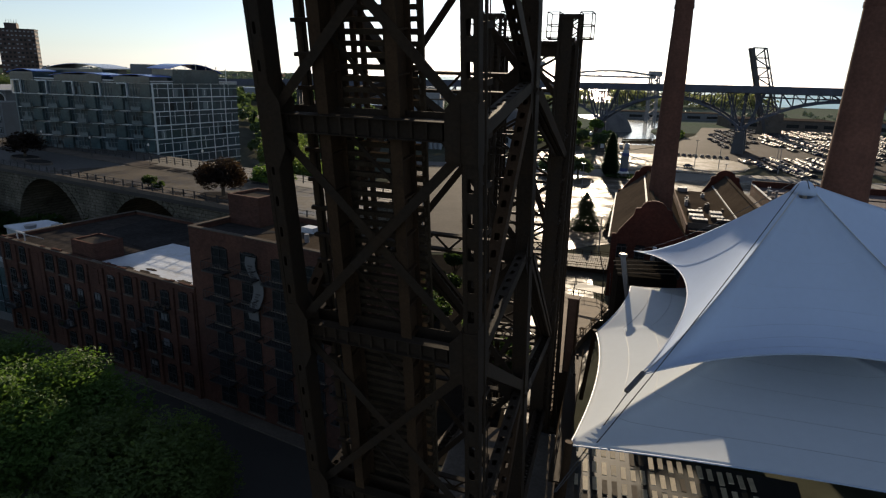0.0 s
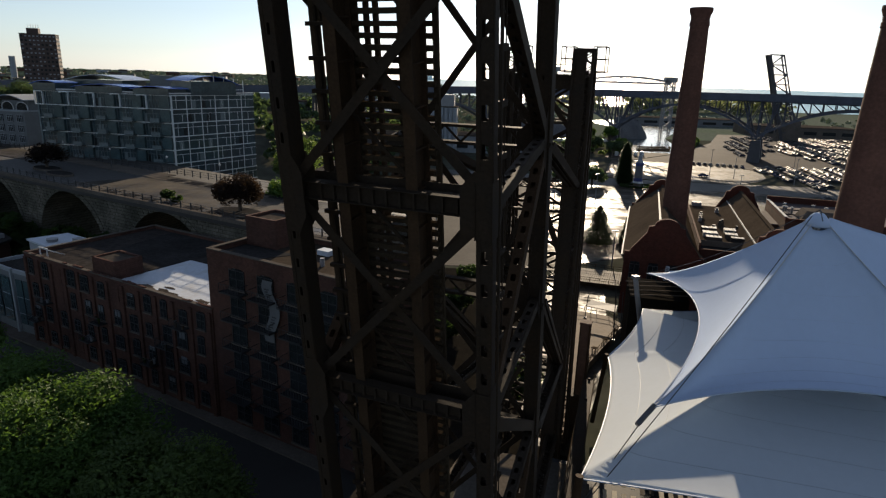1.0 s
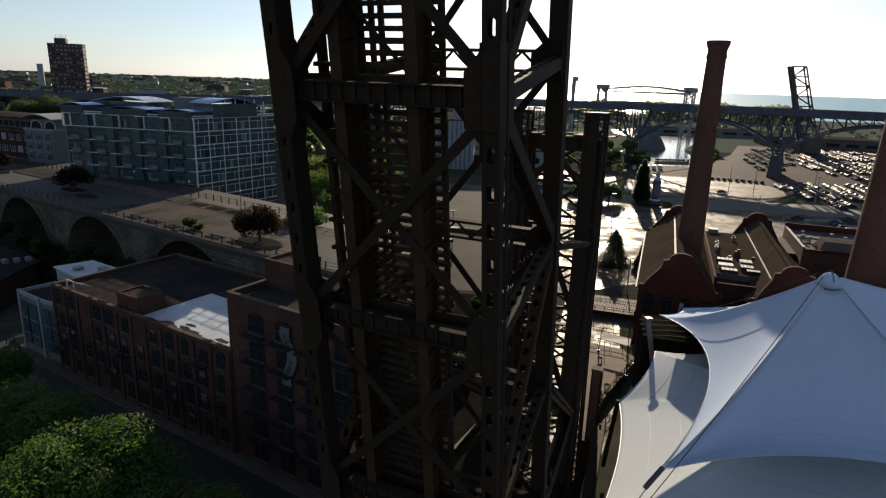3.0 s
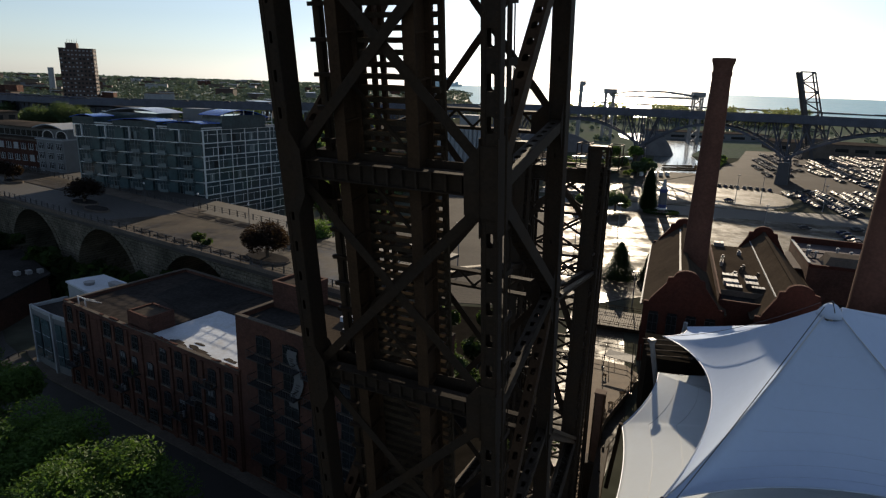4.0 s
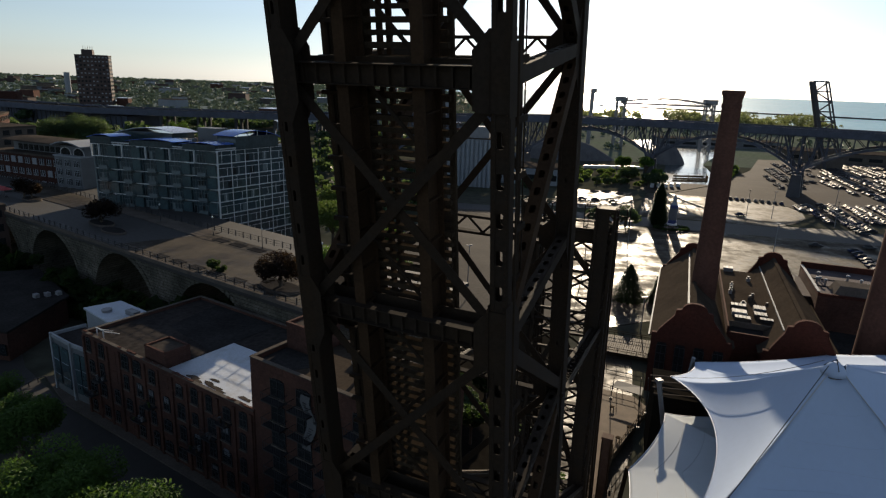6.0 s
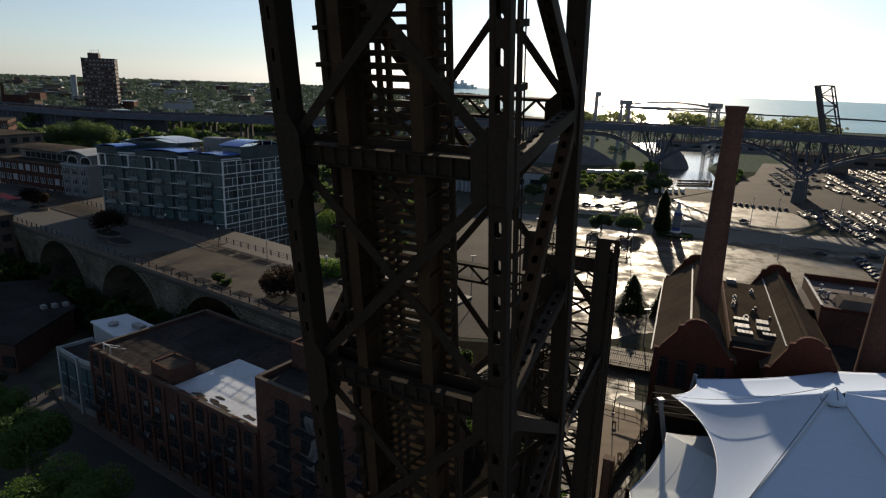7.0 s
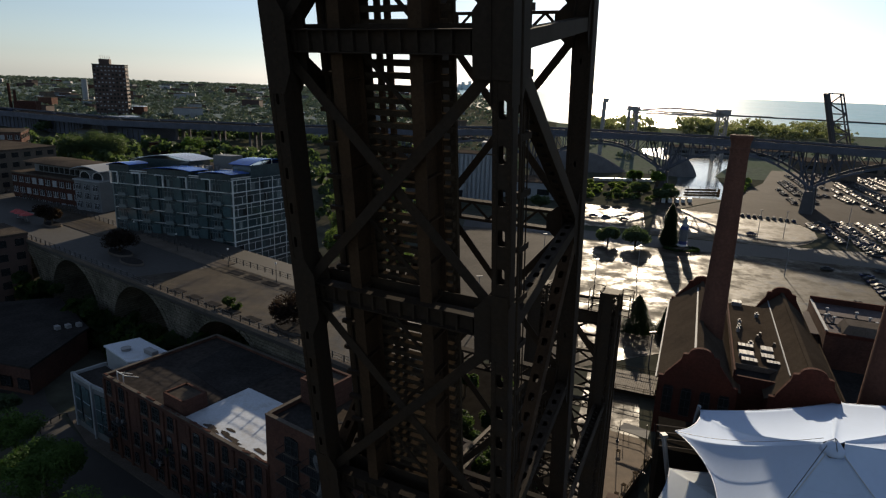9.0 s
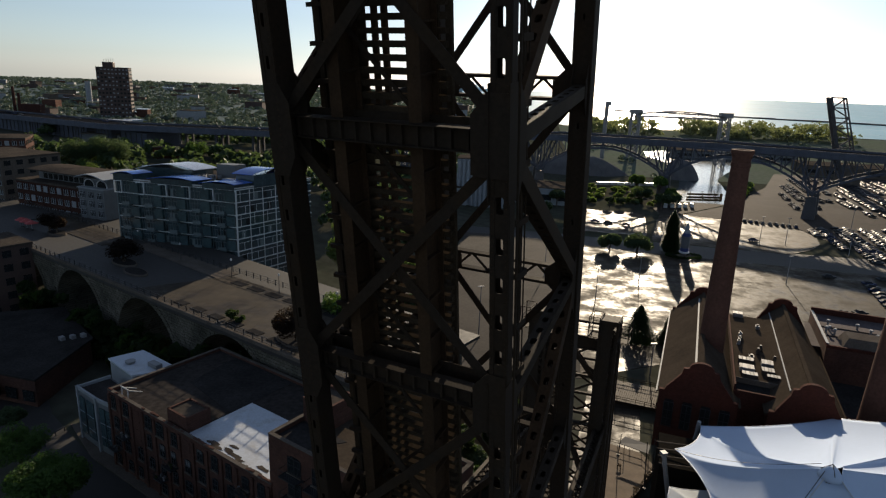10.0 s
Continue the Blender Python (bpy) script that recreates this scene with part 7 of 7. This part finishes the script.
for k, (x, y) in enumerate(((26.4, 90.9), (24.0, 87.3), (21.6, 83.9), (22.4, 93.2), (20.1, 81.6))):
    st = thing("stool", (x, y, 1.2), "small dark square stool on the tan terrace", "stool", "terrace stools")
    part("seat", Build().box((x, y, 1.68), (0.62, 0.62, 0.1), 20 + 11 * k), TIMBER, st)
    for dx in (-0.24, 0.24):
        for dy in (-0.24, 0.24):
            part("leg", Build().box((x + dx, y + dy, 1.42), (0.08, 0.08, 0.44), 0), DARK, st)
for x, y, h, lean in ((25.5, 88.0, 8.6, -0.5), (27.8, 92.6, 6.4, -0.3), (22.9, 97.0, 4.2, 0.2)):
    mp = thing("terrace_pole", (x, y, 1.2), "slim dark pole standing on the terrace", "pole", "terrace poles")
    part("shaft", Build().tube((x, y, 1.2), (x + lean, y, 1.2 + h), 0.09, 0.06, 8), DARK, mp)
    part("base", Build().tube((x, y, 1.2), (x, y, 1.36), 0.28, 0.24, 12), DARK, mp)
col = thing("steel_column", (15.3, 64.1, 0), "square brown steel box column with a flat cap by the terrace", "column")
COLUMN = material("faded_brown_column_paint", (0.12, 0.075, 0.055), 0.8, 0, 0.35, 0.6, 0.003, 12, (0.08, 0.05, 0.036), spec=0.05)
part("shaft", Build().box((15.3, 64.1, 7.4), (1.0, 0.9, 12.2), -21), COLUMN, col)
for sx in (-0.5, 0.5):
    for sy in (-0.45, 0.45):
        c = pose(15.3, 64.1, 0, 0, 0, -21) @ Vector((sx, sy, 7.4))
        part("corner_angle", Build().box(c, (0.14, 0.14, 12.3), -21), STEEL2, col)
part("cap", Build().box((15.3, 64.1, 13.6), (1.25, 1.15, 0.22), -21), COLUMN, col)
part("plinth", Build().box((15.3, 64.1, 2.4), (2.0, 2.0, 4.8), -21), STEEL, col)
aw = thing("awning", (25, 97, 1.2), "low dark cloth awning folded on posts at the terrace corner", "awning")
part("cloth", Build().hexa([(22.9, 97.6, 3.1), (27.4, 95.0, 3.1), (28.2, 97.2, 3.5), (24.2, 99.2, 3.5), (22.9, 97.6, 3.2), (27.4, 95.0, 3.2), (28.2, 97.2, 3.6), (24.2, 99.2, 3.6)]), DARK, aw)
for p in ((23.1, 97.7), (27.2, 95.2), (27.9, 97.1), (24.3, 99.0)):
    part("post", Build().beam((*p, 1.2), (*p, 3.2), 0.1, 0.1, UX), DARK, aw)

# ---- parked cars ----
def make_car(x, y, z, rz):
    c = thing("car", (0, 0, 0), "parked car on the open lot", "car", "parked cars")
    b = Build()
    prof = [(-2.2, 0.35), (2.2, 0.35), (2.25, 0.75), (1.2, 0.92), (-1.55, 0.95), (-2.2, 0.85)]
    for i, sgn in enumerate((-0.86, 0.86)):
        b.v += [(px, sgn, pz) for px, pz in prof]
    n = len(prof)
    b.f += [tuple(range(n)), tuple(range(2 * n - 1, n - 1, -1))]
    b.f += [(n + i, n + (i + 1) % n, (i + 1) % n, i) for i in range(n)]
    body = part("body", b, PAINT_CAR, c)
    g = Build().hexa([(-1.55, -0.8, 0.92), (1.15, -0.8, 0.9), (1.15, 0.8, 0.9), (-1.55, 0.8, 0.92), (-1.1, -0.62, 1.4), (0.35, -0.62, 1.42), (0.35, 0.62, 1.42), (-1.1, 0.62, 1.4)])
    part("cabin_glass", g, CAR_GLASS, c)
    part("roof", Build().box((-0.37, 0, 1.44), (1.4, 1.2, 0.06)), PAINT_CAR, c)
    for wx in (-1.35, 1.35):
        for wy in (-0.82, 0.82):
            part("wheel", Build().tube((wx, wy - 0.1, 0.32), (wx, wy + 0.1, 0.32), 0.32, n=12), RUBBER, c)
    c.matrix_basis = pose(x, y, z, 0, 0, rz)
    return c


first = make_car(113, 279, 0.12, 20)
rg = random.Random(12)


def in_poly(x, y, poly):
    inside = False
    for (xa, ya), (xb, yb) in zip(poly, poly[1:] + poly[:1]):
        if (ya > y) != (yb > y) and x < xa + (y - ya) * (xb - xa) / (yb - ya):
            inside = not inside
    return inside


# the parking fields: one by the street, one round the bridge pier, one long far one
FIELDS = (([(146, 247), (157, 255), (185, 285), (235, 318), (192, 320), (161, 318), (149, 309), (148, 290)], 0.04, -14),
          ([(166, 362), (190, 370), (222, 438), (265, 520), (222, 508), (186, 430)], 0.3, 18),
          ([(206, 346), (207, 400), (224, 438), (275, 520), (350, 520), (350, 330), (240, 322)], 0.12, -14))


def lot_field(x, y):
    """Which parking field the spot lies in, if any car stands there."""
    if any(abs(x - px) < 9 and abs(y - py) < 9 for px, py in PIERS):
        return None
    for poly, gaps, turn in FIELDS:
        if in_poly(x, y, poly):
            thin = noise.noise(Vector((x * 0.045, y * 0.045, 3.0))) < -0.42 + gaps
            return None if thin or rg.random() < gaps + 0.04 else turn
    return None


near_spots, far_spots = [], []
row = 0
x0 = 90.0
while x0 < 350:
    y = 246.0
    while y < 520:
        x = x0 + (y - 262) * 0.24
        turn = lot_field(x, y)
        if turn is not None:
            (near_spots if y < 372 and x < 262 else far_spots).append((x + rg.uniform(-0.6, 0.6), y + rg.uniform(-0.3, 0.3), 0.1, turn + rg.choice((0, 180)) + rg.uniform(-5, 5)))
        y += 2.7
    x0 += 5.0 if row % 2 == 0 else 7.6
    row += 1
rg.shuffle(near_spots)
far_spots += near_spots[255:]
spots = near_spots[:255]
for k in range(9):
    spots.append((124.5 + k * 2.75 + rg.uniform(-0.4, 0.4), 323.4 - k * 1.0, 0.12, 75 + rg.uniform(-6, 6)))
spots += [(120, 226, 0.06, -12), (105, 185.4, 0.06, 12), (110.2, 186.8, 0.06, 14), (139, 226.8, 0.06, 5), (129.4, 215.8, 0.06, -12), (128.4, 211.8, 0.06, -10), (127.4, 207.6, 0.06, 169), (126.2, 203.4, 0.06, -12), (125, 199.5, 0.06, -9), (130.4, 219.8, 0.06, -11), (148, 226.4, 0.06, 5), (124, 195.4, 0.06, -10), (46, 300, 0.14, 5), (52, 299, 0.14, 0), (60, 296, 0.14, 4), (-142.4, 170.2, DECK + 0.12, 20)]
for x, y, z, rz in spots:
    copy_thing(first, pose(x, y, z, 0, 0, rz))
fc = Build()
for x, y, z, rz in far_spots:
    m = pose(x, y, z, 0, 0, rz)
    fc.hexa([m @ Vector(p) for p in ((-2.1, -0.86, 0.2), (2.1, -0.86, 0.2), (2.1, 0.86, 0.2), (-2.1, 0.86, 0.2), (-2.1, -0.86, 0.9), (2.1, -0.86, 0.85), (2.1, 0.86, 0.85), (-2.1, 0.86, 0.9))])
    fc.hexa([m @ Vector(p) for p in ((-1.6, -0.78, 0.88), (1.1, -0.78, 0.86), (1.1, 0.78, 0.86), (-1.6, 0.78, 0.88), (-1.1, -0.6, 1.42), (0.3, -0.6, 1.42), (0.3, 0.6, 1.42), (-1.1, 0.6, 1.42))])
CARS_FAR = material("far_car_paint", (0.05, 0.05, 0.055), 0.55, 0.0, 0.2, 0.35, second=(0.02, 0.02, 0.023), spec=0.12)
solid("far_parked_cars", fc, CARS_FAR, (230, 380, 0), "distant rows of glinting parked cars", "cars", "stuff")
# traffic on the high bridge
for k in range(14):
    p = pp[8 + k] if 8 + k < len(pp) else pp[-1]
    copy_thing(first, pose(p.x + rg.uniform(-6, 6), p.y + rg.uniform(-4, 4), p.z + 1.35, 0, 0, rg.choice((-15, 165))))

# delivery vans by the sheds, floating docks on the river
def van(x, y, z, rz):
    o = thing("van", (x, y, z), "white delivery van parked beside a dock shed", "van", "parked vans")
    m = pose(x, y, z, 0, 0, rz)
    b = Build()
    prof = [(-2.9, 0.4), (2.9, 0.4), (2.9, 1.1), (2.2, 1.35), (1.6, 2.3), (-2.9, 2.4)]
    for sgn in (-1, 1):
        b.v += [tuple(m @ Vector((px, sgn, pz))) for px, pz in prof]
    n = len(prof)
    b.f += [tuple(range(n)), tuple(range(2 * n - 1, n - 1, -1))] + [(n + i, n + (i + 1) % n, (i + 1) % n, i) for i in range(n)]
    part("body", b, WHITE, o)
    part("windscreen", Build().hexa([m @ Vector(p) for p in ((2.22, -0.8, 1.36), (2.24, -0.8, 1.36), (2.24, 0.8, 1.36), (2.22, 0.8, 1.36), (1.68, -0.8, 2.2), (1.7, -0.8, 2.2), (1.7, 0.8, 2.2), (1.68, 0.8, 2.2))]), GLASS, o)
    for wx in (-1.9, 1.9):
        for wy in (-0.95, 0.95):
            part("wheel", Build().tube(m @ Vector((wx, wy - 0.1, 0.38)), m @ Vector((wx, wy + 0.1, 0.38)), 0.38, n=10), RUBBER, o)


for k in range(9):
    van(66 + k * 4.6, 424 + k * 1.0, 0, 20 + (k % 3) * 4)
for k in range(5):
    van(92 + k * 4.0, 352 + k * 1.5, 0, 75 + (k % 3) * 5)
for p, q in (((112, 383), (133, 388)), ((115, 393), (136, 398)), ((119, 406), (139, 410)), ((133, 386), (142, 412))):
    o = thing("floating_dock", (p[0], p[1], 0), "dark narrow floating boat dock on the river", "dock", "boat docks")
    part("deck", Build().beam((*p, 0.35), (*q, 0.35), 1.6, 0.5, UP), TIMBER, o)
    for t in (0.1, 0.5, 0.9):
        c = lerp(p, q, t)
        part("pile", Build().tube((c[0], c[1] + 1, -0.3), (c[0], c[1] + 1, 2.2), 0.18, n=8), TIMBER, o)

# red parasols on the far end of the promenade
RED_CLOTH = material("faded_red_parasol_cloth", (0.3, 0.05, 0.05), 0.85, 0, 0.2, 1)
for x, y in ((-140.3, 163.6), (-137.2, 161.8), (-143.0, 165.2)):
    o = thing("parasol", (x, y, DECK), "open red cafe parasol on the promenade", "parasol", "promenade parasols")
    part("pole", Build().tube((x, y, DECK + 0.1), (x, y, DECK + 2.9), 0.05, n=8), GREY, o)
    part("base", Build().tube((x, y, DECK + 0.1), (x, y, DECK + 0.25), 0.4, n=12), DARK, o)
    part("canopy", Build().lathe((x, y), [(1.9, DECK + 2.15), (1.0, DECK + 2.6), (0.04, DECK + 2.95)], 8), RED_CLOTH, o)

# ---- trees ----
def tree(x, y, z, h, r, mat, leaves=1500, size=0.42, label="leafy green street tree", seed=1, group="street trees", squash=0.8):
    """A tapered trunk with limbs and a crown of many small leaf sprays in uneven lobes."""
    rg = random.Random(seed)
    o = thing("tree", (x, y, z), label, "tree", group)
    t = Build()
    top = Vector((x, y, z + h * 0.45))
    t.tube((x, y, z - 0.3), top, r * 0.075 + 0.06, r * 0.05 + 0.03, 8)
    lobes = []
    n = max(7, int(r * 4.0))
    for i in range(n):
        a = i * 2.399 + rg.uniform(-0.3, 0.3)
        e = rg.uniform(-0.25, 1.0)
        rad = r * rg.uniform(0.45, 0.75)
        c = Vector((x + math.cos(a) * rad * math.cos(e), y + math.sin(a) * rad * math.cos(e), z + h - r * squash + rad * squash * math.sin(e)))
        lobes.append((c, r * rg.uniform(0.22, 0.42)))
        t.tube(top - UP * rg.uniform(0, h * 0.12), c, r * 0.03 + 0.02, 0.02, 5)
    part("trunk", t, BARK, o)
    b = Build()
    for i in range(leaves):
        c, lr = lobes[i % n]
        d = Vector((rg.gauss(0, 1), rg.gauss(0, 1), rg.gauss(0, 1))).normalized()
        p = c + d * (lr * rg.uniform(0.7, 1.1))
        s = size * rg.uniform(0.6, 1.3)
        q1 = Vector((rg.uniform(-1, 1), rg.uniform(-1, 1), rg.uniform(-0.5, 0.5))).normalized()
        q2 = d.cross(q1)
        if q2.length < 0.1:
            q2 = q1.orthogonal()
        q2.normalize()
        b.quad(p - q1 * s * 0.9, p - q2 * s * 0.4 + d * s * 0.2, p + q1 * s, p + q2 * s * 0.45 + d * s * 0.15)
    part("crown", b, mat, o)
    return o


def conifer(x, y, z, h, r, seed, label="dark green spruce beside the walkway", full=0.62):
    rg = random.Random(seed)
    o = thing("conifer", (x, y, z), label, "tree", "spruces")
    part("trunk", Build().tube((x, y, z), (x, y, z + h), 0.16, 0.02, 8), BARK, o)
    b = Build()
    for i in range(9500 if h > 12 else 6500):
        t = rg.random() ** 0.7
        zz = z + h * (1 - t) + 0.2
        rad = r * min(1.0, t / full) ** 0.85 * min(1.0, (1.04 - t) / 0.2) ** 0.5 * rg.uniform(0.35, 1.0) * (0.86 + 0.2 * math.sin(9.0 * t + rg.uniform(0, 1.2)))
        a = rg.uniform(0, math.tau)
        p = Vector((x + rad * math.cos(a), y + rad * math.sin(a), zz - rad * 0.25))
        d = Vector((math.cos(a), math.sin(a), -0.35))
        s = (0.8 if h > 12 else 0.46) * rg.uniform(0.6, 1.2)
        w = Vector((-math.sin(a), math.cos(a), 0.1))
        b.quad(p - d * s, p - w * s * 0.35, p + d * s, p + w * s * 0.35)
    part("crown", b, LEAF_DARK, o)


big = "large fresh green tree beside the shaded street"
tree(-35, 48.5, 0, 11.5, 8.4, LEAF, 40000, 0.24, big, 11, "riverside trees", 0.7)
tree(-24, 43.0, 0, 9.4, 7.8, LEAF_MID, 38000, 0.24, big, 12, "riverside trees", 0.7)
tree(-47, 56, 0, 10.8, 7.0, LEAF, 28000, 0.24, big, 13, "riverside trees", 0.7)
tree(-63, 70, 0, 9.0, 5.6, LEAF, 19000, 0.24, big, 14, "riverside trees", 0.7)
tree(-30, 33, 0, 8.0, 6.0, LEAF_MID, 19000, 0.24, big, 15, "riverside trees", 0.7)
tree(-74, 78, 0, 8.0, 4.6, LEAF, 10000, 0.2, big, 16, "riverside trees", 0.7)
purple = "round dark purple-leaved tree on the viaduct promenade"
tree(-93, 137.5, DECK, 6.4, 4.0, LEAF_RED, 4200, 0.3, purple, 21, "promenade trees")
tree(-35.6, 99.5, DECK, 7.0, 4.3, LEAF_RED, 5200, 0.3, purple, 22, "promenade trees")
tree(-128, 160, DECK, 5.0, 3.0, LEAF_RED, 2400, 0.3, purple, 23, "promenade trees")
tree(-51.6, 107.3, DECK - 0.6, 2.8, 1.5, LEAF_DARK, 900, 0.25, "low green shrub in a promenade planter", 24, "promenade shrubs")
tree(-49.6, 106.8, DECK - 0.6, 1.9, 1.3, LEAF_DARK, 700, 0.25, "low green shrub in a promenade planter", 25, "promenade shrubs")
tree(-131, 161, DECK, 6.0, 3.4, LEAF_RED, 2400, 0.3, purple, 26, "promenade trees")
conifer(37.4, 153.5, 0, 9.4, 4.8, 31)
conifer(45.0, 152.5, 0, 8.2, 3.0, 32)
conifer(69.3, 250, 0, 17.0, 3.5, 33, "tall dense dark green tree beside the monument", 0.4)
for k, (x, y, h, r) in enumerate(((44.6, 246, 7.4, 5.0), (55.2, 244.5, 7.8, 5.6), (46, 342, 5.6, 2.8), (59.7, 344, 5.6, 2.6), (65.6, 344.5, 5.6, 2.6), (72.2, 340, 5.6, 2.6), (88, 345, 9, 5), (96, 352, 8, 5), (30, 338, 9, 5), (80, 360, 10, 6), (20, 300, 9, 5), (92, 371, 15, 5.5), (83, 392, 13, 5), (98, 366, 9, 4))):
    tree(x, y, 0, h, r, LEAF_FAR if k < 11 else LEAF, 5200 if k < 2 or k > 10 else 3600, 0.5, "small green tree beside the parking lots", 40 + k, "lot trees", 0.75 if k < 2 or k > 10 else 0.55)
NEAR_BANK = ((-22, 150, 0, 9, 4), (-86, 126, 0, 8, 4), (-76, 119, 0, 7, 4), (-98, 133, 0, 7, 4), (-52, 112, 0, 10, 5), (-120, 112, 0, 7, 4), (-96, 94, 0, 6, 3.5), (-84, 88, 0, 5, 2.5), (-24, 108, 0, 8, 4), (-14, 100, 0, 7, 4), (-3, 88, 0, 6, 3.5), (6, 78, 0, 6, 3))
FAR_BANK = ((-203, 276, 15, 16, 9.5), (-190, 278, 15, 18, 10.5), (-186, 255, 14, 10, 6), (-138, 274, 14, 10, 6), (-167, 318, 16, 12, 6.8), (-105, 286, 16, 10, 6), (-215, 230, 16, 9, 6), (-33, 118, 4, 16, 5), (-44, 168, 4, 16, 7), (-36, 160, 2, 14, 6), (-48, 190, 4, 17, 7), (-30, 185, 0, 9, 5))
for k, (x, y, z, h, r) in enumerate(FAR_BANK + NEAR_BANK):
    tree(x, y, z, h, r, LEAF if k in (4, 7) else LEAF_FAR if k < 2 else LEAF_MID if k < 12 else LEAF_FAR, int(4200 * max(1, r / 5.5) ** 2.4), 0.36, "leafy green tree near the viaduct", 60 + k, "bank trees")
# trees added here to darken the gaps low in the leaf
for k in range(2, 16, 2):
    rg = random.Random(300 + k)
    tree(rg.uniform(-8, 9), 60 + k * 3.6, 0, rg.uniform(5, 9), rg.uniform(2.6, 4.2), LEAF_DARK, 2200, 0.34, "dark tree added behind the lower bridge leaf", 320 + k, "track bed trees")
